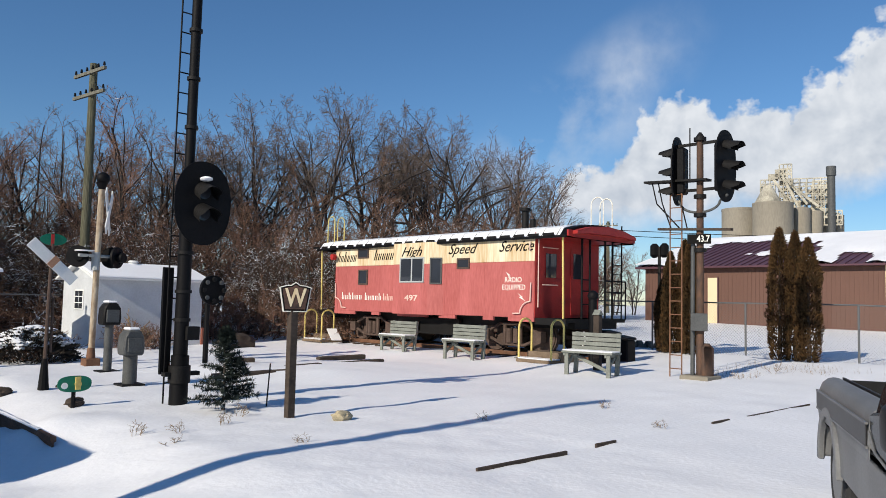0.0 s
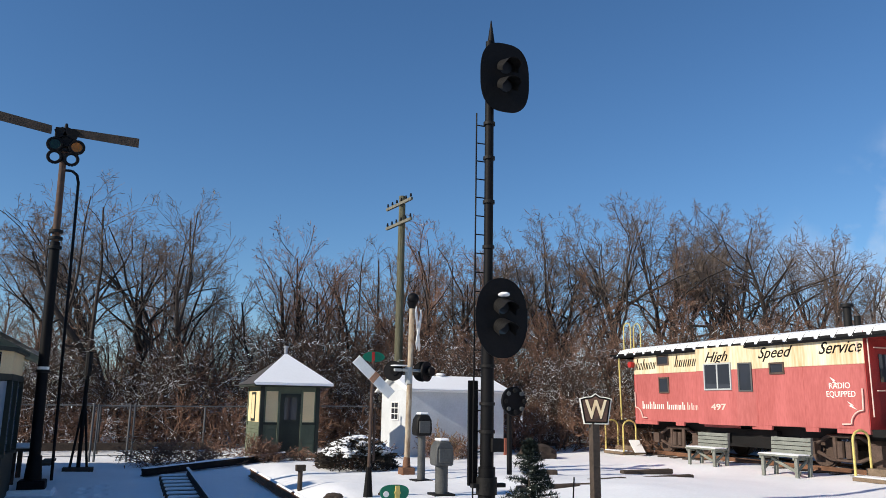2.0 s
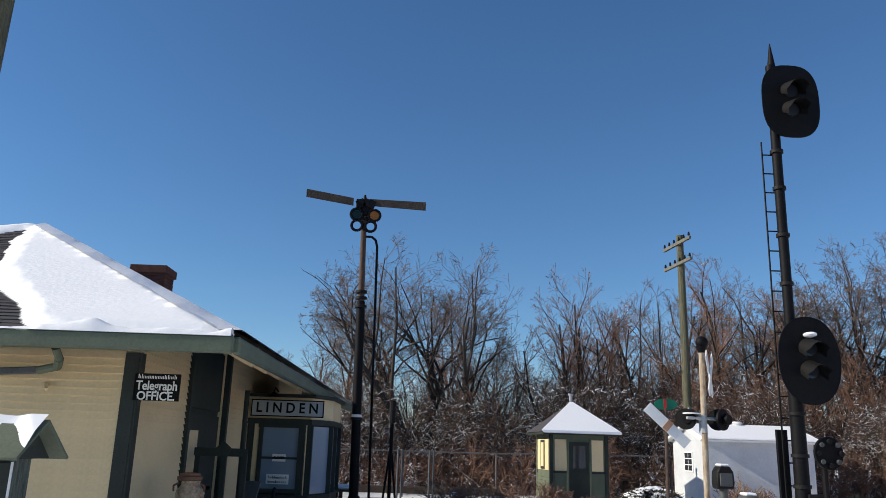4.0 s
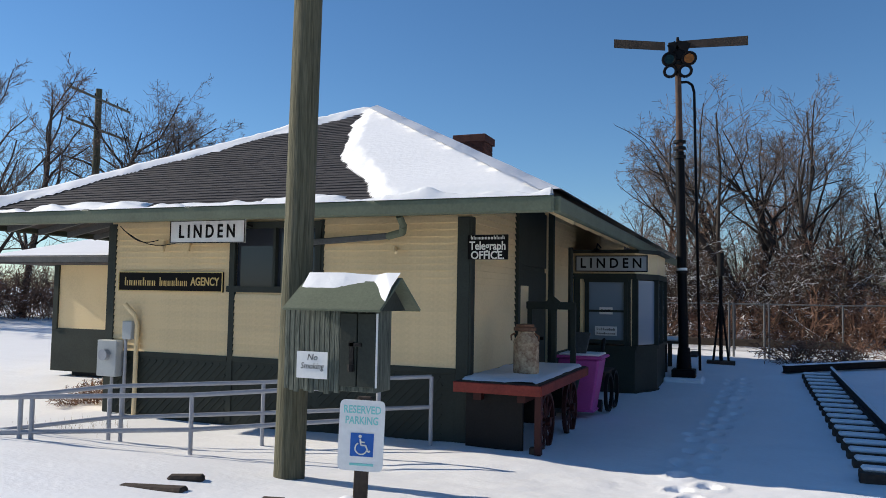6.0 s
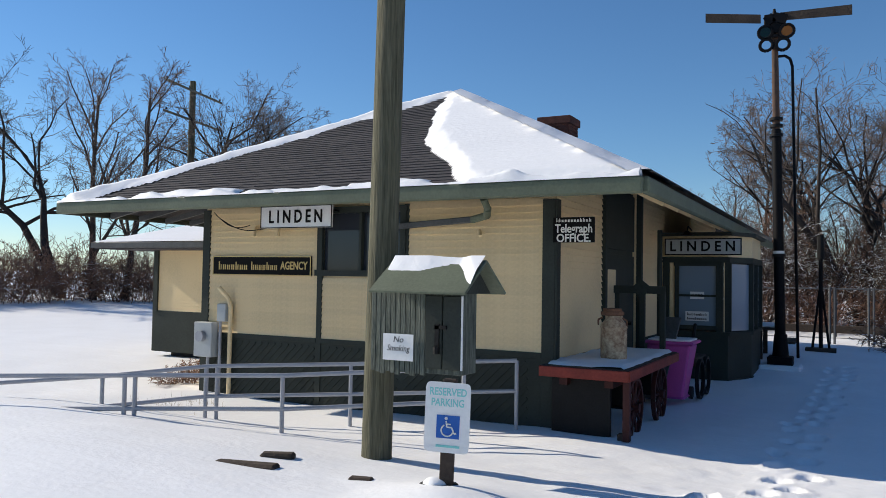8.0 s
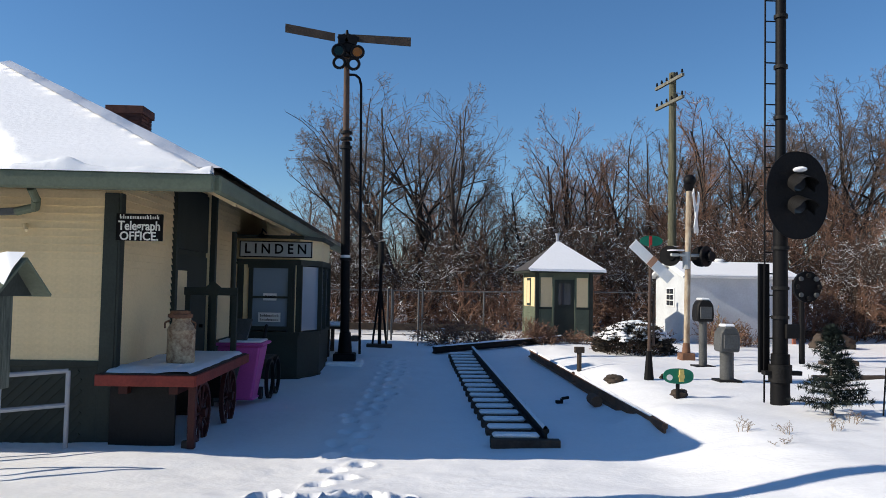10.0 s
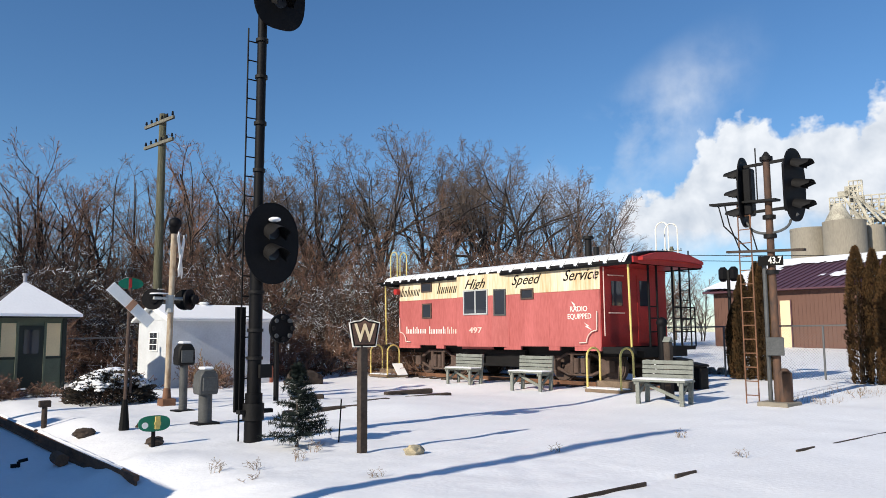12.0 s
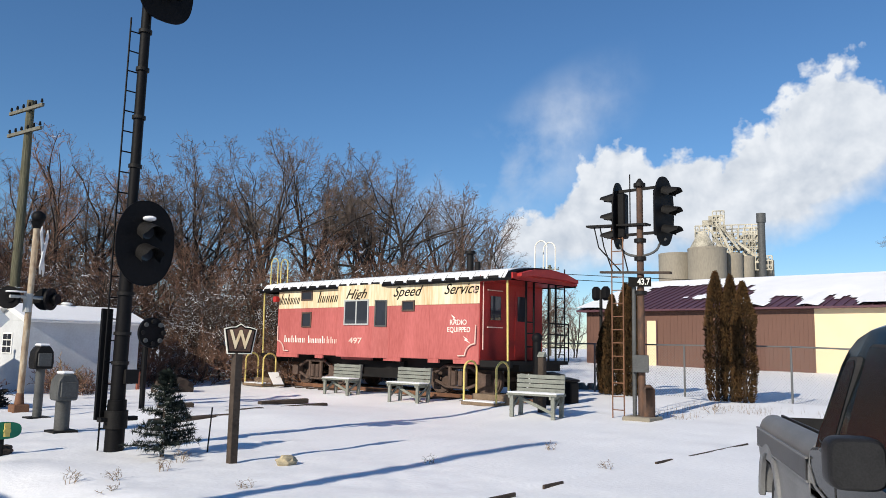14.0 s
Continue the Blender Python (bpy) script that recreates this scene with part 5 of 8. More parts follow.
for a, b in (((-9.05, 9.1, 2.55), (-8.3, 9.1, 2.33)), ((-9.0, 9.1, 2.5), (-7.95, 9.08, 2.28))):
    bm = B()
    a, b = Vector(a), Vector(b)
    pipe(bm, [a.lerp(b, t / 8) - Vector((0, 0, 0.12 * math.sin(math.pi * t / 8))) for t in range(9)], 0.007, 4)
    part("wire", bm, "black", lw)
for x in (-8.32, -7.85, -4.45):
    bm = B()
    rod(bm, (x, 9.26, 2.32 if x < -5 else 2.2), (x + 0.06, 9.16, 2.16 if x < -5 else 2.13), 0.03, 0.02, 10)
    solo("insulator_knob", bm, "cream", "cream insulator knob on the clapboard wall", "insulator")

# ---- ramp railings ----
def railing(pts, label):
    """Pipe railing through posts given as x, y and the height of the top rail."""
    base = thing("ramp_railing", *pts[0][:2], pts[0][2] - 0.8, label, "railing", "ramp railings")
    for x, y, z in pts:
        bm = B()
        rod(bm, (x, y, z - 0.98), (x, y, z), 0.026, n=10)
        part("post", bm, "galv", base)
    for h in (0.0, 0.38):
        bm = B()
        pipe(bm, [(x, y, z - h) for x, y, z in pts], 0.026, 10)
        part("rail", bm, "galv", base)


railing([(-3.78, 9.0, 0.55), (-5.7, 8.15, 0.455), (-7.18, 7.33, 0.405), (-7.3, 7.26, 0.4), (-8.4, 6.6, 0.26), (-10.4, 5.5, 0.08)], "grey pipe railing along the depot side of the ramp")
railing([(-4.0, 7.95, 0.54), (-5.79, 6.925, 0.43), (-7.32, 6.18, 0.4), (-7.42, 6.12, 0.395), (-9.6, 5.1, 0.33)], "grey pipe railing beside the snowy ramp")

# ---- utility pole with notice box, parking sign ----
pole = thing("utility_pole", -4.1, 6.2, -0.3, "weathered greenish wooden utility pole with deep grain", "pole")
bm = B()
r = rod(bm, (-4.05, 6.2, -0.4), (-3.92, 6.2, 8.2), 0.145, 0.125, 24)
part("shaft", bm, "polewood", pole)
nb = thing("notice_box", -3.3, 5.98, 0.75, "green wooden box with snowy gable roof mounted on the pole", "box")
slab("body", (-3.84, -2.95, 5.77, 6.05, 0.755, 1.45), "boxwood", nb)
for k in range(11):
    x = -3.84 + k * 0.05
    slab("board", (x, x + 0.046, 5.75, 5.77, 0.75 - 0.012 * (k % 3), 1.44), "boxwood", nb, bevel=0.003)
for x0, x1 in ((-3.29, -3.13), (-3.12, -2.95)):
    nd = slab("door", (x0, x1, 5.745, 5.77, 0.8, 1.42), "green", nb, "dark green painted door leaf")
bm = B()
box(bm, -3.19, -3.15, 5.73, 5.745, 0.98, 1.18)
box(bm, -3.2, -3.08, 5.73, 5.745, 1.14, 1.17)
rod(bm, (-3.17, 5.73, 0.93), (-3.17, 5.73, 0.99), 0.03)
part("hasp", bm, "iron", nd)
slab("white_edge", (-2.952, -2.938, 5.75, 5.765, 0.8, 1.42), "whitepaint", nb, bevel=0)
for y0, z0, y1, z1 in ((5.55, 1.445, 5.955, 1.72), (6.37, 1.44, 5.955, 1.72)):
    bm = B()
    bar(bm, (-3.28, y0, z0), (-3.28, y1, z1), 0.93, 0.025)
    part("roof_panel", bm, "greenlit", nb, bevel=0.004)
bm = B()
prism(bm, [(5.66, 1.44), (6.27, 1.44), (5.955, 1.68)], "x", -2.95, -2.92)
part("gable", bm, "green", nb, smooth=False)
snow_sheet("box_snow", (-3.72, 5.6, 1.495), (0.9, 0, 0), (0, 0.355, 0.245), 40, 16, lambda s, t: min(0.035, 0.09 * (t - 0.62 + 0.3 * math.sin(s * 5 + 1.2) * s + 0.5 * smooth01(0.72, 1.0, s) + 0.05 * noise.noise((s * 6, t, 0)))), "thin snow lying on the box roof", None)
pn = thing("paper_notice", -3.55, 5.74, 0.85, "white handwritten paper notice stapled to the box", "notice")
slab("paper", (-3.705, -3.4, 5.736, 5.74, 0.85, 1.08), "whitepaint", pn, bevel=0)
lettering("lettering", "No", 0.075, "greypaint", pn, FY(-3.55, 1.03, 5.739), 0.2, 0.1, 0.001, bold=0.0)
lettering("lettering", "Smoking", 0.075, "greypaint", pn, FY(-3.55, 0.955, 5.739), 0.2, 0.23, 0.001, bold=0.0)
hs = thing("parking_sign", -2.78, 5.05, 0.0, "weathered white reserved parking sign with blue wheelchair panel", "sign")
HM = pose(-2.72, 5.05, -0.07, 0, 1.5, 14) @ Matrix.Diagonal((1.12, 1, 1.12, 1))
bm = B()
prism(bm, [(u, v + 0.55) for u, v in disc_outline(0.305, 0.46, 32, 12)], "y", -0.004, 0.004)
bmesh.ops.transform(bm, matrix=HM, verts=bm.verts)
part("plate", bm, "whitepaint", hs, smooth=False)
bm = B()
box(bm, -0.07, 0.085, -0.009, -0.004, 0.415, 0.565)
bmesh.ops.transform(bm, matrix=HM, verts=bm.verts)
panel = part("blue_panel", bm, "blue", hs, "blue wheelchair panel", smooth=False)
bm = B()
rod(bm, (-0.005, -0.012, 0.545), (-0.005, -0.009, 0.545), 0.011, n=12)
pipe(bm, [(-0.004, -0.012, 0.53), (0.002, -0.012, 0.49), (0.035, -0.012, 0.488), (0.052, -0.012, 0.448), (0.066, -0.012, 0.454)], 0.0055, 6)
pipe(bm, [(0.0, -0.012, 0.511), (0.028, -0.012, 0.508)], 0.005, 6)
pipe(bm, [(0.004 + 0.04 * math.cos(a), -0.012, 0.468 + 0.038 * math.sin(a)) for a in [radians(120 + 225 * i / 12) for i in range(13)]], 0.005, 6)
bmesh.ops.transform(bm, matrix=HM, verts=bm.verts)
part("wheelchair_mark", bm, "whiteletter", panel, smooth=False)
lettering("lettering", "RESERVED", 0.07, "teal", hs, HM @ pose(0, -0.005, 0.715, 90, 0, 0), 0, 0.25, 0.001)
lettering("lettering", "PARKING", 0.07, "teal", hs, HM @ pose(0, -0.005, 0.645, 90, 0, 0), 0, 0.22, 0.001)
bm = B()
box(bm, -0.07, 0.09, -0.007, -0.004, 0.355, 0.37)
bmesh.ops.transform(bm, matrix=HM, verts=bm.verts)
part("print_bar", bm, "teal", hs, smooth=False)
bm = B()
box(bm, -0.04, 0.05, 0.006, 0.06, -0.2, 0.8)
bmesh.ops.transform(bm, matrix=HM, verts=bm.verts)
part("post", bm, "darkwood", hs, bevel=0.006)
bm = B()
pipe(bm, [(-2.78 + 0.1 * math.cos(a), 5.08 + 0.1 * math.sin(a), -0.01) for a in [2 * math.pi * i / 14 for i in range(15)]], 0.07, 8)
part("tyre_base", bm, "rubber", hs)
bm = B()
bmesh.ops.create_icosphere(bm, subdivisions=3, radius=1, matrix=Matrix.Translation((-2.8, 5.06, 0.03)) @ Matrix.Diagonal((0.1, 0.09, 0.07, 1)))
part("snow_cap", bm, "snow", hs)

# ---- baggage wagon, can, bin ----
wg = thing("baggage_wagon", -2.9, 10.4, -0.35, "old red-edged baggage wagon with spoked wheels, snow on its deck", "wagon")
WX0, WX1, WY0, WY1 = -3.42, -2.36, 8.9, 11.75
slab("deck", (WX0, WX1, WY0, WY1, 0.48, 0.535), "darkwood", wg)
for d in ((WX0 - 0.02, WX1 + 0.02, WY0 - 0.03, WY0, 0.4, 0.525), (WX1, WX1 + 0.03, WY0, WY1, 0.4, 0.525), (WX0 - 0.03, WX0, WY0, WY1, 0.4, 0.525)):
    slab("side_rail", d, "cartred", wg)
bm = B()
box(bm, WX0 + 0.2, WX0 + 0.3, WY0 + 0.1, WY1 - 0.1, 0.3, 0.5)
box(bm, WX1 - 0.3, WX1 - 0.2, WY0 + 0.1, WY1 - 0.1, 0.3, 0.5)
part("chassis_beam", bm, "darkred", wg)


def hoop(x, y, z, r, a=0.028, n=32):
    """A wheel's rim in the plane across x, as one closed ring."""
    bm = B()
    rows = [[bm.verts.new((x + a * s, y + (r + a * c) * math.cos(2 * math.pi * i / n), z + (r + a * c) * math.sin(2 * math.pi * i / n))) for s, c in ((-1, -0.8), (1, -0.8), (1, 0.8), (-1, 0.8))] for i in range(n)]
    for i in range(n):
        p, q = rows[i], rows[(i + 1) % n]
        for k in range(4):
            bm.faces.new((p[k], q[k], q[(k + 1) % 4], p[(k + 1) % 4]))
    return bm


def wheel(x, y, z, r):
    w = part("wheel", hoop(x, y, z, r), "darkred", wg)
    bm = B()
    rod(bm, (x - 0.07, y, z), (x + 0.07, y, z), 0.06, n=12)
    part("hub", bm, "darkred", w)
    for i in range(10):
        a = 2 * math.pi * i / 10
        bm = B()
        rod(bm, (x, y, z), (x, y + (r - 0.01) * math.cos(a), z + (r - 0.01) * math.sin(a)), 0.017, n=6)
        part("spoke", bm, "darkred", w)


for x in (WX1 - 0.1, WX0 + 0.12):
    wheel(x, 9.62, 0.0, 0.36)
    wheel(x, 11.04, 0.0, 0.38)
for y, z in ((9.62, 0.0), (11.04, 0.0)):
    bm = B()
    rod(bm, (WX0 + 0.1, y, z), (WX1 - 0.08, y, z), 0.035, n=8)
    box(bm, WX0 + 0.2, WX1 - 0.2, y - 0.05, y + 0.05, z + 0.02, 0.35)
    part("axle", bm, "iron", wg)
# dark panel added to darken the space under the deck
slab("under_deck_shade", (-3.36, -2.62, 9.12, 9.17, -0.3, 0.4), "iron", wg)
slab("front_leg", (-2.43, -2.35, 8.95, 9.04, -0.3, 0.42), "darkred", wg)
slab("brake_block", (-2.5, -2.38, 8.98, 9.08, -0.36, -0.22), "darkwood", wg)
snow_sheet("deck_snow", (WX0 + 0.04, WY0 + 0.08, 0.53), (WX1 - WX0 - 0.07, 0, 0), (0, WY1 - WY0 - 0.14, 0), 14, 36, lambda s, t: 0.035 + 0.02 * noise.noise((s * 3, t * 8, 0)) - 0.05 * (smooth01(0.92, 1, s) + smooth01(0.05, 0, t) * (1 - s)), "even snow on the wagon deck", None)
mc = thing("milk_can", -2.82, 9.9, 0.58, "rusty cream milk can standing on the wagon", "milk can")
bm = B()
prof = [(0.0, 0.0), (0.165, 0.0), (0.17, 0.03), (0.168, 0.38), (0.175, 0.4), (0.16, 0.44), (0.115, 0.5), (0.112, 0.55), (0.0, 0.55)]
def lathe(bm, prof, cx, cy, cz, n=24):
    rings = [[bm.verts.new((cx + r * math.cos(2 * math.pi * i / n), cy + r * math.sin(2 * math.pi * i / n), cz + h)) for i in range(n)] for r, h in prof if r > 0]
    for a, b in zip(rings, rings[1:]):
        for i in range(n):
            bm.faces.new((a[i], a[(i + 1) % n], b[(i + 1) % n], b[i]))
    bm.faces.new(rings[0][::-1])
    bm.faces.new(rings[-1])
lathe(bm, prof, -2.8, 9.9, 0.57)
part("body", bm, "can", mc)
bm = B()
lathe(bm, [(0.12, 0.0), (0.15, 0.01), (0.15, 0.05), (0.125, 0.055), (0.12, 0.09), (0.03, 0.1)], -2.82, 9.9, 1.12)
part("lid", bm, "rust", mc, "rust-brown lid")
for s in (-1, 1):
    bm = B()
    pipe(bm, [(-2.82 + s * 0.13, 9.9, 1.09), (-2.82 + s * 0.19, 9.9, 1.06), (-2.82 + s * 0.185, 9.9, 0.99)], 0.012, 6)
    part("handle", bm, "rust", mc)
bn = thing("wheelie_bin", -2.5, 12.5, -0.3, "magenta plastic bin with a snow-dusted lid", "bin")
bm = B()
vs = [bm.verts.new(c) for c in ((-2.72, 12.3, -0.24), (-2.28, 12.3, -0.24), (-2.28, 12.75, -0.24), (-2.72, 12.75, -0.24), (-2.82, 12.2, 0.6), (-2.15, 12.2, 0.6), (-2.15, 12.85, 0.6), (-2.82, 12.85, 0.6))]
for q in ((0, 1, 2, 3), (4, 5, 6, 7), (0, 1, 5, 4), (1, 2, 6, 5), (2, 3, 7, 6), (3, 0, 4, 7)):
    bm.faces.new([vs[k] for k in q])
part("body", bm, "pink", bn, bevel=0.03)
slab("lid", (-2.86, -2.1, 12.16, 12.9, 0.6, 0.65), "pink", bn, bevel=0.02)
slab("lid_snow", (-2.8, -2.15, 12.22, 12.84, 0.65, 0.68), "snow", bn, "dusting of snow", bevel=0.012)
for x in (-2.75, -2.25):
    bm = B()
    rod(bm, (x - 0.03, 12.85, -0.2), (x + 0.03, 12.85, -0.2), 0.1, n=18)
    part("wheel", bm, "rubber", bn)
bn.location.x -= 0.1
hc = thing("hand_truck", -2.9, 12.0, -0.3, "dark green wooden cart end rack leaning by the door", "cart")
for x, h in ((-3.25, 1.4), (-2.86, 1.5), (-2.55, 1.42)):
    slab("upright", (x - 0.04, x + 0.04, 12.0, 12.08, -0.3, h), "green", hc)
slab("cross_bar", (-3.3, -2.5, 11.97, 12.0, 1.38, 1.5), "green", hc)
bm = B()
prism(bm, [(-2.98, 1.5), (-2.86, 1.6), (-2.74, 1.5), (-2.8, 1.36), (-2.92, 1.36)], "y", 11.95, 11.97)
part("pointed_cap", bm, "green", hc, smooth=False)
bm = B()
bar(bm, (-2.72, 11.8, -0.2), (-2.58, 12.6, 1.0), 0.25, 0.03)
hc.location.x -= 0.08
solo("loading_plate", bm, "greypaint", "grey metal loading plate leaning against the cart", "plate")
ct = thing("old_cart", -2.3, 13.4, -0.3, "dark iron-wheeled cart beside the bay", "cart")
for y in (13.1, 13.7):
    part("wheel", hoop(-2.25, y, 0.0, 0.3), "iron", ct)
bm = B()
pipe(bm, [(-2.4, 13.0, 0.3), (-2.4, 13.5, 0.85), (-2.5, 13.9, 0.75)], 0.03, 6)
part("handle", bm, "iron", ct)
slab("bed", (-2.7, -2.28, 12.95, 13.9, 0.2, 0.34), "darkwood", ct)

# ---- semaphore ----
sm = thing("semaphore_signal", -1.41, 18.0, -0.2, "tall iron semaphore signal with two weathered blades", "signal")
SX, SY, SLEAN = -1.41, 18.0, -0.018
def sem(dx, z, dy=0.0):
    """A point of the leaning mast: dx beside its axis at the height z."""
    return (SX + SLEAN * z + dx, SY + dy, z)
bm = B()
rod(bm, sem(0, -0.1), sem(0, 4.9), 0.11, 0.1, 14)
part("lower_mast", bm, "black", sm)
bm = B()
rod(bm, sem(0, 4.9), sem(0, 7.35), 0.075, 0.065, 12)
part("upper_mast", bm, "mastrust", sm, "flaking grey paint on iron")
for z in (2.15, 4.75, 4.95, 5.1, 6.9):
    bm = B()
    rod(bm, sem(0, z), sem(0, z + 0.06), 0.14, n=14)
    part("collar", bm, "iron", sm)
bm = B()
rod(bm, sem(0, 2.2), sem(0, 2.27), 0.115, n=14)
part("white_band", bm, "whitepaint", sm)
bm = B()
pipe(bm, [sem(0.02, 6.5), sem(0.2, 6.5), sem(0.3, 6.42), sem(0.34, 6.25), sem(0.34, 0.0)], 0.03, 8)
part("operating_rod", bm, "black", sm)
bm = B()
box(bm, SX - 0.25, SX + 0.25, SY - 0.25, SY + 0.25, -0.25, 0.02)
rod(bm, (SX, SY, 0), (SX, SY, 0.5), 0.17, 0.13, 14)
part("base", bm, "black", sm, bevel=0.02)
slab("base_snow", (SX - 0.42, SX + 0.42, SY - 0.42, SY + 0.4, -0.3, -0.15), "snow", sm, bevel=0.04)
TX = SX + SLEAN * 7.3
for outline in (((-1.8, 7.22), (-2.95, 7.4), (-2.95, 7.6), (-1.8, 7.41)), ((-1.42, 7.28), (-0.04, 7.21), (-0.04, 7.42), (-1.42, 7.45))):
    bm = B()
    y = SY - 0.2 if outline[0][0] < -1.5 else SY - 0.04
    prism(bm, list(outline), "y", y, y + 0.03)
    part("blade", bm, "darkwood", sm, "weathered wooden semaphore blade", smooth=False)
for cx, dz0, lens in ((TX - 0.17, 0.0, "greenglass"), (TX + 0.26, -0.02, "amberglass")):
    bm = B()
    for dx, dz, rr in ((0, -0.12, 0.14), (0.02 if cx < TX else -0.08, -0.4, 0.13)):
        pipe(bm, [(cx + dx + rr * math.cos(2 * math.pi * i / 16), SY - 0.14, 7.14 + dz0 + dz + rr * math.sin(2 * math.pi * i / 16)) for i in range(17)], 0.035, 6)
    bar(bm, (cx, SY - 0.14, 7.25), (TX, SY - 0.14, 7.34), 0.04, 0.2)
    sp = part("spectacle", bm, "black", sm)
    bm = B()
    rod(bm, (cx, SY - 0.15, 7.02 + dz0), (cx, SY - 0.13, 7.02 + dz0), 0.14, n=18)
    part("lens", bm, lens, sp)
bm = B()
box(bm, TX - 0.2, TX + 0.22, SY - 0.12, SY + 0.1, 7.0, 7.42)
rod(bm, (TX, SY, 7.3), (TX, SY, 7.56), 0.07, 0.03)
part("mechanism_case", bm, "black", sm, bevel=0.03)
m2 = thing("small_signal_mast", -0.75, 21.6, -0.1, "slim dark signal mast by the fence", "signal")
bm = B()
rod(bm, (-0.75, 21.6, -0.2), (-0.75, 21.6, 2.6), 0.05, n=10)
part("mast", bm, "black", m2)
bm = B()
rod(bm, (-0.75, 21.6, 2.2), (-0.75, 21.6, 2.8), 0.09, n=10)
part("lamp_case", bm, "iron", m2)
bm = B()
rod(bm, (-0.95, 21.6, -0.1), (-0.78, 21.6, 1.4), 0.03, n=8)
rod(bm, (-0.55, 21.6, -0.1), (-0.72, 21.6, 1.4), 0.03, n=8)
part("brace", bm, "black", m2)
slab("base", (-1.1, -0.4, 21.4, 21.8, -0.15, -0.03), "darkwood", m2)
pt = thing("picnic_table", -1.75, 19.6, -0.2, "dark picnic table half hidden by the depot bay", "table")
slab("top", (-2.4, -1.55, 19.2, 20.8, 0.5, 0.56), "darkwood", pt)
slab("top_snow", (-2.38, -1.57, 19.22, 20.78, 0.56, 0.61), "snow", pt, bevel=0.02)
for y in (19.4, 20.6):
    slab("leg", (-2.0, -1.9, y - 0.05, y + 0.05, -0.25, 0.5), "darkwood", pt)
slab("bench_board", (-1.45, -1.2, 19.2, 20.8, 0.2, 0.25), "darkwood", pt)

# ---- display track and rails in the snow ----
def rail(name, p, q, material, label, h=0.17):
    p, q = Vector(p), Vector(q)
    d = (q - p)
    bm = B()
    prism(bm, [(-0.07, 0), (0.07, 0), (0.07, 0.015), (0.012, 0.035), (0.012, 0.12), (0.035, 0.135), (0.035, h), (-0.035, h), (-0.035, 0.135), (-0.012, 0.12), (-0.012, 0.035), (-0.07, 0.015)], "x", 0, d.length)
    m = Matrix.Translation(p) @ d.to_track_quat("X", "Z").to_matrix().to_4x4()
    bmesh.ops.transform(bm, matrix=m, verts=bm.verts)
    return solo(name, bm, material, label, "rail", "loose rails", smooth=False)


def rail_snow(p, q, w=0.07, lift=0.17):
    p, q = Vector(p) + Vector((0, 0, lift)), Vector(q) + Vector((0, 0, lift))
    d = (q - p)
    side = Vector((-d.y, d.x, 0)).normalized() * w
    snow_sheet("rail_snow", p - side * 0.5, d, side, int(d.length * 8), 4, lambda s, t: (0.03 + 0.02 * noise.noise((s * 14, p.x, 0))) * max(0, 1 - (2 * t - 1) ** 2), "thin strip of snow lying along a rail", None)


dt = thing("display_track", 1.4, 13.5, -0.3, "short display track with snow-capped tie ends and one dark rail", "railway track")
Y0, Y1 = 9.5, 19.6
for i in range(18):
    y = Y0 + 0.1 + i * (Y1 - Y0 - 0.2) / 17
    z = G(1.3, y)
    slab("tie", (1.06, 1.68, y - 0.1, y + 0.1, z - 0.15, z + 0.09), "darkwood", dt, bevel=0.012)
    slab("tie_snow", (1.08, 1.66, y - 0.1, y + 0.1, z + 0.09, z + 0.14), "snow", dt, bevel=0.035)
rail("rail", (1.72, Y0 - 0.05, G(1.6, Y0) + 0.04), (1.73, Y1 + 0.6, G(1.6, Y1) + 0.05), "iron", "dark iron rail laid on snowy ties")
rail_snow((1.72, Y0, G(1.6, Y0) + 0.04), (1.73, Y1 + 0.6, G(1.6, Y1) + 0.05))
slab("end_timber", (1.04, 1.88, 9.36, 9.48, G(1.3, 9.4) - 0.1, G(1.3, 9.4) + 0.1), "darkwood", dt)
rail("rail", (3.26, 9.7, -0.28), (3.2, 14.6, -0.2), "rust", "rusty brown rail edging the snow", 0.19)
rail("rail", (3.2, 14.65, -0.19), (3.12, 19.4, -0.12), "rust", "rusty brown rail edging the snow", 0.17)
rail_snow((3.26, 10.2, -0.28), (3.2, 14.5, -0.2), 0.08, 0.19)
rail_snow((3.2, 14.8, -0.19), (3.12, 19.3, -0.12))
rail("rail", (0.7, 20.2, G(0.7, 20.2) + 0.02), (4.6, 23.0, 0.02), "iron", "dark iron rail with a snow cap near the shelter")
rail_snow((0.7, 20.2, G(0.7, 20.2) + 0.02), (4.6, 23.0, 0.02), 0.12)
bm = B()
pipe(bm, [(2.6, 12.9, -0.4), (2.6, 12.9, -0.24), (2.72, 12.9, -0.22)], 0.025, 8)
box(bm, 2.5, 2.57, 12.87, 12.93, -0.4, -0.27)
solo("ground_fitting", bm, "iron", "small iron track fitting poking from the snow", "track fitting")
bm = B()
rod(bm, (3.02, 12.2, -0.19), (3.02, 12.55, -0.18), 0.09, n=12)
solo("pipe_stub", bm, "rust", "short rusty pipe lying by the rail", "pipe")
bm = B()
rod(bm, (3.55, 15.85, -0.1), (3.55, 15.85, 0.3), 0.05, n=10)
box(bm, 3.45, 3.65, 15.8, 15.9, 0.28, 0.4)
solo("marker_post", bm, "darkwood", "short dark marker post with a snowy head", "post", bevel=0.01)
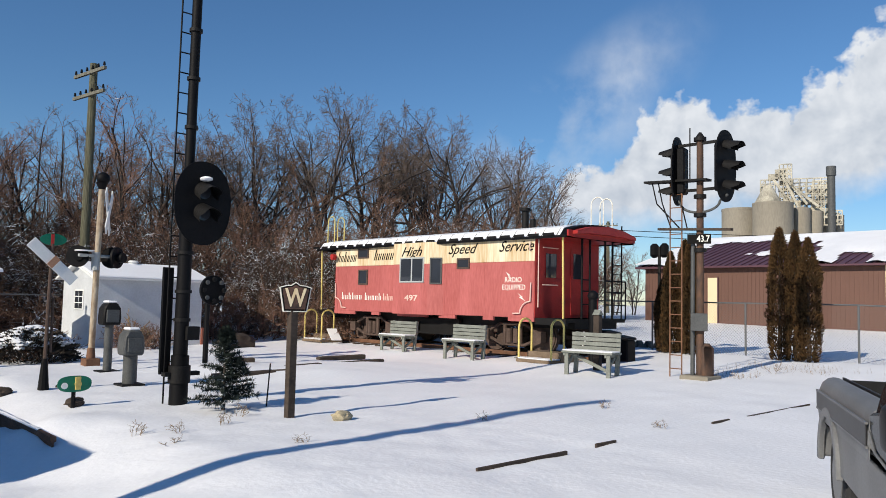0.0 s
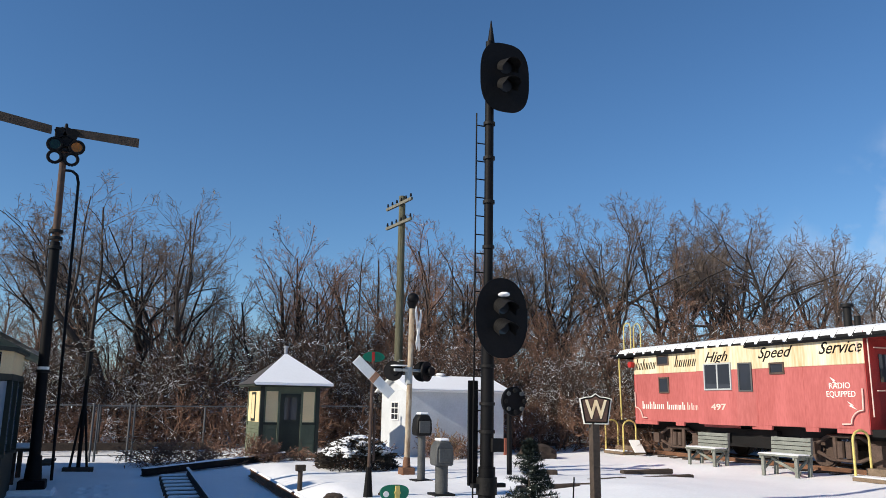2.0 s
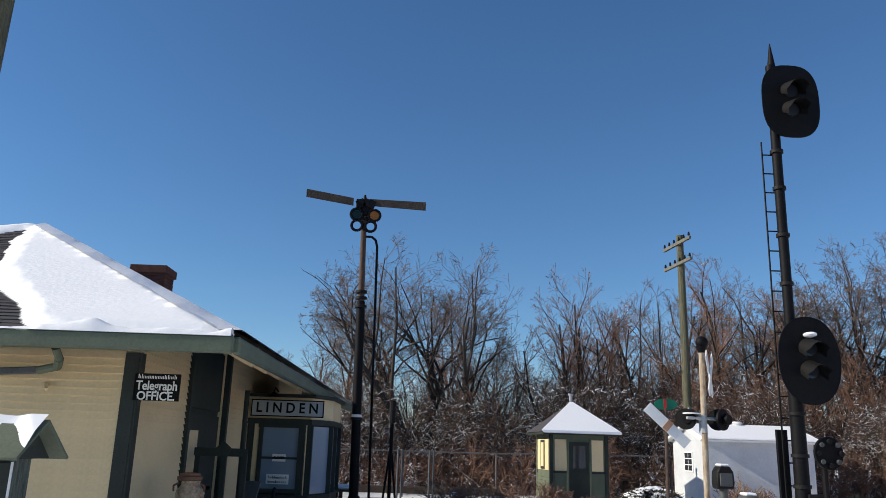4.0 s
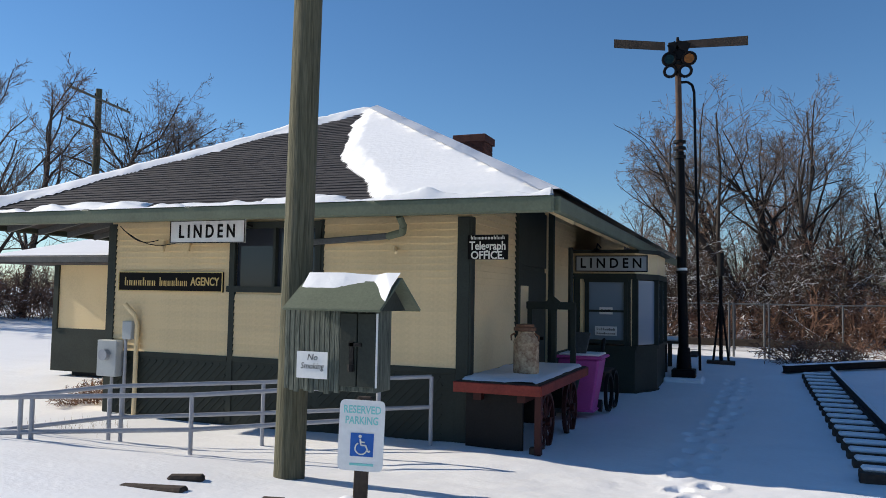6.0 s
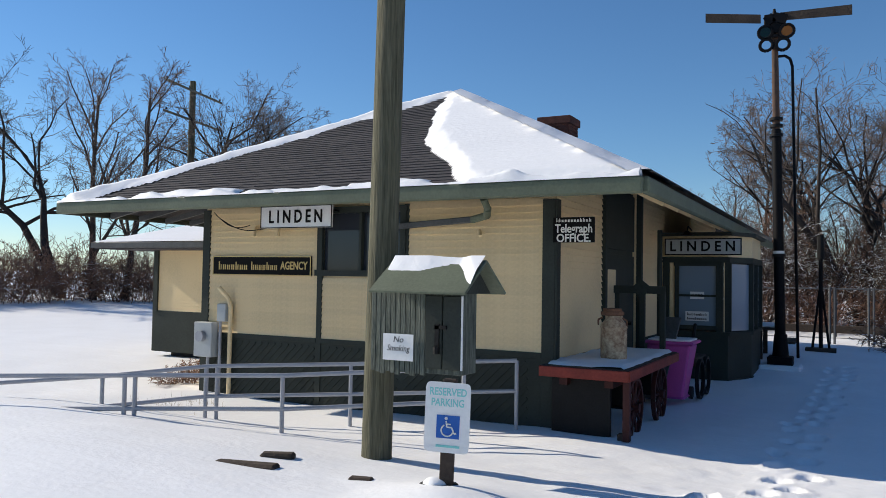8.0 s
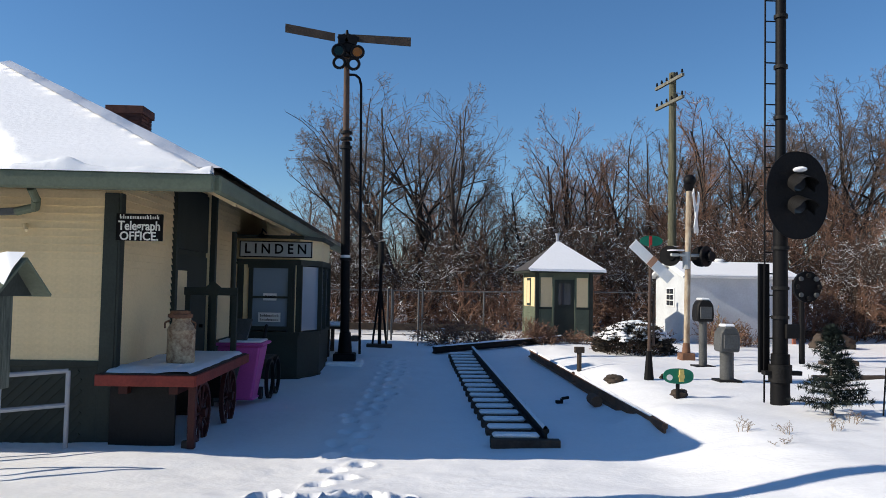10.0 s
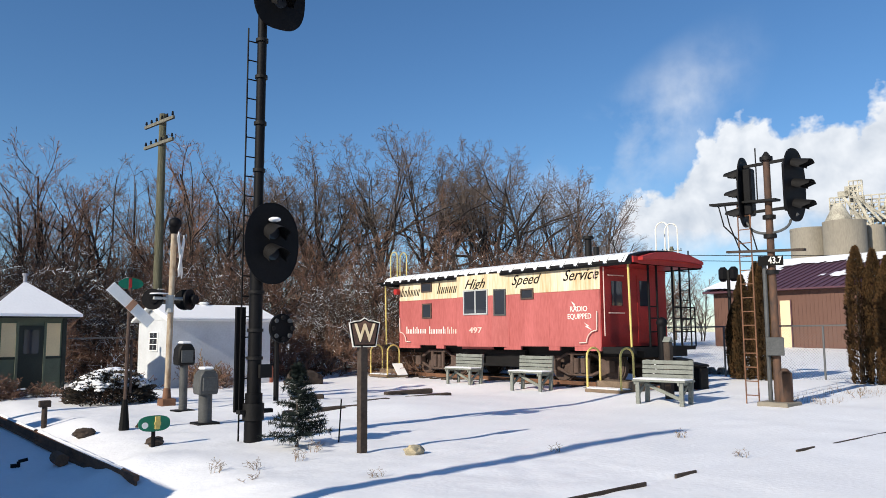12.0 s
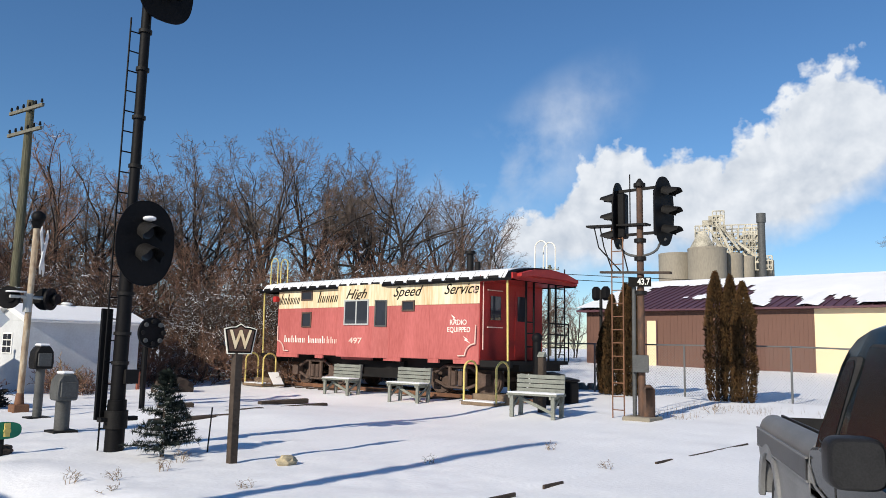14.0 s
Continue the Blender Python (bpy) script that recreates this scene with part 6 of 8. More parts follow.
for x0, x1, y, z in ((5.6, 7.0, 5.15, 0.03), (10.3, 10.8, 5.18, 0.06), (11.3, 13.6, 5.15, 0.1), (7.6, 8.0, 5.2, 0.0)):
    slab0 = B()
    box(slab0, x0, x1, y - 0.045, y - 0.015, G((x0 + x1) / 2, y) - 0.15, G((x0 + x1) / 2, y) + 0.018)
    solo("edging_timber", slab0, "darkwood", "dark timber edging mostly buried in snow", "timber", "edging timbers", bevel=0.006)
for a, b, w in (((-4.92, 4.86, -0.06), (-4.24, 5.0, -0.05), 0.13), ((-4.65, 5.27, -0.05), (-4.38, 5.4, -0.05), 0.12), ((-3.6, 5.1, -0.08), (-3.4, 5.15, -0.08), 0.1)):
    bm = B()
    bar(bm, a, b, w, 0.14)
    solo("old_timber", bm, "darkwood", "old dark timber showing through the snow", "timber", "edging timbers", bevel=0.02)
for x, y, l, a in ((9.6, 14.8, 0.9, 0.05), (11.2, 15.0, 1.3, 0.02), (11.7, 16.6, 1.4, 0.1), (9.2, 17.0, 0.8, 0.3), (7.4, 13.9, 1.3, 0.1), (8.6, 14.0, 0.5, 0.5)):
    bm = B()
    bar(bm, (x, y, G(x, y) + 0.03), (x + l * math.cos(a), y - l * math.sin(a), G(x, y) + 0.06), 0.2, 0.12)
    solo("buried_tie", bm, "darkwood", "dark timber tie edge under drifted snow", "timber", "buried ties", bevel=0.02)
for x, y, s in ((6.4, 8.35, 0.11), (3.75, 13.9, 0.13), (4.7, 13.9, 0.09), (12.2, 21.8, 0.45), (4.15, 11.7, 0.1)):
    bm = B()
    r = bmesh.ops.create_icosphere(bm, subdivisions=3, radius=s)
    for v in r["verts"]:
        v.co *= 1 + 0.35 * noise.noise(v.co * (2.2 / s) + Vector((x, y, 0)))
        v.co = Vector((v.co.x * 1.3 + x, v.co.y + y, v.co.z * 0.75 + G(x, y) + s * 0.3))
    solo("stone", bm, "stone" if s == 0.11 else "darkwood", "rough stone lying half in the snow", "stone", "stones")

# ---- shelter shack ----
sh = thing("crossing_shanty", 4.9, 24.2, 0.0, "small green and cream crossing shanty with snowy pyramid roof", "hut")
SHM = pose(4.68, 24.12, 0.07, 0, 0, 3.5) @ Matrix.Diagonal((0.935, 0.935, 0.97, 1))
def shp(name, d, material, label="", bevel=0.004, parent=None):
    bm = B()
    box(bm, *d, SHM)
    return part(name, bm, material, parent or sh, label, bevel=bevel)
h_ = 0.93
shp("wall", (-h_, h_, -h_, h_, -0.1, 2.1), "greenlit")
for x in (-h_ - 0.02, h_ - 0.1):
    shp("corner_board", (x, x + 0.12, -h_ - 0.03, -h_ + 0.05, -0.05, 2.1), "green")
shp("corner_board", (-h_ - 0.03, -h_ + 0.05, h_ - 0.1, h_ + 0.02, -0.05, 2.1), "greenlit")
for x0, x1 in ((-0.78, -0.4), (0.4, 0.78)):
    shp("cream_panel", (x0, x1, -h_ - 0.02, -h_, 1.0, 1.92), "cream", "cream upper panel")
    for k in range(8):
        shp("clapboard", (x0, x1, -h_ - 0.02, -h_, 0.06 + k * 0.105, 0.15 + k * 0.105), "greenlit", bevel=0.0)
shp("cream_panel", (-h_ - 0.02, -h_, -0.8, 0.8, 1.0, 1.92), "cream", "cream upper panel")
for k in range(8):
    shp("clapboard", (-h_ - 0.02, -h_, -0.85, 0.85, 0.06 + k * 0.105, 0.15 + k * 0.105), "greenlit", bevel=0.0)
swf = shp("side_window", (-h_ - 0.04, -h_ - 0.02, -0.28, 0.28, 1.02, 1.9), "green")
shp("pane", (-h_ - 0.045, -h_ - 0.04, -0.2, 0.2, 1.1, 1.82), "cream", "", 0, swf)
sd = shp("door", (-0.33, 0.33, -h_ - 0.035, -h_, 0.0, 1.85), "green", "dark green half-glazed door")
shp("pane", (-0.2, 0.2, -h_ - 0.042, -h_ - 0.035, 1.08, 1.74), "glass", "", 0, sd)
shp("door_frame", (-0.4, -0.33, -h_ - 0.045, -h_, 0, 1.95), "greenlit")
shp("door_frame", (0.33, 0.4, -h_ - 0.045, -h_, 0, 1.95), "greenlit")
shp("belt_board", (-h_ - 0.01, -0.4, -h_ - 0.03, -h_, 0.93, 1.0), "green")
shp("belt_board", (0.4, h_ + 0.01, -h_ - 0.03, -h_, 0.93, 1.0), "green")
shp("eave_board", (-1.22, 1.22, -1.22, 1.22, 2.06, 2.13), "green")
bm = B()
rv = [bm.verts.new(SHM @ Vector(c)) for c in ((-1.25, -1.25, 2.13), (1.25, -1.25, 2.13), (1.25, 1.25, 2.13), (-1.25, 1.25, 2.13), (0, 0, 3.08))]
for a, b in ((0, 1), (1, 2), (2, 3), (3, 0)):
    bm.faces.new((rv[a], rv[b], rv[4]))
bm.faces.new(rv[3::-1])
part("roof", bm, "shingle", sh, smooth=False)
bm = B()
rv = [bm.verts.new(SHM @ Vector(c)) for c in ((-1.27, -1.27, 2.18), (1.28, -1.28, 2.18), (1.28, 1.28, 2.18), (0.0, 0, 3.14), (-1.2, -1.29, 2.1), (1.29, -1.29, 2.1), (1.29, 1.29, 2.1), (-1.27, -0.2, 2.2))]
bm.faces.new((rv[0], rv[1], rv[3]))
bm.faces.new((rv[1], rv[2], rv[3]))
bm.faces.new((rv[4], rv[5], rv[1], rv[0]))
bm.faces.new((rv[5], rv[6], rv[2], rv[1]))
part("roof_snow_layer", bm, "snow", sh, "snow on two roof slopes", smooth=False)
bm = B()
rod(bm, SHM @ Vector((0, 0, 3.0)), SHM @ Vector((0, 0, 3.34)), 0.05, n=10)
rod(bm, SHM @ Vector((0, 0, 3.3)), SHM @ Vector((0, 0, 3.36)), 0.08, n=10)
part("stove_pipe", bm, "galv", sh)

# ---- white hut ----
hu = thing("white_shed", 10.1, 25.0, 0.0, "white painted shed with a snow-covered gable roof", "shed")
HX0, HX1, HY0, HY1 = 8.63, 11.95, 23.6, 26.6
slab("wall", (HX0, HX1, HY0, HY1, -0.1, 2.05), "hutwall", hu, bevel=0.01)
bm = B()
prism(bm, [(HY0, 2.05), (HY1, 2.05), ((HY0 + HY1) / 2, 2.44)], "x", HX0, HX1)
part("gable", bm, "hutwall", hu, smooth=False)
for a, b in (((HY0 - 0.2, 2.03), ((HY0 + HY1) / 2, 2.5)), ((HY1 + 0.2, 2.03), ((HY0 + HY1) / 2, 2.5))):
    bm = B()
    bar(bm, ((HX0 + HX1) / 2, a[0], a[1]), ((HX0 + HX1) / 2, b[0], b[1]), HX1 - HX0 + 0.4, 0.05)
    part("roof_panel", bm, "whitepaint", hu)
    bm = B()
    bar(bm, ((HX0 + HX1) / 2, a[0], a[1] + 0.06), ((HX0 + HX1) / 2, b[0], b[1] + 0.06), HX1 - HX0 + 0.36, 0.07)
    part("roof_snow_layer", bm, "snow", hu, bevel=0.03)
hw = slab("window", (HX0 - 0.03, HX0, 24.68, 25.43, 1.08, 1.7), "whitepaint", hu)
for y0, y1 in ((24.74, 25.04), (25.08, 25.38)):
    for z0 in (1.12, 1.31, 1.5):
        slab("pane", (HX0 - 0.036, HX0 - 0.03, y0, y1, z0, z0 + 0.16), "glass", hw, bevel=0)
bm = B()
rod(bm, (10.25, 25.1, 2.4), (10.25, 25.1, 2.62), 0.13, n=16)
rod(bm, (10.25, 25.1, 2.62), (10.25, 25.1, 2.68), 0.18, 0.12, n=16)
part("roof_vent", bm, "whitepaint", hu)
slab("corner_post", (HX1, HX1 + 0.1, HY0 - 0.05, HY0 + 0.05, -0.1, 0.55), "brick", hu)

# ---- telegraph poles ----
def telegraph_pole(x, y, h, r, arms, adir, label):
    t_ = thing("telegraph_pole", x, y, 0, label, "pole", "telegraph poles")
    bm = B()
    rod(bm, (x, y, -0.3), (x, y, h), r * 1.2, r * 0.85, 14)
    part("shaft", bm, "polewood", t_)
    ad = Vector(adir).normalized()
    for dz, L_ in arms:
        p = Vector((x, y, h - dz)) + Vector((ad.y, -ad.x, 0)) * 0.14
        bm = B()
        bar(bm, p - ad * L_, p + ad * L_, 0.09, 0.11)
        a_ob = part("crossarm", bm, "wood", t_)
        for k in range(6):
            q = p + ad * L_ * (-0.92 + 1.84 * k / 5)
            bm = B()
            rod(bm, q, q + Vector((0, 0, 0.12)), 0.015, n=6)
            rod(bm, q + Vector((0, 0, 0.1)), q + Vector((0, 0, 0.22)), 0.05, 0.03, n=8)
            part("insulator", bm, "black", a_ob)


telegraph_pole(9.75, 28.2, 9.75, 0.15, ((0.35, 1.1), (1.15, 1.1)), (0.13, -0.985, 0), "tall greenish telegraph pole with two crossarms of insulators")
telegraph_pole(-33.5, 32.0, 12.6, 0.2, ((0.6, 3.0), (2.3, 3.0)), (-0.246, 0.968, 0), "dark telegraph pole with two wide crossarms beyond the depot")
telegraph_pole(62, 42, 9.5, 0.16, ((0.4, 0.9),), (0.5, -0.8, 0), "distant wooden power pole beyond the caboose")

# ---- crossing signal with crossbuck ----
xb = thing("crossing_signal", 6.5, 17.74, 0, "rusty white crossing signal pole with crossbuck and lamps", "signal")
XX, XY = 6.47, 17.74
bm = B()
rod(bm, (XX, XY, -0.1), (XX + 0.05, XY, 3.92), 0.07, 0.065, 12)
part("pole", bm, "peeling", xb, "peeling white pole with rust")
bm = B()
rod(bm, (XX + 0.05, XY, 3.92), (XX + 0.05, XY, 4.07), 0.07, 0.13, 14)
r = bmesh.ops.create_icosphere(bm, subdivisions=2, radius=0.15, matrix=Matrix.Translation((XX + 0.07, XY, 4.17)))
part("bell", bm, "black", xb)
CM = Matrix.Translation((XX + 0.2, XY - 0.08, 3.42)) @ pose(0, 0, 0, 0, 0, 62)
for a in (48, -48):
    bm = B()
    box(bm, -0.6, 0.6, -0.012, 0.012, -0.11, 0.11, CM @ pose(0, 0.02 if a > 0 else -0.01, 0, 0, a, 0))
    part("crossbuck_board", bm, "whitepaint", xb, bevel=0.003)
bm = B()
pipe(bm, [(XX - 0.4, XY - 0.1, 2.42), (XX + 0.4, XY + 0.05, 2.42)], 0.035, 8)
pipe(bm, [(XX, XY, 2.1), (XX, XY, 2.5)], 0.09, 10)
part("lamp_arm", bm, "metalgrey", xb)
for dx, sy in ((-0.38, 1), (0.36, 1), (0.42, -1)):
    bm = B()
    rod(bm, (XX + dx, XY + 0.05 * sy, 2.4), (XX + dx + 0.03, XY + 0.09 * sy, 2.4), 0.24, n=20)
    lp = part("lamp_target", bm, "black", xb)
    bm = B()
    rod(bm, (XX + dx, XY, 2.4), (XX + dx + 0.12, XY + 0.2 * sy, 2.4), 0.1, 0.11, n=14)
    part("lamp_hood", bm, "black", lp)
bm = B()
r = bmesh.ops.create_cone(bm, cap_ends=True, segments=16, radius1=0.2, radius2=0.2, depth=0.02, matrix=Matrix.Translation((XX - 0.3, XY - 0.15, 2.52)))
part("snow_cap", bm, "snow", xb)
bm = B()
box(bm, XX - 0.16, XX + 0.16, XY - 0.16, XY + 0.16, -0.1, 0.16)
rod(bm, (XX, XY, 0.1), (XX, XY, 0.4), 0.11, 0.08)
part("base", bm, "rust", xb, bevel=0.02)

# ---- switch stand, relay boxes, low target ----
sw = thing("switch_stand", 4.34, 13.77, 0, "rusty switch stand with a long white blade target", "switch stand")
bm = B()
rod(bm, (4.34, 13.77, -0.05), (4.34, 13.77, 0.5), 0.09, 0.045, 10)
part("foot", bm, "black", sw)
bm = B()
rod(bm, (4.34, 13.77, 0.5), (4.36, 13.77, 2.4), 0.03, n=8)
rod(bm, (4.42, 13.77, 0.6), (4.42, 13.77, 1.5), 0.022, n=8)
part("shaft", bm, "truckiron", sw)
bm = B()
bar(bm, (4.02, 13.74, 2.42), (4.72, 13.74, 1.78), 0.02, 0.19)
part("blade", bm, "whitepaint", sw, "long white blade", bevel=0.004)
bm = B()
bar(bm, (4.34, 13.725, 2.13), (4.42, 13.725, 2.06), 0.02, 0.195)
part("faded_patch", bm, "redpaint", sw, "faded orange patch")
bm = B()
prism(bm, [(u + 4.37, v + 2.47) for u, v in disc_outline(0.42, 0.2, 20, 2)], "y", 13.76, 13.775)
part("green_target", bm, "targetgreen", sw, smooth=False)
bm = B()
box(bm, 4.33, 4.38, 13.75, 13.76, 2.36, 2.56)
part("red_strip", bm, "redend", sw)
for name, x, y, ph, bw_, bh, label in (("signal_telephone", 6.25, 16.17, 0.95, 0.17, 0.45, "grey iron telephone box on a post"), ("relay_box", 5.7, 13.64, 0.52, 0.17, 0.44, "rounded grey cast relay box on a thick stub")):
    o = thing(name, x, y, 0, label, "signal box")
    bm = B()
    rod(bm, (x, y, -0.1), (x, y, ph), 0.085 if ph > 0.7 else 0.12, n=12)
    part("post", bm, "greypaint", o)
    bm = B()
    prism(bm, [(x - bw_, ph), (x + bw_, ph), (x + bw_ * 1.1, ph + bh * 0.3), (x + bw_, ph + bh * 0.75), (x + bw_ * 0.6, ph + bh), (x - bw_ * 0.6, ph + bh), (x - bw_, ph + bh * 0.75), (x - bw_ * 1.1, ph + bh * 0.3)], "y", y - 0.16, y + 0.16)
    part("case", bm, "greypaint" if ph < 0.7 else "iron", o, bevel=0.025)
    slab("case_door", (x - bw_ * 0.75, x + bw_ * 0.75, y - 0.19, y - 0.16, ph + 0.06, ph + bh * 0.7), "greypaint", o, bevel=0.012)
    bm = B()
    box(bm, x - bw_ * 0.6, x + bw_ * 0.6, y - 0.14, y + 0.14, ph + bh - 0.005, ph + bh + 0.05)
    part("snow_cap", bm, "snow", o, bevel=0.024)
    slab("foot", (x - 0.2, x + 0.2, y - 0.2, y + 0.2, -0.1, 0.03), "iron", o)
lt = thing("dwarf_target", 4.1, 11.6, 0, "low green oval switch target with a yellow lamp", "switch target")
bm = B()
prism(bm, [(u + 4.1, v + 0.3) for u, v in disc_outline(0.46, 0.23, 28, 2.6)], "y", 11.58, 11.6)
part("oval_plate", bm, "targetgreen", lt, smooth=False)
bm = B()
rod(bm, (4.13, 11.58, 0.3), (4.13, 11.52, 0.3), 0.035, 0.045, 14)
box(bm, 4.1, 4.17, 11.54, 11.57, 0.22, 0.4)
part("lamp", bm, "yellow", lt)
bm = B()
rod(bm, (3.96, 11.575, 0.28), (3.96, 11.565, 0.28), 0.045, n=14)
part("white_button", bm, "whitepaint", lt)
bm = B()
rod(bm, (4.1, 11.62, -0.05), (4.1, 11.62, 0.25), 0.03)
part("stem", bm, "black", lt)

# ---- two-head signal mast ----
MX, MY, LEANX = 5.37, 11.0, 0.005
ms_ = thing("signal_mast", MX, MY, 0, "tall black signal mast with ladder and two oval targets", "signal")
for a, b, r in ((-0.1, 0.7, 0.135), (0.7, 2.6, 0.105), (2.6, 7.7, 0.075)):
    bm = B()
    rod(bm, (MX + LEANX * a, MY, a), (MX + LEANX * b, MY, b), r, r * 0.96, 16)
    part("mast", bm, "black", ms_)
bm = B()
rod(bm, (MX, MY, 0.3), (MX, MY, 0.55), 0.16, n=16)
part("collar", bm, "iron", ms_)
for z in (1.2, 1.62, 2.2, 4.1, 4.85, 5.6, 6.2):
    bm = B()
    rod(bm, (MX + LEANX * z, MY, z), (MX + LEANX * z, MY, z + 0.05), 0.125 if z < 3 else 0.1, n=14)
    part("collar", bm, "iron", ms_)
bm = B()
rod(bm, (MX + 0.06, MY, 7.6), (MX + 0.06, MY, 8.1), 0.075, 0.008, 12)
part("finial", bm, "black", ms_)
for zc, hh, pw in ((7.0, 1.22, 2.8), (2.97, 1.26, 2.2)):
    bm = B()
    cx = MX + 0.157 + 0.015 * (zc - 2.97)
    prism(bm, [(u + cx, v + zc) for u, v in disc_outline(0.9, hh, 40, pw)], "y", MY - 0.22, MY - 0.2)
    hd = part("target", bm, "black", ms_, "flaking black oval target", smooth=False)
    bm = B()
    box(bm, cx - 0.12, cx + 0.12, MY - 0.2, MY - 0.05, zc - 0.3, zc + 0.3)
    bar(bm, (MX, MY, zc - 0.3), (cx, MY - 0.15, zc - 0.3), 0.08, 0.1)
    bar(bm, (MX, MY, zc + 0.3), (cx, MY - 0.15, zc + 0.3), 0.08, 0.1)
    part("lamp_case", bm, "black", hd, bevel=0.02)
    for dz in (0.17, -0.15):
        bm = B()
        n = 14
        for i in range(n):
            a0, a1 = radians(-20 + 220 * i / n), radians(-20 + 220 * (i + 1) / n)
            q = []
            for a, yy in ((a0, 0), (a1, 0), (a1, 1), (a0, 1)):
                ln = (0.34 if 0.3 < math.sin(a) else 0.2) * yy
                q.append(bm.verts.new((cx + 0.15 * math.cos(a), MY - 0.22 - ln, zc + dz + 0.15 * math.sin(a) - 0.1 * yy)))
            bm.faces.new(q)
        part("hood", bm, "iron", hd)
        bm = B()
        rod(bm, (cx, MY - 0.22, zc + dz), (cx, MY - 0.235, zc + dz), 0.11, n=18)
        part("lens", bm, "glass", hd)
bm = B()
r = bmesh.ops.create_icosphere(bm, subdivisions=2, radius=1, matrix=Matrix.Translation((MX + 0.13, MY - 0.34, 3.32)) @ Matrix.Diagonal((0.09, 0.12, 0.04, 1)))
part("snow_cap", bm, "snow", ms_)
ld = thing("ladder", MX - 0.24, MY, 0, "slim black iron ladder fixed to the signal mast", "ladder")
for dx in (-0.11, 0.07):
    bm = B()
    pipe(bm, [(MX - 0.1 + dx, MY + 0.05, 0.0), (MX - 0.1 + dx + LEANX * 6.4, MY + 0.05, 6.4)], 0.014, 6)
    part("rail", bm, "black", ld)
for k in range(20):
    z = 0.3 + k * 0.31
    bm = B()
    pipe(bm, [(MX - 0.21 + LEANX * z, MY + 0.05, z), (MX - 0.03 + LEANX * z, MY + 0.05, z)], 0.011, 5)
    part("rung", bm, "black", ld)
slab("backboard", (MX - 0.26, MX - 0.1, MY + 0.1, MY + 0.15, 0.42, 2.0), "black", ms_)
slab("junction_box", (MX + 0.02, MX + 0.22, MY - 0.16, MY - 0.02, 0.93, 1.13), "iron", ms_)
slab("step_plate", (MX - 0.25, MX + 0.3, MY - 0.06, MY + 0.06, 0.4, 0.46), "iron", ms_)
dw = thing("low_signal", 8.4, 16.2, 0, "low signal post with a dark round bolted disc", "signal")
bm = B()
rod(bm, (8.4, 16.2, -0.1), (8.4, 16.2, 1.6), 0.06, n=10)
part("post", bm, "black", dw)
bm = B()
rod(bm, (8.45, 16.12, 1.72), (8.46, 16.06, 1.72), 0.33, n=26)
ds_ = part("disc", bm, "black", dw)
for k in range(8):
    a = 2 * math.pi * k / 8
    bm = B()
    rod(bm, (8.46 + 0.24 * math.cos(a), 16.06, 1.72 + 0.24 * math.sin(a)), (8.47 + 0.24 * math.cos(a), 16.0, 1.72 + 0.24 * math.sin(a)), 0.05, n=8)
    part("lens", bm, "greypaint" if k % 2 else "iron", ds_)

# ---- whistle post ----
wp = thing("whistle_post", 5.95, 8.9, 0, "dark post with a keystone-shaped whistle sign", "sign")
slab("post", (5.89, 6.0, 8.85, 8.95, -0.1, 1.42), "darkwood", wp)
WM = pose(5.95, 8.86, 1.6, 0, 0, -22)
for name, k, d, material in (("border_plate", 1.0, 0.0, "whiteletter"), ("dark_rim", 0.93, 0.006, "blackletter"), ("plate", 0.82, 0.012, "signrust")):
    bm = B()
    out = [(-0.16, -0.2), (0.16, -0.2), (0.215, 0.13), (0.13, 0.155), (0.06, 0.16), (0.0, 0.2), (-0.06, 0.16), (-0.13, 0.155), (-0.215, 0.13)]
    prism(bm, [(u * k, v * k) for u, v in out], "y", -0.02 - d, 0.02 - d)
    bmesh.ops.transform(bm, matrix=WM, verts=bm.verts)
    part(name, bm, material, wp, smooth=False)
lettering("lettering", "W", 0.34, "band", wp, WM @ pose(0, -0.036, -0.02, 90, 0, 0), 0, 0.29)

# ---- double signal by the fence ----
RX_, RY_ = 15.5, 8.06
rs = thing("double_signal", RX_, RY_, 0, "rust-streaked signal mast with two tall oval heads", "signal")
slab("footing", (RX_ - 0.32, RX_ + 0.3, RY_ - 0.32, RY_ + 0.32, -0.1, 0.15), "concrete", rs, bevel=0.02)
bm = B()
rod(bm, (RX_ - 0.02, RY_, 0.1), (RX_ - 0.02, RY_, 5.18), 0.082, 0.07, 16)
part("mast", bm, "mastrust", rs)
bm = B()
rod(bm, (RX_ + 0.04, RY_ - 0.12, 0.12), (RX_ + 0.04, RY_ - 0.12, 0.72), 0.14, n=18)
rod(bm, (RX_ + 0.04, RY_ - 0.12, 0.72), (RX_ + 0.04, RY_ - 0.12, 0.82), 0.14, 0.05, n=18)
part("base_case", bm, "mastrust", rs)
bm = B()
rod(bm, (RX_ - 0.12, RY_ + 0.12, 0.1), (RX_ - 0.1, RY_ + 0.12, 3.0), 0.045, n=10)
part("conduit", bm, "greypaint", rs)
bm = B()
rod(bm, (RX_ - 0.02, RY_, 5.14), (RX_ - 0.02, RY_, 5.22), 0.13, n=14)
rod(bm, (RX_ - 0.02, RY_, 5.22), (RX_ - 0.02, RY_, 5.33), 0.1, 0.03, n=14)
part("mast_cap", bm, "iron", rs)
for z in (2.75, 3.5, 3.9):
    bm = B()
    rod(bm, (RX_ - 0.02, RY_, z), (RX_ - 0.02, RY_, z + 0.08), 0.13, n=14)
    part("collar", bm, "iron", rs)
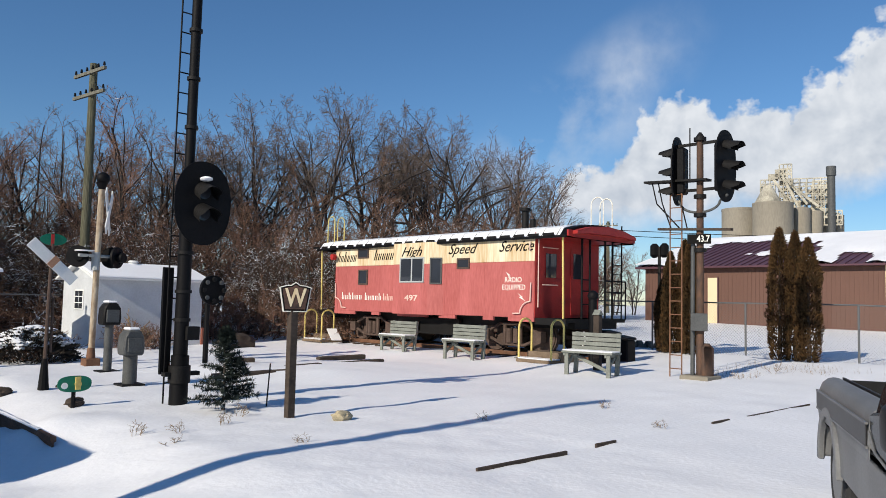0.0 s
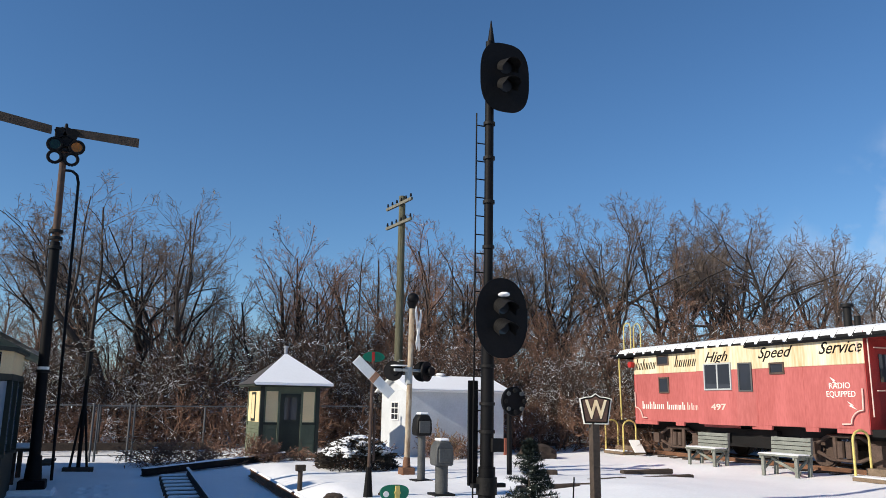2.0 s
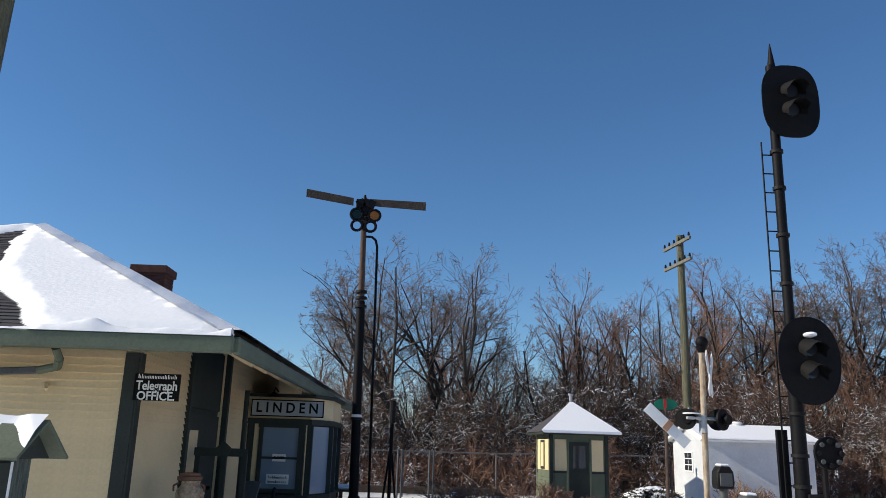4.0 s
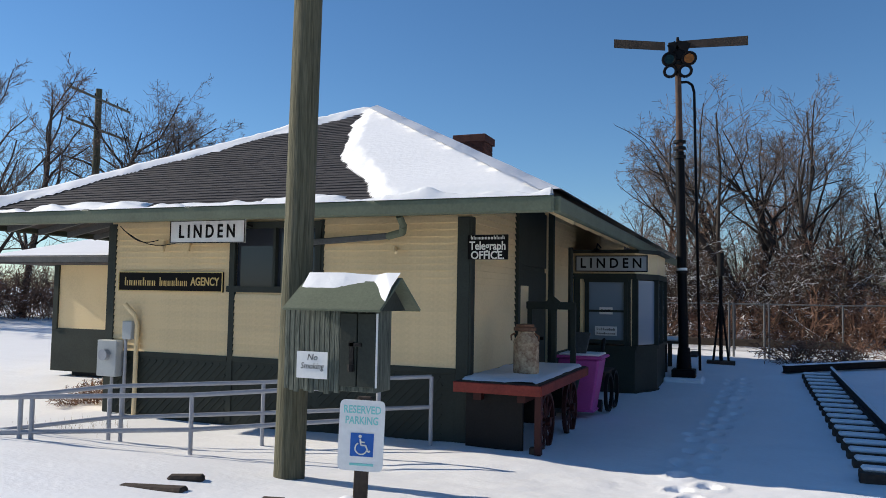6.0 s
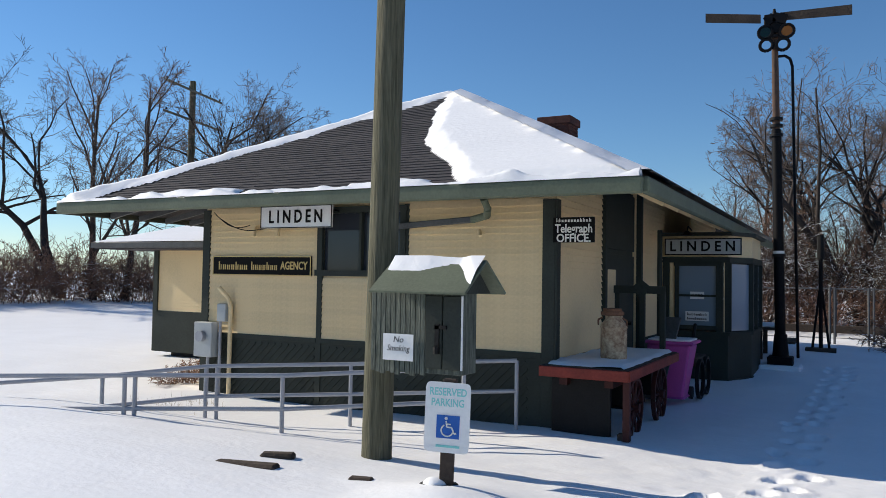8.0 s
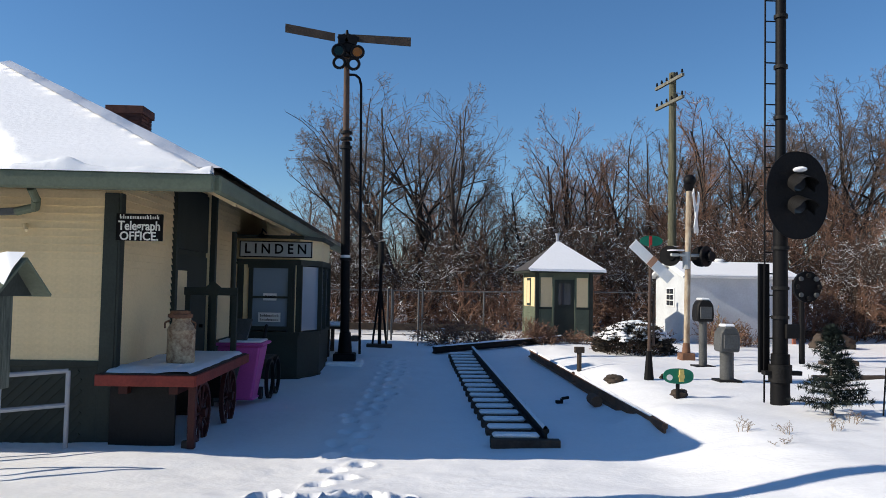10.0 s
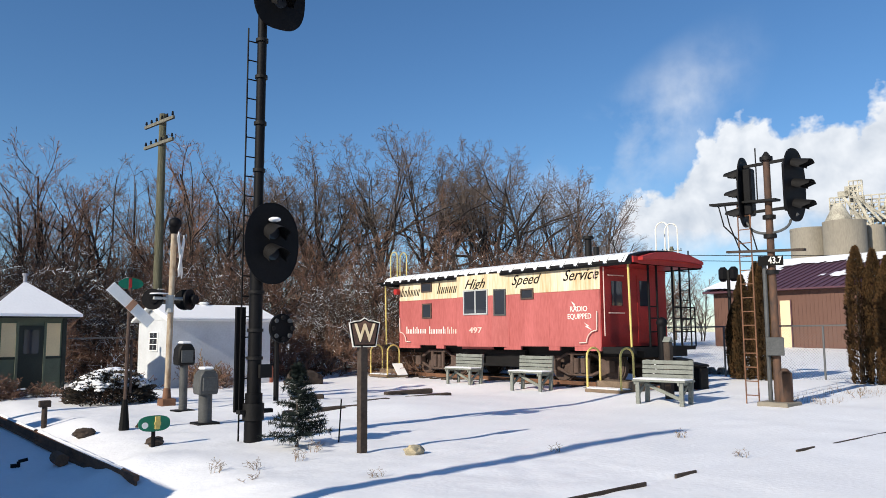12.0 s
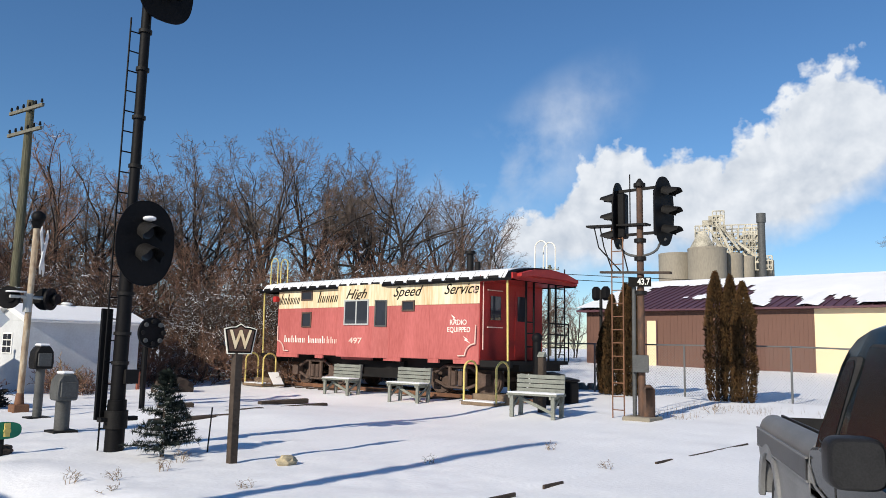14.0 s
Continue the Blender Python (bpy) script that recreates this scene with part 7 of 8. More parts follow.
for s, yc, z0 in ((1, RY_ + 0.53, 4.54), (-1, RY_ - 0.57, 4.54)):
    bm = B()
    HMx = Matrix.Translation((RX_ - 0.02, yc, z0)) @ pose(0, 0, 0, 0, 0, 8 * s)
    prism(bm, disc_outline(0.72, 1.52, 40, 2.3), "y", -0.015, 0.015)
    bmesh.ops.transform(bm, matrix=HMx, verts=bm.verts)
    hd = part("target", bm, "black", rs, "tall black oval target", smooth=False)
    bm = B()
    box(bm, -0.13, 0.13, -0.2 if s > 0 else 0.015, -0.015 if s > 0 else 0.2, -0.52, 0.5, HMx)
    part("lamp_case", bm, "black", hd, bevel=0.03)
    for dz in (0.42, 0.0, -0.42):
        bm = B()
        n = 12
        for i in range(n):
            a0, a1 = radians(-15 + 210 * i / n), radians(-15 + 210 * (i + 1) / n)
            q = []
            for a, yy in ((a0, 0), (a1, 0), (a1, 1), (a0, 1)):
                ln = (0.38 if math.sin(a) > 0.3 else 0.2) * yy * s
                q.append(bm.verts.new(HMx @ Vector((0.13 * math.cos(a), 0.015 * s + ln, dz + 0.13 * math.sin(a) - 0.08 * yy))))
            bm.faces.new(q)
        part("hood", bm, "iron", hd)
    for dz in (-0.45, 0.55):
        bm = B()
        bar(bm, (RX_ - 0.02, RY_, z0 + dz), (RX_ - 0.02, yc, z0 + dz), 0.05, 0.06)
        part("bracket", bm, "iron", rs)
    bm = B()
    pipe(bm, [(RX_ - 0.02, yc + 0.05 * s, z0 - 0.6)] + [(RX_ - 0.02, RY_ + s * 0.45 * math.cos(a), z0 - 0.72 - 0.22 * math.sin(a)) for a in [math.pi / 2 * j / 6 for j in range(7)]], 0.028, 8)
    part("cable_loop", bm, "greypaint", rs)
bm = B()
bar(bm, (RX_ - 0.1, RY_ - 0.24, 4.27), (RX_ - 0.1, RY_ + 1.25, 4.34), 0.25, 0.045)
part("platform", bm, "iron", rs)
bm = B()
bar(bm, (RX_ - 0.1, RY_ - 0.75, 3.19), (RX_ - 0.1, RY_ + 0.94, 3.28), 0.1, 0.05)
part("crossarm", bm, "darkwood", rs)
for y0, y1 in ((1.1, 0.4), (0.95, 0.62), (0.45, 0.25)):
    bm = B()
    pipe(bm, [(RX_ - 0.1, RY_ + y0, 4.3), (RX_ - 0.1, RY_ + y0 * 0.9, 3.85), (RX_ - 0.1, RY_ + y1, 3.24)], 0.016, 6)
    part("stay", bm, "iron", rs)
bm = B()
rod(bm, (RX_ - 0.05, RY_ + 0.22, 4.3), (RX_ - 0.05, RY_ + 0.22, 5.45), 0.015, n=6)
part("aerial", bm, "iron", rs)
l2 = thing("ladder", RX_ - 0.1, RY_ + 0.5, 0, "narrow rusty ladder below the signal platform", "ladder")
for y in (0.38, 0.66):
    bm = B()
    pipe(bm, [(RX_ - 0.1, RY_ + y, 0.02), (RX_ - 0.1, RY_ + y, 4.3)], 0.016, 6)
    part("rail", bm, "rust", l2)
for k in range(14):
    bm = B()
    pipe(bm, [(RX_ - 0.1, RY_ + 0.38, 0.25 + 0.29 * k), (RX_ - 0.1, RY_ + 0.66, 0.25 + 0.29 * k)], 0.012, 5)
    part("rung", bm, "rust", l2)
PM = pose(RX_ - 0.13, RY_ - 0.06, 3.02, 0, 0, -62)
bm = B()
box(bm, -0.26, 0.22, -0.01, 0.01, -0.1, 0.1, PM)
np_ = part("number_plate", bm, "blackletter", rs, "black plate with white figures", smooth=False)
lettering("lettering", "43.7", 0.19, "whiteletter", np_, PM @ pose(0.06, -0.012, 0.0, 90, 0, 0), 0, 0.26)
bm = B()
box(bm, -0.17, 0.17, -0.12, -0.0, -0.18, 0.19, pose(RX_ - 0.1, RY_ - 0.02, 1.26, 0, 0, -62))
part("cable_box", bm, "greypaint", rs, bevel=0.012)
fs = thing("far_signal", 21.3, 12.47, 0, "small dark twin-lamp signal beyond the fence", "signal")
bm = B()
rod(bm, (21.3, 12.47, 0), (21.3, 12.47, 3.4), 0.05)
part("post", bm, "iron", fs)
for dy in (0.17, -0.17):
    bm = B()
    box(bm, 21.2, 21.4, 12.47 + dy - 0.14, 12.47 + dy + 0.14, 3.06, 3.5)
    part("lamp_case", bm, "black", fs, bevel=0.08)

# ---- benches ----
bench = thing("park_bench", 0, 0, 0, "weathered grey slatted wooden bench with snow on its seat", "bench", "benches beside the caboose")
for x in (-0.2, 0.2):
    for y in (-0.5, 0.5):
        bm = B()
        if x < 0:
            bar(bm, (x, y, -0.12), (x, y, 0.4), 0.09, 0.05)
        else:
            bar(bm, (x, y, -0.12), (x + 0.1, y, 0.85), 0.09, 0.06)
        part("leg", bm, "greybench", bench)
for y in (-0.5, 0.5):
    bm = B()
    bar(bm, (-0.24, y + 0.05, 0.37), (0.22, y + 0.05, 0.37), 0.05, 0.07)
    bar(bm, (-0.18, y + 0.05, 0.05), (0.2, y + 0.05, 0.33), 0.04, 0.06)
    part("side_brace", bm, "greybench", bench)
for k in range(4):
    bm = B()
    box(bm, -0.26 + 0.125 * k, -0.15 + 0.125 * k, -0.61, 0.61, 0.4, 0.44)
    part("seat_slat", bm, "greybench", bench, bevel=0.006)
for k in range(4):
    bm = B()
    zz = 0.5 + 0.1 * k
    bar(bm, (0.19 + 0.06 * (zz - 0.4), -0.59, zz), (0.19 + 0.06 * (zz - 0.4), 0.59, zz), 0.03, 0.085)
    part("back_slat", bm, "greybench", bench, bevel=0.005)
bm = B()
bar(bm, (0.0, -0.42, 0.02), (0.0, 0.42, 0.34), 0.04, 0.07)
part("diagonal_brace", bm, "greybench", bench)
bm = B()
box(bm, -0.25, 0.16, -0.6, 0.6, 0.44, 0.47)
part("seat_snow", bm, "snow", bench, "layer of snow", bevel=0.014)
bench.matrix_basis = pose(15.15, 17.5, 0.12, 0, 0, 0)
copy_thing(bench, pose(15.0, 14.6, 0.12, 0, 0, 2))
copy_thing(bench, pose(14.3, 9.98, 0.12, 0, 0, 8))
bo = thing("bollard_post", 15.05, 10.35, 0.1, "dark weathered post with a pale chain", "post")
slab("post", (14.97, 15.13, 10.27, 10.43, 0, 1.35), "darkwood", bo, bevel=0.02)
bm = B()
prism(bm, [(14.96, 1.35), (15.14, 1.35), (15.05, 1.47)], "y", 10.26, 10.44)
part("cap", bm, "greybench", bo, smooth=False)
bm = B()
pipe(bm, [(15.0, 10.7, 0.95), (15.0, 10.65, 0.75), (15.0, 10.75, 0.6), (15.0, 10.68, 0.5)], 0.02, 6)
part("chain", bm, "whitepaint", bo)
bm = B()
rod(bm, (16.2, 11.3, 0.1), (16.2, 11.3, 1.75), 0.1, n=12)
r = bmesh.ops.create_icosphere(bm, subdivisions=2, radius=0.14, matrix=Matrix.Translation((16.2, 11.3, 1.8)))
solo("black_post", bm, "black", "round black post beside the caboose platform", "post")
for x, y, top in ((16.9, 11.25, 0.95), (17.75, 11.35, 0.8)):
    bm = B()
    box(bm, x - 0.2, x + 0.2, y - 0.18, y + 0.18, 0.0, top - 0.12)
    prism(bm, [(y - 0.21, top - 0.12), (y + 0.21, top - 0.12), (y + 0.21, top), (y - 0.21, top - 0.06)], "x", x - 0.23, x + 0.23)
    solo("equipment_box", bm, "black", "black box standing behind the caboose end", "box", bevel=0.04)


def steps_with_hoops(x, y, w, label):
    st = thing("wooden_steps", x, y, 0.1, label, "steps", "caboose steps")
    slab("lower_tread", (x - 0.55, x - 0.1, y - w / 2, y + w / 2, 0.1, 0.18), "stepwood", st)
    slab("upper_tread", (x - 0.1, x + 0.4, y - w / 2, y + w / 2, 0.02, 0.36), "stepwood", st)
    slab("tread_snow", (x - 0.53, x - 0.12, y - w / 2 + 0.03, y + w / 2 - 0.03, 0.18, 0.21), "snow", st, bevel=0.015)
    for s_ in (-1, 1):
        yy = y + s_ * (w / 2 - 0.04)
        bm = B()
        pipe(bm, [(x - 0.48, yy, 0.05), (x - 0.48, yy, 0.97)] + [(x - 0.23 - 0.25 * math.cos(a), yy, 0.97 + 0.22 * math.sin(a)) for a in [math.pi * j / 8 for j in range(1, 8)]] + [(x + 0.02, yy, 0.97), (x + 0.02, yy, 0.2)], 0.028, 8)
        part("hoop_rail", bm, "yellow", st, "yellow hooped hand rail")


steps_with_hoops(15.78, 12.4, 1.12, "wooden steps with yellow hoop rails at the caboose platform")
steps_with_hoops(16.0, 22.45, 1.1, "wooden steps with yellow hoop rails at the far platform")
bm = B()
bar(bm, (15.7, 21.3, 0.2), (15.9, 21.9, 0.55), 0.35, 0.03)
solo("leaning_board", bm, "whitepaint", "pale board leaning by the caboose wheels", "board")

# ---- small plants ----
def clump(name, protos, base_h, x, y, h, w, label, category="shrub", group=""):
    ob = new(name)
    ob.location = (x, y, G(x, y) - 0.03)
    ob.scale = (w / base_h, w / base_h, h / base_h)
    ob.rotation_euler = (0, 0, (x * 7 + y * 3) % 6.28)
    tagged(ob, label, category, group)
    for nm, me in zip(("stem_mass", "twig_mass"), protos):
        c = new(nm, me)
        c.parent = ob
    return ob


SHRUB = [tree_meshes(121 + i, 1.0, dict(wander=0.22, up=0.02, depth=2, kids=(8, 5), bare=(0.1, 0.1), ratio=(0.5, 0.5), angle=(0.4, 1.1), r=0.008, lean=1.1, spread=0.25), ("redtwig", "redtwig"), 22, "shrub") for i in range(2)]
WEED = [tree_meshes(141 + i, 1.0, dict(wander=0.15, up=0.03, depth=2, kids=(6, 3), bare=(0.3, 0.2), ratio=(0.4, 0.5), angle=(0.4, 1.0), r=0.014, lean=0.5, spread=0.15), ("grass", "grass"), 4, "weed") for i in range(2)]
for x, y, h, w in ((9.4, 22.9, 0.95, 0.9), (10.2, 23.1, 0.8, 0.8), (3.6, 22.6, 0.9, 0.9), (4.2, 22.3, 0.6, 0.7), (2.4, 22.4, 0.9, 1.2), (1.3, 22.9, 1.0, 1.4), (5.0, 22.5, 0.5, 0.6), (-8.8, 10.2, 0.4, 0.6), (-10.2, 9.8, 0.5, 0.7)):
    clump("bare_shrub", SHRUB[int(x * 3) % 2], 1.0, x, y, h, w, "small reddish bare shrub in the snow", group="small shrubs")
for x, y, h in ((3.95, 9.0, 0.2), (4.35, 8.75, 0.16), (5.0, 8.9, 0.2), (5.5, 9.4, 0.22), (4.0, 8.2, 0.12), (5.1, 7.3, 0.14), (7.9, 7.2, 0.16), (10.3, 6.9, 0.18), (9.4, 5.4, 0.14), (6.6, 11.4, 0.35), (8.6, 20.9, 1.2), (3.0, 5.2, 0.15), (17.6, 7.4, 0.35)):
    clump("dead_weed", WEED[int(x * 5) % 2], 1.0, x, y, h, max(0.3, h), "dry dead weed stalk standing in the snow", "plant", "dead weeds")
# snow-capped spirea bush
sb = thing("snowy_bush", 5.75, 19.5, 0, "low dark bush under a thick lumpy cap of snow", "shrub")
for nm, me in zip(("stem_mass", "twig_mass"), SHRUB[0]):
    c = new(nm, me)
    c.parent = sb
    c.scale = (1.3, 1.0, 0.75)
def needles(name, x, y, h, r, n, size, material, shape, parent, seed):
    """A crown of many small flakes round an upright axis; shape gives the radius along the height."""
    rnd = random.Random(seed)
    v, f = [], []
    for i in range(n):
        t = rnd.random() ** 0.8
        a = rnd.uniform(0, 6.283)
        rough = 1.7 if material == "cedar" else 1.0
        lump = 1 + rough * 0.22 * noise.noise((math.cos(a) * 2.2 + seed, math.sin(a) * 2.2, t * 5)) + rough * 0.12 * noise.noise((math.cos(a) * 6 + seed, math.sin(a) * 6, t * 14))
        q = r * (0.86 if material == "cedar" else 1.0) * shape(t) * lump * (1 - 0.35 * rnd.random() ** 2)
        p = Vector((x + q * math.cos(a), y + q * math.sin(a), t * h * (1 + 0.02 * rnd.random())))
        d = Vector((math.cos(a) * rnd.uniform(0.2, 1), math.sin(a) * rnd.uniform(0.2, 1), rnd.uniform(0.2, 1.3) if material == "cedar" else rnd.uniform(-0.1, 0.5))).normalized()
        s = d.cross(Vector((rnd.gauss(0, 1), rnd.gauss(0, 1), rnd.gauss(0, 1)))).normalized()
        ln, w = size * rnd.uniform(0.6, 1.4), size * rnd.uniform(0.18, 0.35)
        k = len(v)
        v += [tuple(p - s * w), tuple(p + s * w), tuple(p + d * ln + s * w * 0.3), tuple(p + d * ln - s * w * 0.3)]
        f.append((k, k + 1, k + 2, k + 3))
    me = bpy.data.meshes.new(name)
    b0 = base_of(parent)
    me.from_pydata([tuple(Vector(c) - Vector((b0.x, b0.y, 0))) for c in v], [], f)
    me.materials.append(M[material])
    ob = new(name, me)
    ob.parent = parent
    return ob


needles("foliage", 5.75, 19.5, 0.72, 0.95, 5200, 0.09, "evergreen", lambda t: math.sqrt(max(0.0, 1 - 0.92 * t * t)), sb, 3)
bm = B()
rnd = random.Random(6)
for i in range(420):
    a, q = rnd.uniform(0, 6.28), math.sqrt(rnd.random())
    x, y = 5.75 + 0.85 * q * math.cos(a), 19.5 + 0.75 * q * math.sin(a)
    z = 0.78 * (1 - 0.5 * q * q) + rnd.uniform(-0.06, 0.03)
    s = rnd.uniform(0.04, 0.11)
    r = bmesh.ops.create_icosphere(bm, subdivisions=1, radius=1, matrix=Matrix.Translation((x, y, z)) @ Matrix.Diagonal((s * 1.4, s * 1.3, s * 0.45, 1)))
part("snow_cap", bm, "snow", sb, "broken snow cap")


for cx, cy, cols, lb in ((20.7, 11.6, ((0.3, -0.15, 3.25, 0.3), (0.0, -0.5, 3.3, 0.3), (0.1, 0.2, 2.9, 0.28), (0.2, 0.5, 2.1, 0.25)), "tall brown-green columnar cedar clump by the fence"), (20.9, 8.33, ((0, 0.32, 3.45, 0.33), (0.1, -0.05, 3.35, 0.3), (0, -0.42, 3.15, 0.33)), "wide brown-green columnar cedar clump by the fence")):
    ce = thing("cedar", cx, cy, G(cx, cy), lb, "tree", "cedars")
    for k, (dx, dy, h, r) in enumerate(cols):
        bm = B()
        rod(bm, (cx + dx, cy + dy, G(cx, cy)), (cx + dx, cy + dy, h * 0.9), 0.06, 0.02)
        part("trunk", bm, "bark", ce)
        needles("foliage", cx + dx, cy + dy, h, r, 9500, 0.065, "cedar", lambda t: min(1, 0.75 + t * 1.0) * (1 - max(0, (t - 0.6) / 0.4) ** 1.5) ** 0.8 if t < 1 else 0, ce, k + int(cx * 3))
sp_ = thing("young_spruce", 5.62, 10.1, 0, "small snow-dusted spruce tree staked in the snow", "tree")
bm = B()
rod(bm, (5.62, 10.1, -0.1), (5.62, 10.1, 1.1), 0.03, 0.008)
part("trunk", bm, "bark", sp_)
rnd = random.Random(12)
for k in range(95):
    t = (k + rnd.random()) / 95
    z, ln = 0.05 + t * 1.08, 0.47 * (1 - t) ** 0.9 + 0.04
    a = rnd.uniform(0, 6.28)
    v, f = [], []
    tip = Vector((math.cos(a), math.sin(a), 0.12)) * ln
    for i in range(190):
        q = rnd.random()
        p = Vector((5.62, 10.1, z)) + tip * q
        d = (tip.normalized() * 0.6 + Vector((rnd.gauss(0, 0.6), rnd.gauss(0, 0.6), rnd.gauss(0.1, 0.45)))).normalized()
        s = d.cross(Vector((0.3, 0.2, 1))).normalized() * 0.009
        l_ = rnd.uniform(0.04, 0.1)
        n0 = len(v)
        v += [tuple(p - s), tuple(p + s), tuple(p + d * l_)]
        f.append((n0, n0 + 1, n0 + 2))
    me = bpy.data.meshes.new("branch")
    me.from_pydata([tuple(Vector(c) - Vector((5.62, 10.1, 0))) for c in v], [], f)
    me.materials.append(M["spruce"])
    ob = new("branch", me)
    ob.parent = sp_
for x, y in ((6.25, 10.0), (6.75, 10.15)):
    bm = B()
    rod(bm, (x, y, -0.1), (x + 0.05, y, 0.62), 0.012, n=6)
    solo("plant_stake", bm, "iron", "thin stake standing in the snow near the spruce", "stake", "stakes")

def stubble(name, spots, n, seed, label):
    """Short dry blades poking through the snow round the spots (x, y, spread along y)."""
    rnd = random.Random(seed)
    v, f = [], []
    for _ in range(n):
        cx, cy, w = rnd.choice(spots)
        x, y = cx + rnd.gauss(0, 0.35), cy + rnd.uniform(-w, w)
        z, h = G(x, y) - 0.03, rnd.uniform(0.05, 0.2)
        a, q = rnd.uniform(0, 6.28), rnd.uniform(0.0, 0.5) * h
        dx, dy = 0.004 * math.cos(a), 0.004 * math.sin(a)
        k = len(v)
        v += [(x - dx, y - dy, z), (x + dx, y + dy, z), (x + q * math.cos(a + 1), y + q * math.sin(a + 1), z + h)]
        f.append((k, k + 1, k + 2))
    me = bpy.data.meshes.new(name)
    me.from_pydata(v, [], f)
    me.materials.append(M["grass"])
    return tagged(new(name, me), label, "grass", kind="stuff")


stubble("grass_stubble", [(19.2, 6.6, 2.2), (18.4, 7.6, 1.2), (16.6, 7.9, 0.6), (-8.6, 7.9, 0.6)], 700, 77, "dry brown grass blades poking through the snow")

# ---- fences ----
def fence(name, pts, h, label, step=3.0, mesh=False):
    fe = thing(name, *pts[0], 0, label, "fence", kind="structure")
    for (x0, y0), (x1, y1) in zip(pts, pts[1:]):
        L_ = math.hypot(x1 - x0, y1 - y0)
        n = max(1, round(L_ / step))
        for i in range(n + 1):
            x, y = x0 + (x1 - x0) * i / n, y0 + (y1 - y0) * i / n
            bm = B()
            rod(bm, (x, y, G(x, y) - 0.1), (x, y, G(x, y) + h), 0.03, n=8)
            part("post", bm, "fencewire", fe)
        bm = B()
        pipe(bm, [(x0 + (x1 - x0) * i / n, y0 + (y1 - y0) * i / n, G(x0 + (x1 - x0) * i / n, y0 + (y1 - y0) * i / n) + h) for i in range(n + 1)], 0.022, 6)
        part("top_rail", bm, "fencewire", fe)
        if mesh:
            bm = B()
            k = 0.0
            while k < L_ + h:
                for s_ in (0, 1):
                    a, b = (k, k - h)
                    a2, b2 = min(a, L_), max(b, 0)
                    za, zb = (a - a2), h - (b2 - b)
                    if a2 > b2:
                        P = lambda q, z: (x0 + (x1 - x0) * q / L_, y0 + (y1 - y0) * q / L_, G(x0, y0) + (z if s_ else h - z))
                        p, q_ = Vector(P(a2, za)), Vector(P(b2, zb))
                        side = Vector((0, 0, 0.0025))
                        vs = [bm.verts.new(c) for c in (p - side, q_ - side, q_ + side, p + side)]
                        bm.faces.new(vs)
                k += 0.085
            tagged(part("chain_link", bm, "fencewire", fe, "", smooth=False), kind="stuff")


fence("fence_north", [(-30, 27.2), (-0.5, 27.2), (21.8, 27.2)], 1.5, "grey chain-link fence along the thicket")
fence("fence_east", [(21.8, 27.2), (21.8, 16.0)], 1.5, "grey chain-link fence behind the caboose", mesh=True)
fence("fence_east", [(21.8, 16.0), (21.8, 1.0)], 1.5, "grey chain-link fence beside the cedars", mesh=True)
fence("fence_west", [(-60, 34), (-14, 34)], 1.5, "grey chain-link fence across the snow field")
gt = thing("fence_gate", 0.2, 24.2, 0, "pair of grey gate posts with a wire gate", "gate")
for x in (-0.6, 0.35):
    bm = B()
    for dx in (0, 0.12):
        rod(bm, (x + dx, 24.0, -0.1), (x + dx, 24.0, 1.5), 0.03)
    part("post", bm, "fencewire", gt)
bm = B()
pipe(bm, [(-0.6, 24.0, 1.45), (0.35, 24.0, 1.45)], 0.02)
part("gate_frame", bm, "fencewire", gt)
bm = B()
bar(bm, (-20, 26.4, 0.2), (3, 26.6, 0.2), 0.3, 0.22)
solo("retaining_timber", bm, "darkwood", "long dark timber lying along the fence", "timber")
bm = B()
bar(bm, (12, 26.5, 0.2), (16, 26.5, 0.2), 0.3, 0.2)
solo("retaining_timber", bm, "darkwood", "long dark timber lying along the fence", "timber")
for a, b, w in (((20.6, 14.0, 0.13), (20.2, 7.0, 0.13), 0.15), ((20.0, 7.5, 0.1), (20.4, 4.0, 0.1), 0.15)):
    bm = B()
    bar(bm, a, b, w, 0.12)
    solo("border_timber", bm, "darkwood", "snow-dusted timber border near the cedars", "timber", bevel=0.02)
bm = B()
for k in range(9):
    bar(bm, (22.6, 12.4 + 0.35 * k, 0.15), (22.6, 12.58 + 0.35 * k, 0.42), 0.2, 0.1)
    bar(bm, (22.6, 12.58 + 0.35 * k, 0.42), (22.6, 12.75 + 0.35 * k, 0.15), 0.2, 0.1)
solo("snow_drift_barrier", bm, "wood", "zigzag timber barrier half under snow", "barrier", bevel=0.01)

# ---- brown metal building ----
bb = thing("metal_warehouse", 47, 8, 0.2, "long brown metal warehouse with a snow-patched maroon roof", "building")
BX, BY0, BY1, BZ, BE = 42.0, -40.0, 25.6, 0.0, 4.0
slab("wall", (BX, BX + 16, 12.3, BY1, BZ, BE), "brownwall", bb, bevel=0)
slab("tan_wall", (BX, BX + 16, BY0, 12.3, BZ, BE), "tanwall", bb, "cream metal wall", bevel=0)
bm = B()
y = 12.4
while y < BY1:
    if not 20.85 < y < 21.6:
        box(bm, BX - 0.016, BX, y, y + 0.05, BZ, BE)
    y += 0.22
tagged(part("siding_rib", bm, "brownwall", bb, smooth=False), kind="stuff")
dr = slab("door", (BX - 0.06, BX, 20.95, 21.55, 0.2, 3.26), "tanwall", bb, "cream door", bevel=0)
slab("door_frame", (BX - 0.08, BX - 0.06, 20.9, 20.97, 0.2, 3.3), "maroon", dr, bevel=0)
bm = B()
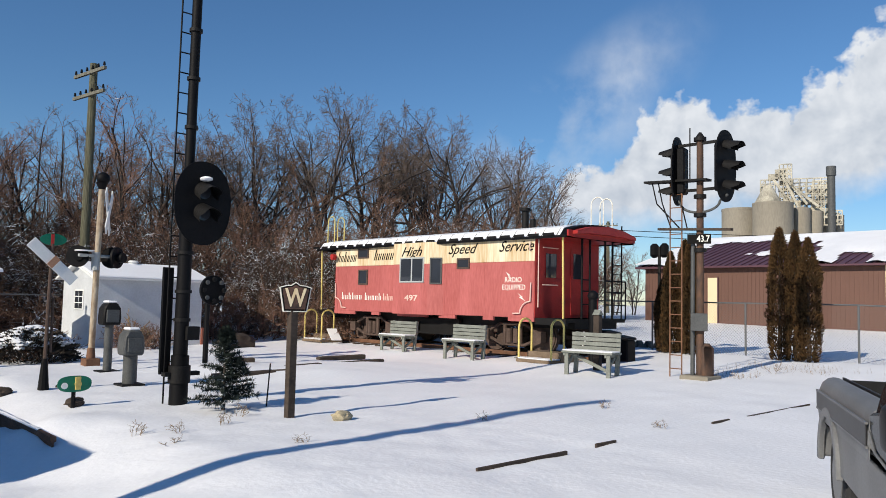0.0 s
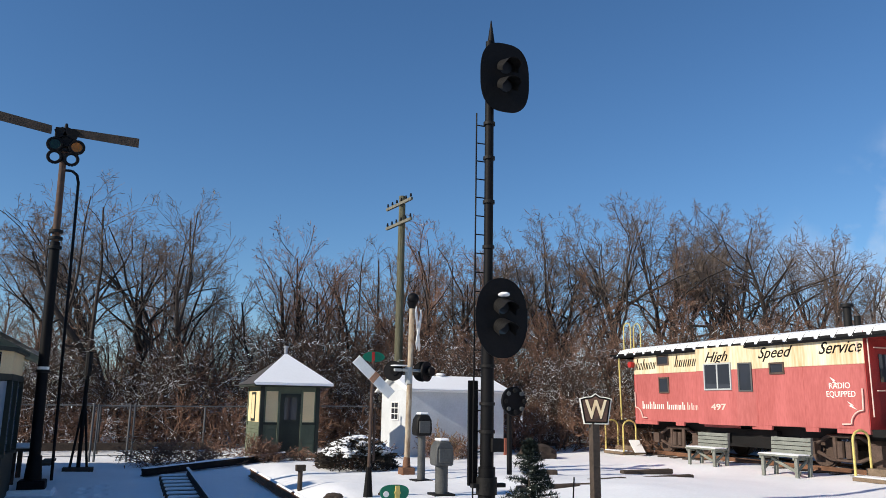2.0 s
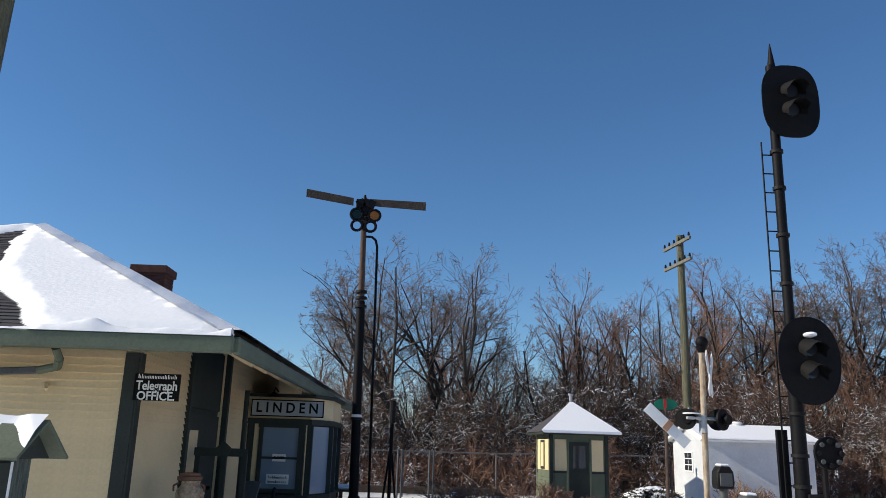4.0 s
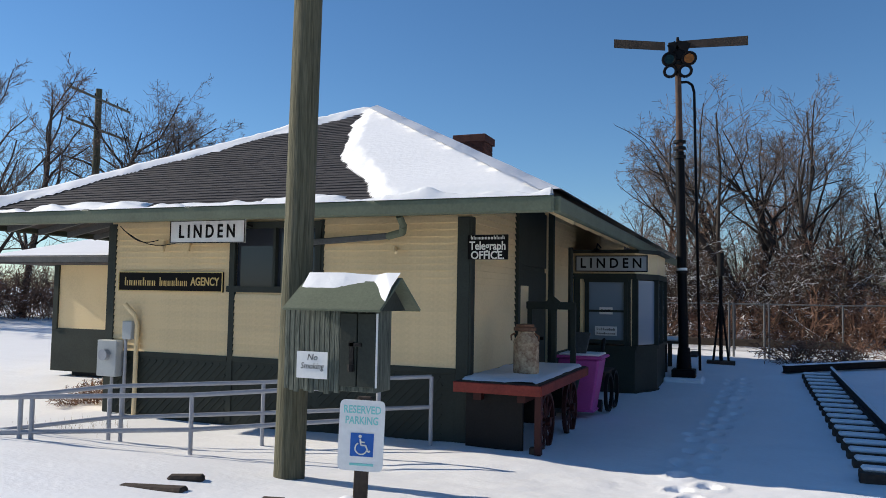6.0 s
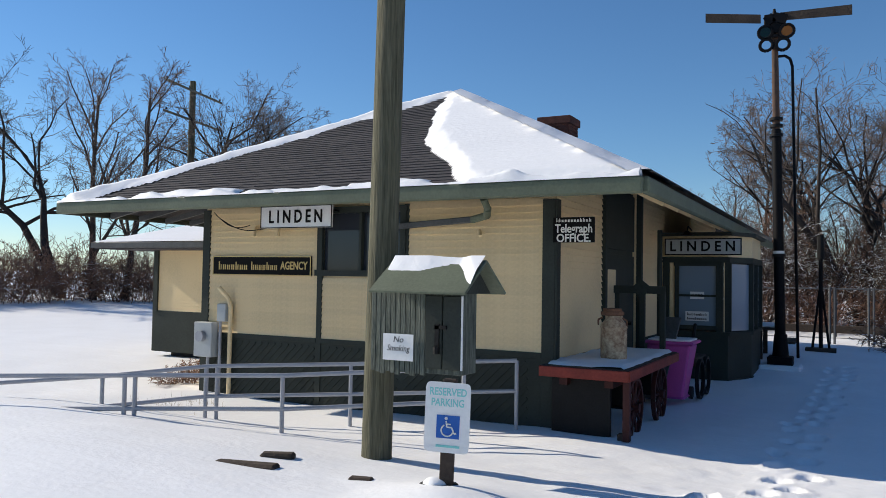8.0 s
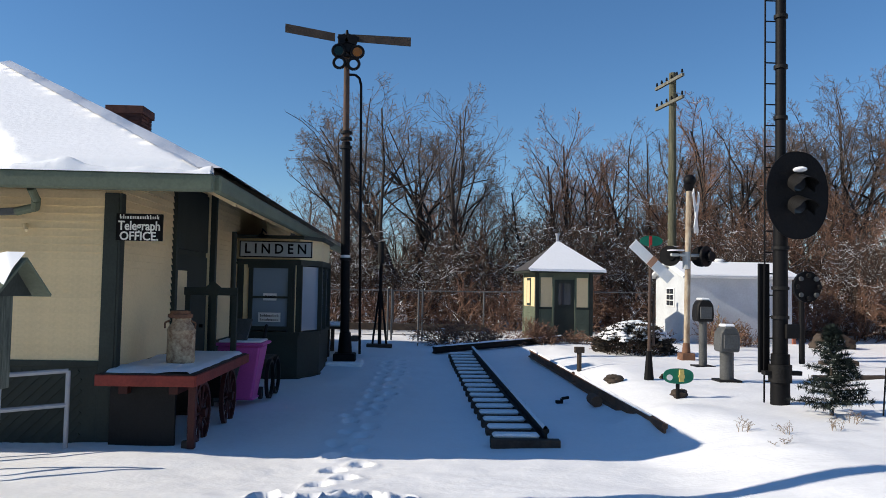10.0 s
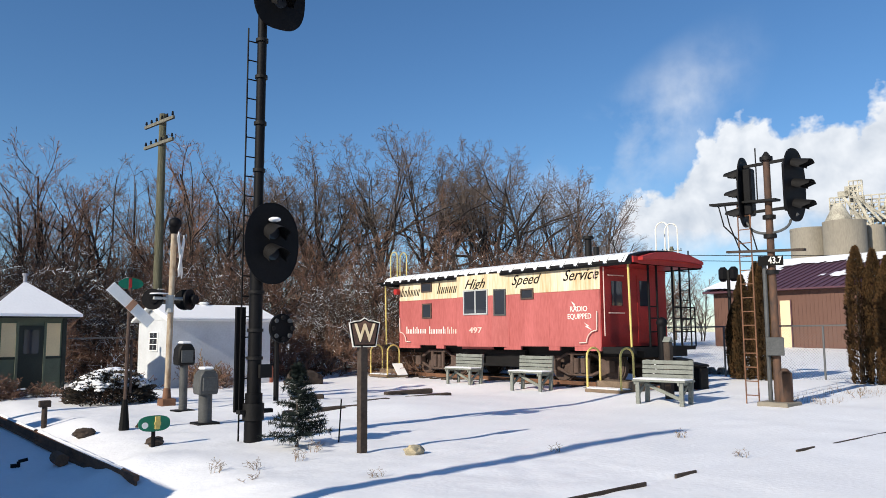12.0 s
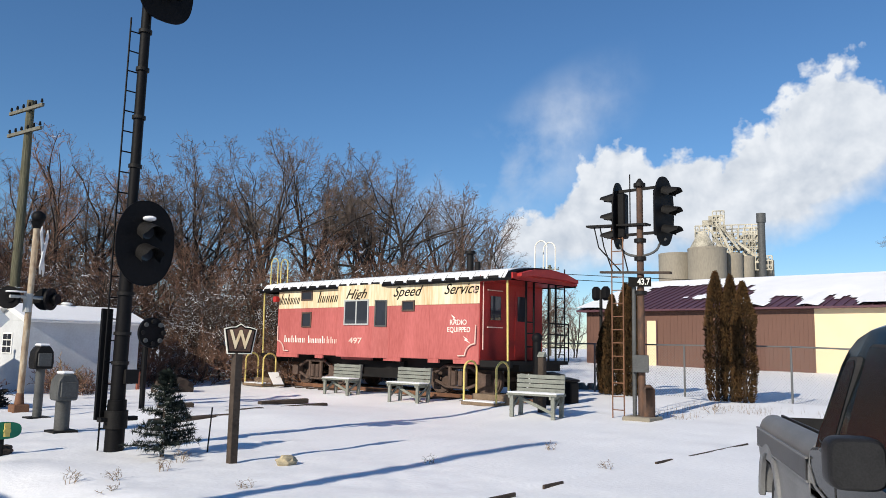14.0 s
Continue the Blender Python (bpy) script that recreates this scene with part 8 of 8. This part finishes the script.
prism(bm, [(BX - 0.5, 3.9), (BX + 8, 6.15), (BX + 16.5, 3.9), (BX + 16.5, 3.82), (BX - 0.5, 3.82)], "y", BY0, BY1 + 0.5)
part("roof", bm, "maroon", bb, smooth=False)
bm = B()
y = BY0
while y < BY1 + 0.4:
    bar(bm, (BX - 0.5, y, 3.92), (BX + 8, y, 6.17), 0.05, 0.06)
    y += 0.45
tagged(part("roof_rib", bm, "maroon", bb, smooth=False), kind="stuff")
def bsnow(s, t):
    y = BY0 + (BY1 + 0.5 - BY0) * s
    n = 0.22 * noise.noise((y * 0.35, t * 3, 1)) + 0.1 * noise.noise((y * 2.2, t * 2, 4)) + 0.06 * noise.noise((y * 6.5, t * 9, 7))
    d = max(t - 0.76, (17.2 - y) * 0.3 - 0.28 + 0.35 * t, (y - 24.2) * 0.25, 0.07 - abs(t - 0.33) * 0.8 - abs(y - 16) * 0.02)
    for yc in (13.9, 11.2, 5.6):
        d = min(d, max(abs(y - yc) * 0.4 - 0.4, (t - 0.34) * 0.9 + 0.03 * abs(y - yc)))
    return min(0.1, (d + n) * 0.6)
snow_sheet("warehouse_snow", (BX - 0.55, BY0, 3.98), (0, BY1 + 0.5 - BY0, 0), (8.55, 0, 2.25), 420, 40, bsnow, "patchy melting snow on the metal roof", None)

# ---- plant in the distance ----
DV, RV = Vector((0.921, 0.389, 0)), Vector((0.389, -0.921, 0))
KP, KX = 0.1207, 0.111
def far(px, py, d=0.0):
    p = DV * (180 + d) + RV * ((px + 11 - 1375) * KX)
    return Vector((p.x, p.y, 1.58 + (577 - py) * KP))
mill = thing("grain_plant", *far(1375, 577)[:2], 0, "distant concrete silos with pale steel headhouse and stack", "industrial plant")
for px, r, top, d in ((1302, 36, 403, 0), (1360, 36, 400, -6), (1408, 18, 406, -2), (1432, 16, 410, 0), (1452, 13, 410, 4), (1335, 36, 404, 12), (1476, 10, 414, 4)):
    p = far(px, top, d)
    bm = B()
    rod(bm, (p.x, p.y, 0), (p.x, p.y, p.z), r * KX, n=28)
    si = part("silo", bm, "concrete", mill)
    bm = B()
    rod(bm, (p.x, p.y, p.z), (p.x, p.y, p.z + 0.5), r * KX * 1.01, n=28)
    part("rim", bm, "concrete", si)
bm = B()
p = far(1352, 400, -6)
rod(bm, p, p + Vector((0, 0, 4.0)), 27 * KX, 8 * KX, 24)
part("cone_roof", bm, "steelwork", mill)
for px, y0, y1 in ((1462, 452, 344),):
    a, b = far(px, y0), far(px, y1)
    bm = B()
    rod(bm, a, b, 0.78, n=16)
    rod(bm, b, b + Vector((0, 0, 2.0)), 0.98, n=16)
    part("chimney", bm, "greypaint", mill)
rnd = random.Random(9)
def lattice(px0, px1, y0, y1, nx, ny, name):
    bm = B()
    for d in (0, 6):
        for i in range(nx + 1):
            px = px0 + (px1 - px0) * i / nx
            bar(bm, far(px, y0, d), far(px, y1, d), 0.2, 0.2)
        for j in range(ny + 1):
            yy = y0 + (y1 - y0) * j / ny
            bar(bm, far(px0, yy, d), far(px1, yy, d), 0.16, 0.24)
        for i in range(nx):
            for j in range(ny):
                if rnd.random() < 0.6:
                    bar(bm, far(px0 + (px1 - px0) * i / nx, y0 + (y1 - y0) * j / ny, d), far(px0 + (px1 - px0) * (i + 1) / nx, y0 + (y1 - y0) * (j + 1) / ny, d), 0.14, 0.14)
    part(name, bm, "steelwork", mill, smooth=False)
lattice(1372, 1394, 415, 320, 3, 10, "headhouse_tower")
lattice(1338, 1364, 400, 347, 3, 5, "headhouse_tower")
lattice(1396, 1457, 415, 347, 5, 5, "steel_gallery")
lattice(1430, 1460, 430, 352, 3, 6, "steel_gallery")
lattice(1458, 1480, 430, 405, 3, 3, "steel_gallery")
bm = B()
for a, b in (((1322, 424), (1352, 385)), ((1335, 424), (1358, 380)), ((1400, 424), (1375, 372)), ((1415, 424), (1385, 380)), ((1345, 423), (1362, 370)), ((1392, 395), (1362, 350)), ((1405, 400), (1378, 345)), ((1420, 395), (1385, 350)), ((1440, 400), (1392, 360))):
    bar(bm, far(*a, -2), far(*b, -2), 0.5, 0.5)
part("conveyor_leg", bm, "steelwork", mill, smooth=False)
bm = B()
for px0, px1, y0, y1 in ((1340, 1357, 375, 358), (1352, 1370, 345, 336), (1364, 1384, 342, 328), (1400, 1412, 372, 362), (1440, 1452, 385, 372), (1372, 1394, 352, 348), (1370, 1398, 366, 362), (1400, 1440, 390, 385), (1420, 1458, 372, 366), (1404, 1420, 412, 396), (1430, 1446, 408, 396), (1348, 1362, 402, 388)):
    p, q = far(px0, y0, 2), far(px1, y1, 2)
    m = Matrix.Translation((p + q) / 2) @ Matrix((( RV.x, DV.x, 0, 0), (RV.y, DV.y, 0, 0), (0, 0, 1, 0), (0, 0, 0, 1)))
    w, h = (px1 - px0) * KX / 2, (y0 - y1) * KP / 2
    box(bm, -w, w, -1.5, 1.5, -h, h, m)
part("cab", bm, "steelwork", mill, smooth=False)
pw = thing("power_lines", 60, 30, 9, "thin power lines crossing the sky beyond the yard", "wire")
for z0, z1 in ((8.7, 9.6), (8.2, 8.9)):
    bm = B()
    a, b = Vector((62, 42, z0)), Vector((95, -10, z1))
    pipe(bm, [a.lerp(b, t / 12) - Vector((0, 0, 1.2 * math.sin(math.pi * t / 12))) for t in range(13)], 0.03, 4)
    part("wire", bm, "black", pw)

# ---- pickup truck ----
tk = thing("pickup_truck", 5.0, 1.2, 0, "two-tone silver and black compact pickup parked in snow", "truck")
XF = Vector((-0.881, -0.472, 0)).normalized()
YI = Vector((-XF.y, XF.x, 0))
TM = Matrix.Translation((6.67, 2.37, 0)) @ Matrix(((XF.x, YI.x, 0, 0), (XF.y, YI.y, 0, 0), (0, 0, 1, 0), (0, 0, 0, 1)))
def tpart(name, bm, material, label="", parent=None, bevel=0.0, smooth=True):
    bmesh.ops.transform(bm, matrix=TM, verts=bm.verts)
    return part(name, bm, material, parent or tk, label, bevel=bevel, smooth=smooth)
def arch_pts(xc, r, z, n=12):
    return [(xc + r * math.cos(math.pi - math.pi * i / n), z + r * math.sin(math.pi * i / n)) for i in range(n + 1)]
AX = 0.32
bm = B()
lower = [(-0.2, 0.42)] + arch_pts(AX, 0.4, 0.42) + [(3.2, 0.36)] + arch_pts(3.85, 0.4, 0.38) + [(4.7, 0.4), (4.75, 0.72), (-0.2, 0.72)]
prism(bm, lower, "y", 0.0, 1.7)
tpart("lower_body", bm, "silver", "dusty silver lower body", bevel=0.02)
for flip in (False, True):
    side = [(0.0, 0.7), (-0.012, 0.82), (0.0, 0.94), (0.022, 1.0), (0.06, 1.035), (0.1, 1.045), (0.15, 1.04), (0.16, 0.7)]
    bm = B()
    prism(bm, [(1.7 - y if flip else y, z) for y, z in side], "x", -0.2, 1.74)
    for v in bm.verts:
        if v.co.x < 0.01 and v.co.z > 0.9:
            v.co.x += 0.05 * (v.co.z - 0.9) / 0.14
    tpart("bed_side", bm, "silver", "silver bed side with a rounded rail", bevel=0.012)
bm = B()
box(bm, -0.2, -0.1, 0.16, 1.54, 0.55, 1.02)
tpart("tailgate", bm, "silver", bevel=0.02)
bm = B()
box(bm, -0.1, 1.7, 0.16, 1.54, 0.7, 0.74)
box(bm, 1.6, 1.7, 0.16, 1.54, 0.74, 1.0)
box(bm, -0.1, 1.7, 0.16, 0.175, 0.74, 1.05)
box(bm, -0.1, 1.7, 1.525, 1.54, 0.74, 1.05)
box(bm, -0.1, -0.085, 0.175, 1.525, 0.74, 1.03)
tpart("bed_liner", bm, "plastic")
for i in range(12):
    bm = B()
    box(bm, 0.2 + i * 0.12, 0.26 + i * 0.12, 1.5, 1.525, 0.74, 1.0)
    tpart("liner_rib", bm, "plastic")
bm = B()
prism(bm, arch_pts(AX, 0.45, 0.4, 20) + arch_pts(AX, 0.38, 0.4, 20)[::-1], "y", -0.03, 0.02)
tpart("wheel_arch", bm, "silver", bevel=0.008)
bm = B()
box(bm, -0.17, 1.72, -0.022, -0.013, 0.8, 0.93)
tpart("side_band", bm, "bandgrey", "darker grey band along the bed side", bevel=0.003)
for z in (0.795, 0.935):
    bm = B()
    box(bm, -0.17, 1.74, -0.025, -0.01, z - 0.007, z + 0.007)
    tpart("pinstripe", bm, "silver")
bm = B()
prism(bm, [(1.75, 0.9), (1.9, 0.8), (2.6, 0.72), (4.72, 0.7), (4.72, 0.72), (4.7, 0.85), (3.5, 1.0), (2.0, 1.03), (1.75, 1.0)], "y", -0.004, 1.704)
tpart("upper_body", bm, "blacktruck", "glossy black upper body", bevel=0.02)
bm = B()
pipe(bm, [(1.75, -0.008, 0.89), (1.9, -0.008, 0.795), (2.6, -0.008, 0.715), (4.7, -0.008, 0.695)], 0.008, 6)
tpart("trim_stripe", bm, "silver", "thin bright stripe between the two colours")
# cab: a closed shell leaning inwards, with panes set into its side
CAB = [(1.76, 0.98), (1.82, 1.12), (1.95, 1.5), (2.0, 1.59), (2.08, 1.655), (2.22, 1.7), (2.45, 1.725), (2.8, 1.725), (3.05, 1.69), (3.2, 1.62), (3.62, 1.02), (3.6, 0.98)]
lean = lambda z: 0.0 if z < 1.03 else 0.27 * (z - 1.03) + 0.9 * max(0.0, z - 1.6) ** 1.3
bm = B()
near = [bm.verts.new((x, 0.02 + lean(z), z)) for x, z in CAB]
away = [bm.verts.new((x, 1.68 - lean(z), z)) for x, z in CAB]
bm.faces.new(near)
bm.faces.new(away[::-1])
for k in range(len(CAB)):
    bm.faces.new((near[k], away[k], away[(k + 1) % len(CAB)], near[(k + 1) % len(CAB)]))
tpart("cab_shell", bm, "blacktruck", "glossy black cab", bevel=0.015)
def rounded(pts, r=0.07, n=5):
    out = []
    for k, p in enumerate(pts):
        p, a, b = Vector(p), Vector(pts[k - 1]), Vector(pts[(k + 1) % len(pts)])
        s, e = p + (a - p).normalized() * r, p + (b - p).normalized() * r
        for i in range(n + 1):
            t = i / n
            out.append((1 - t) ** 2 * s + 2 * t * (1 - t) * p + t * t * e)
    return out
for name, pts in (("side_glass", [(1.88, 1.07), (2.22, 1.05), (2.27, 1.53), (2.08, 1.52)]), ("door_glass", [(2.42, 1.05), (3.46, 1.05), (3.1, 1.58), (2.45, 1.6)])):
    for grow_, off, material in ((0.022, 0.004, "interior"), (0.0, 0.01, "cabglass")):
        c = sum((Vector(p) for p in pts), Vector((0, 0))) / len(pts)
        ring = rounded([Vector(p) + (Vector(p) - c).normalized() * grow_ for p in pts])
        bm = B()
        f0 = [bm.verts.new((q.x, 0.02 + lean(q.y) - off, q.y)) for q in ring]
        f1 = [bm.verts.new((q.x, 0.05 + lean(q.y), q.y)) for q in ring]
        bm.faces.new(f0)
        bm.faces.new(f1[::-1])
        for k in range(len(ring)):
            bm.faces.new((f0[k], f1[k], f1[(k + 1) % len(ring)], f0[(k + 1) % len(ring)]))
        if material == "interior":
            seal = tpart("window_seal" if name == "side_glass" else "door_seal", bm, material, smooth=False)
        else:
            tpart(name, bm, material, "dark reflecting glass", parent=seal, smooth=False)
bm = B()
vs = [bm.verts.new(c) for c in ((1.80, 0.2, 1.07), (1.80, 1.5, 1.07), (1.965, 1.4, 1.5), (1.965, 0.3, 1.5))]
vt = [bm.verts.new((v.co.x - 0.012, v.co.y, v.co.z)) for v in vs]
bm.faces.new(vs)
bm.faces.new(vt[::-1])
for k in range(4):
    bm.faces.new((vs[k], vt[k], vt[(k + 1) % 4], vs[(k + 1) % 4]))
tpart("rear_glass", bm, "cabglass", "dark reflecting glass", smooth=False)
for x in (2.36, 3.6):
    bm = B()
    bar(bm, (x, -0.004, 0.45), (x, -0.004, 1.0), 0.008, 0.012)
    tpart("door_seam", bm, "interior")
bm = B()
rings = []
for k, z in ((0.84, -0.075), (0.94, -0.066), (0.99, -0.045), (1.0, 0.0), (0.99, 0.045), (0.95, 0.068), (0.86, 0.08)):
    rings.append([bm.verts.new((u * k, v * k, z)) for u, v in disc_outline(0.225, 0.215, 32, 4.5)])
bm.faces.new(rings[0][::-1])
bm.faces.new(rings[-1])
for r0_, r1_ in zip(rings, rings[1:]):
    for k in range(32):
        bm.faces.new((r0_[k], r0_[(k + 1) % 32], r1_[(k + 1) % 32], r1_[k]))
bmesh.ops.transform(bm, matrix=pose(3.31, -0.145, 1.115, 90, 0, 90), verts=bm.verts)
tpart("mirror", bm, "plastic", "charcoal door mirror")
bm = B()
bar(bm, (3.32, 0.03, 1.04), (3.32, -0.1, 1.06), 0.06, 0.05)
tpart("mirror_arm", bm, "plastic")
for xc in (AX, 3.85):
    for y0, y1 in ((0.05, 0.27), (1.43, 1.65)):
        bm = B()
        rod(bm, (xc, y0, 0.34), (xc, y1, 0.34), 0.345, n=28)
        ty = tpart("tyre", bm, "rubber", bevel=0.03)
        bm = B()
        yo = y0 - 0.005 if y0 < 1 else y1 + 0.005
        rod(bm, (xc, yo, 0.34), (xc, yo + (0.03 if y0 < 1 else -0.03), 0.34), 0.2, n=20)
        tpart("rim", bm, "silver", parent=ty)
for d in ((-0.34, -0.2, 0.02, 1.68, 0.42, 0.58), (4.72, 4.85, 0.02, 1.68, 0.38, 0.56)):
    bm = B()
    box(bm, *d)
    tpart("bumper", bm, "silver", bevel=0.03)
bm = B()
box(bm, -0.22, -0.2, 0.04, 0.16, 0.62, 0.95)
tpart("tail_lamp", bm, "redend", bevel=0.005)

# ---- small white structure out on the field ----
bm = B()
box(bm, -27.0, -24.3, 25.0, 27.0, -0.1, 2.0)
solo("field_cabinet", bm, "whitepaint", "white utility cabinet standing on the snow field", "cabinet", bevel=0.02)

# the bay and what hangs on it stand a little further along the wall
BK, BE0 = 1.09, Vector((0, 0, 1.57))
for ob in (bay, *bay_things):
    w = base_of(ob)
    ob.location = ob.location + (BE0 + (w - BE0) * BK - w)
    ob.scale = (BK, BK, BK)

# ---- clapboards of the front wall, piece by piece ----
def clapboards(x0, x1, z0, z1):
    bm = B()
    prism(bm, [(0.02, 0), (-0.026, 0), (0.0, 0.094), (0.02, 0.094)], "x", x0 + 6.5, x1 + 6.5)
    finish(bm, False)
    me = bpy.data.meshes.new("clapboard")
    bm.to_mesh(me)
    bm.free()
    me.materials.append(M["cream"])
    z = z0
    while z < z1 - 0.03:
        ob = new("clapboard", me)
        ob.parent = wall_front
        ob.location = (0, 0, z)
        z += 0.09
clapboards(XL + 0.13, -7.12, 0.64, 2.56)
clapboards(-7.03, -5.62, 0.64, 1.54)
clapboards(-5.55, XR - 0.15, 0.64, 2.56)
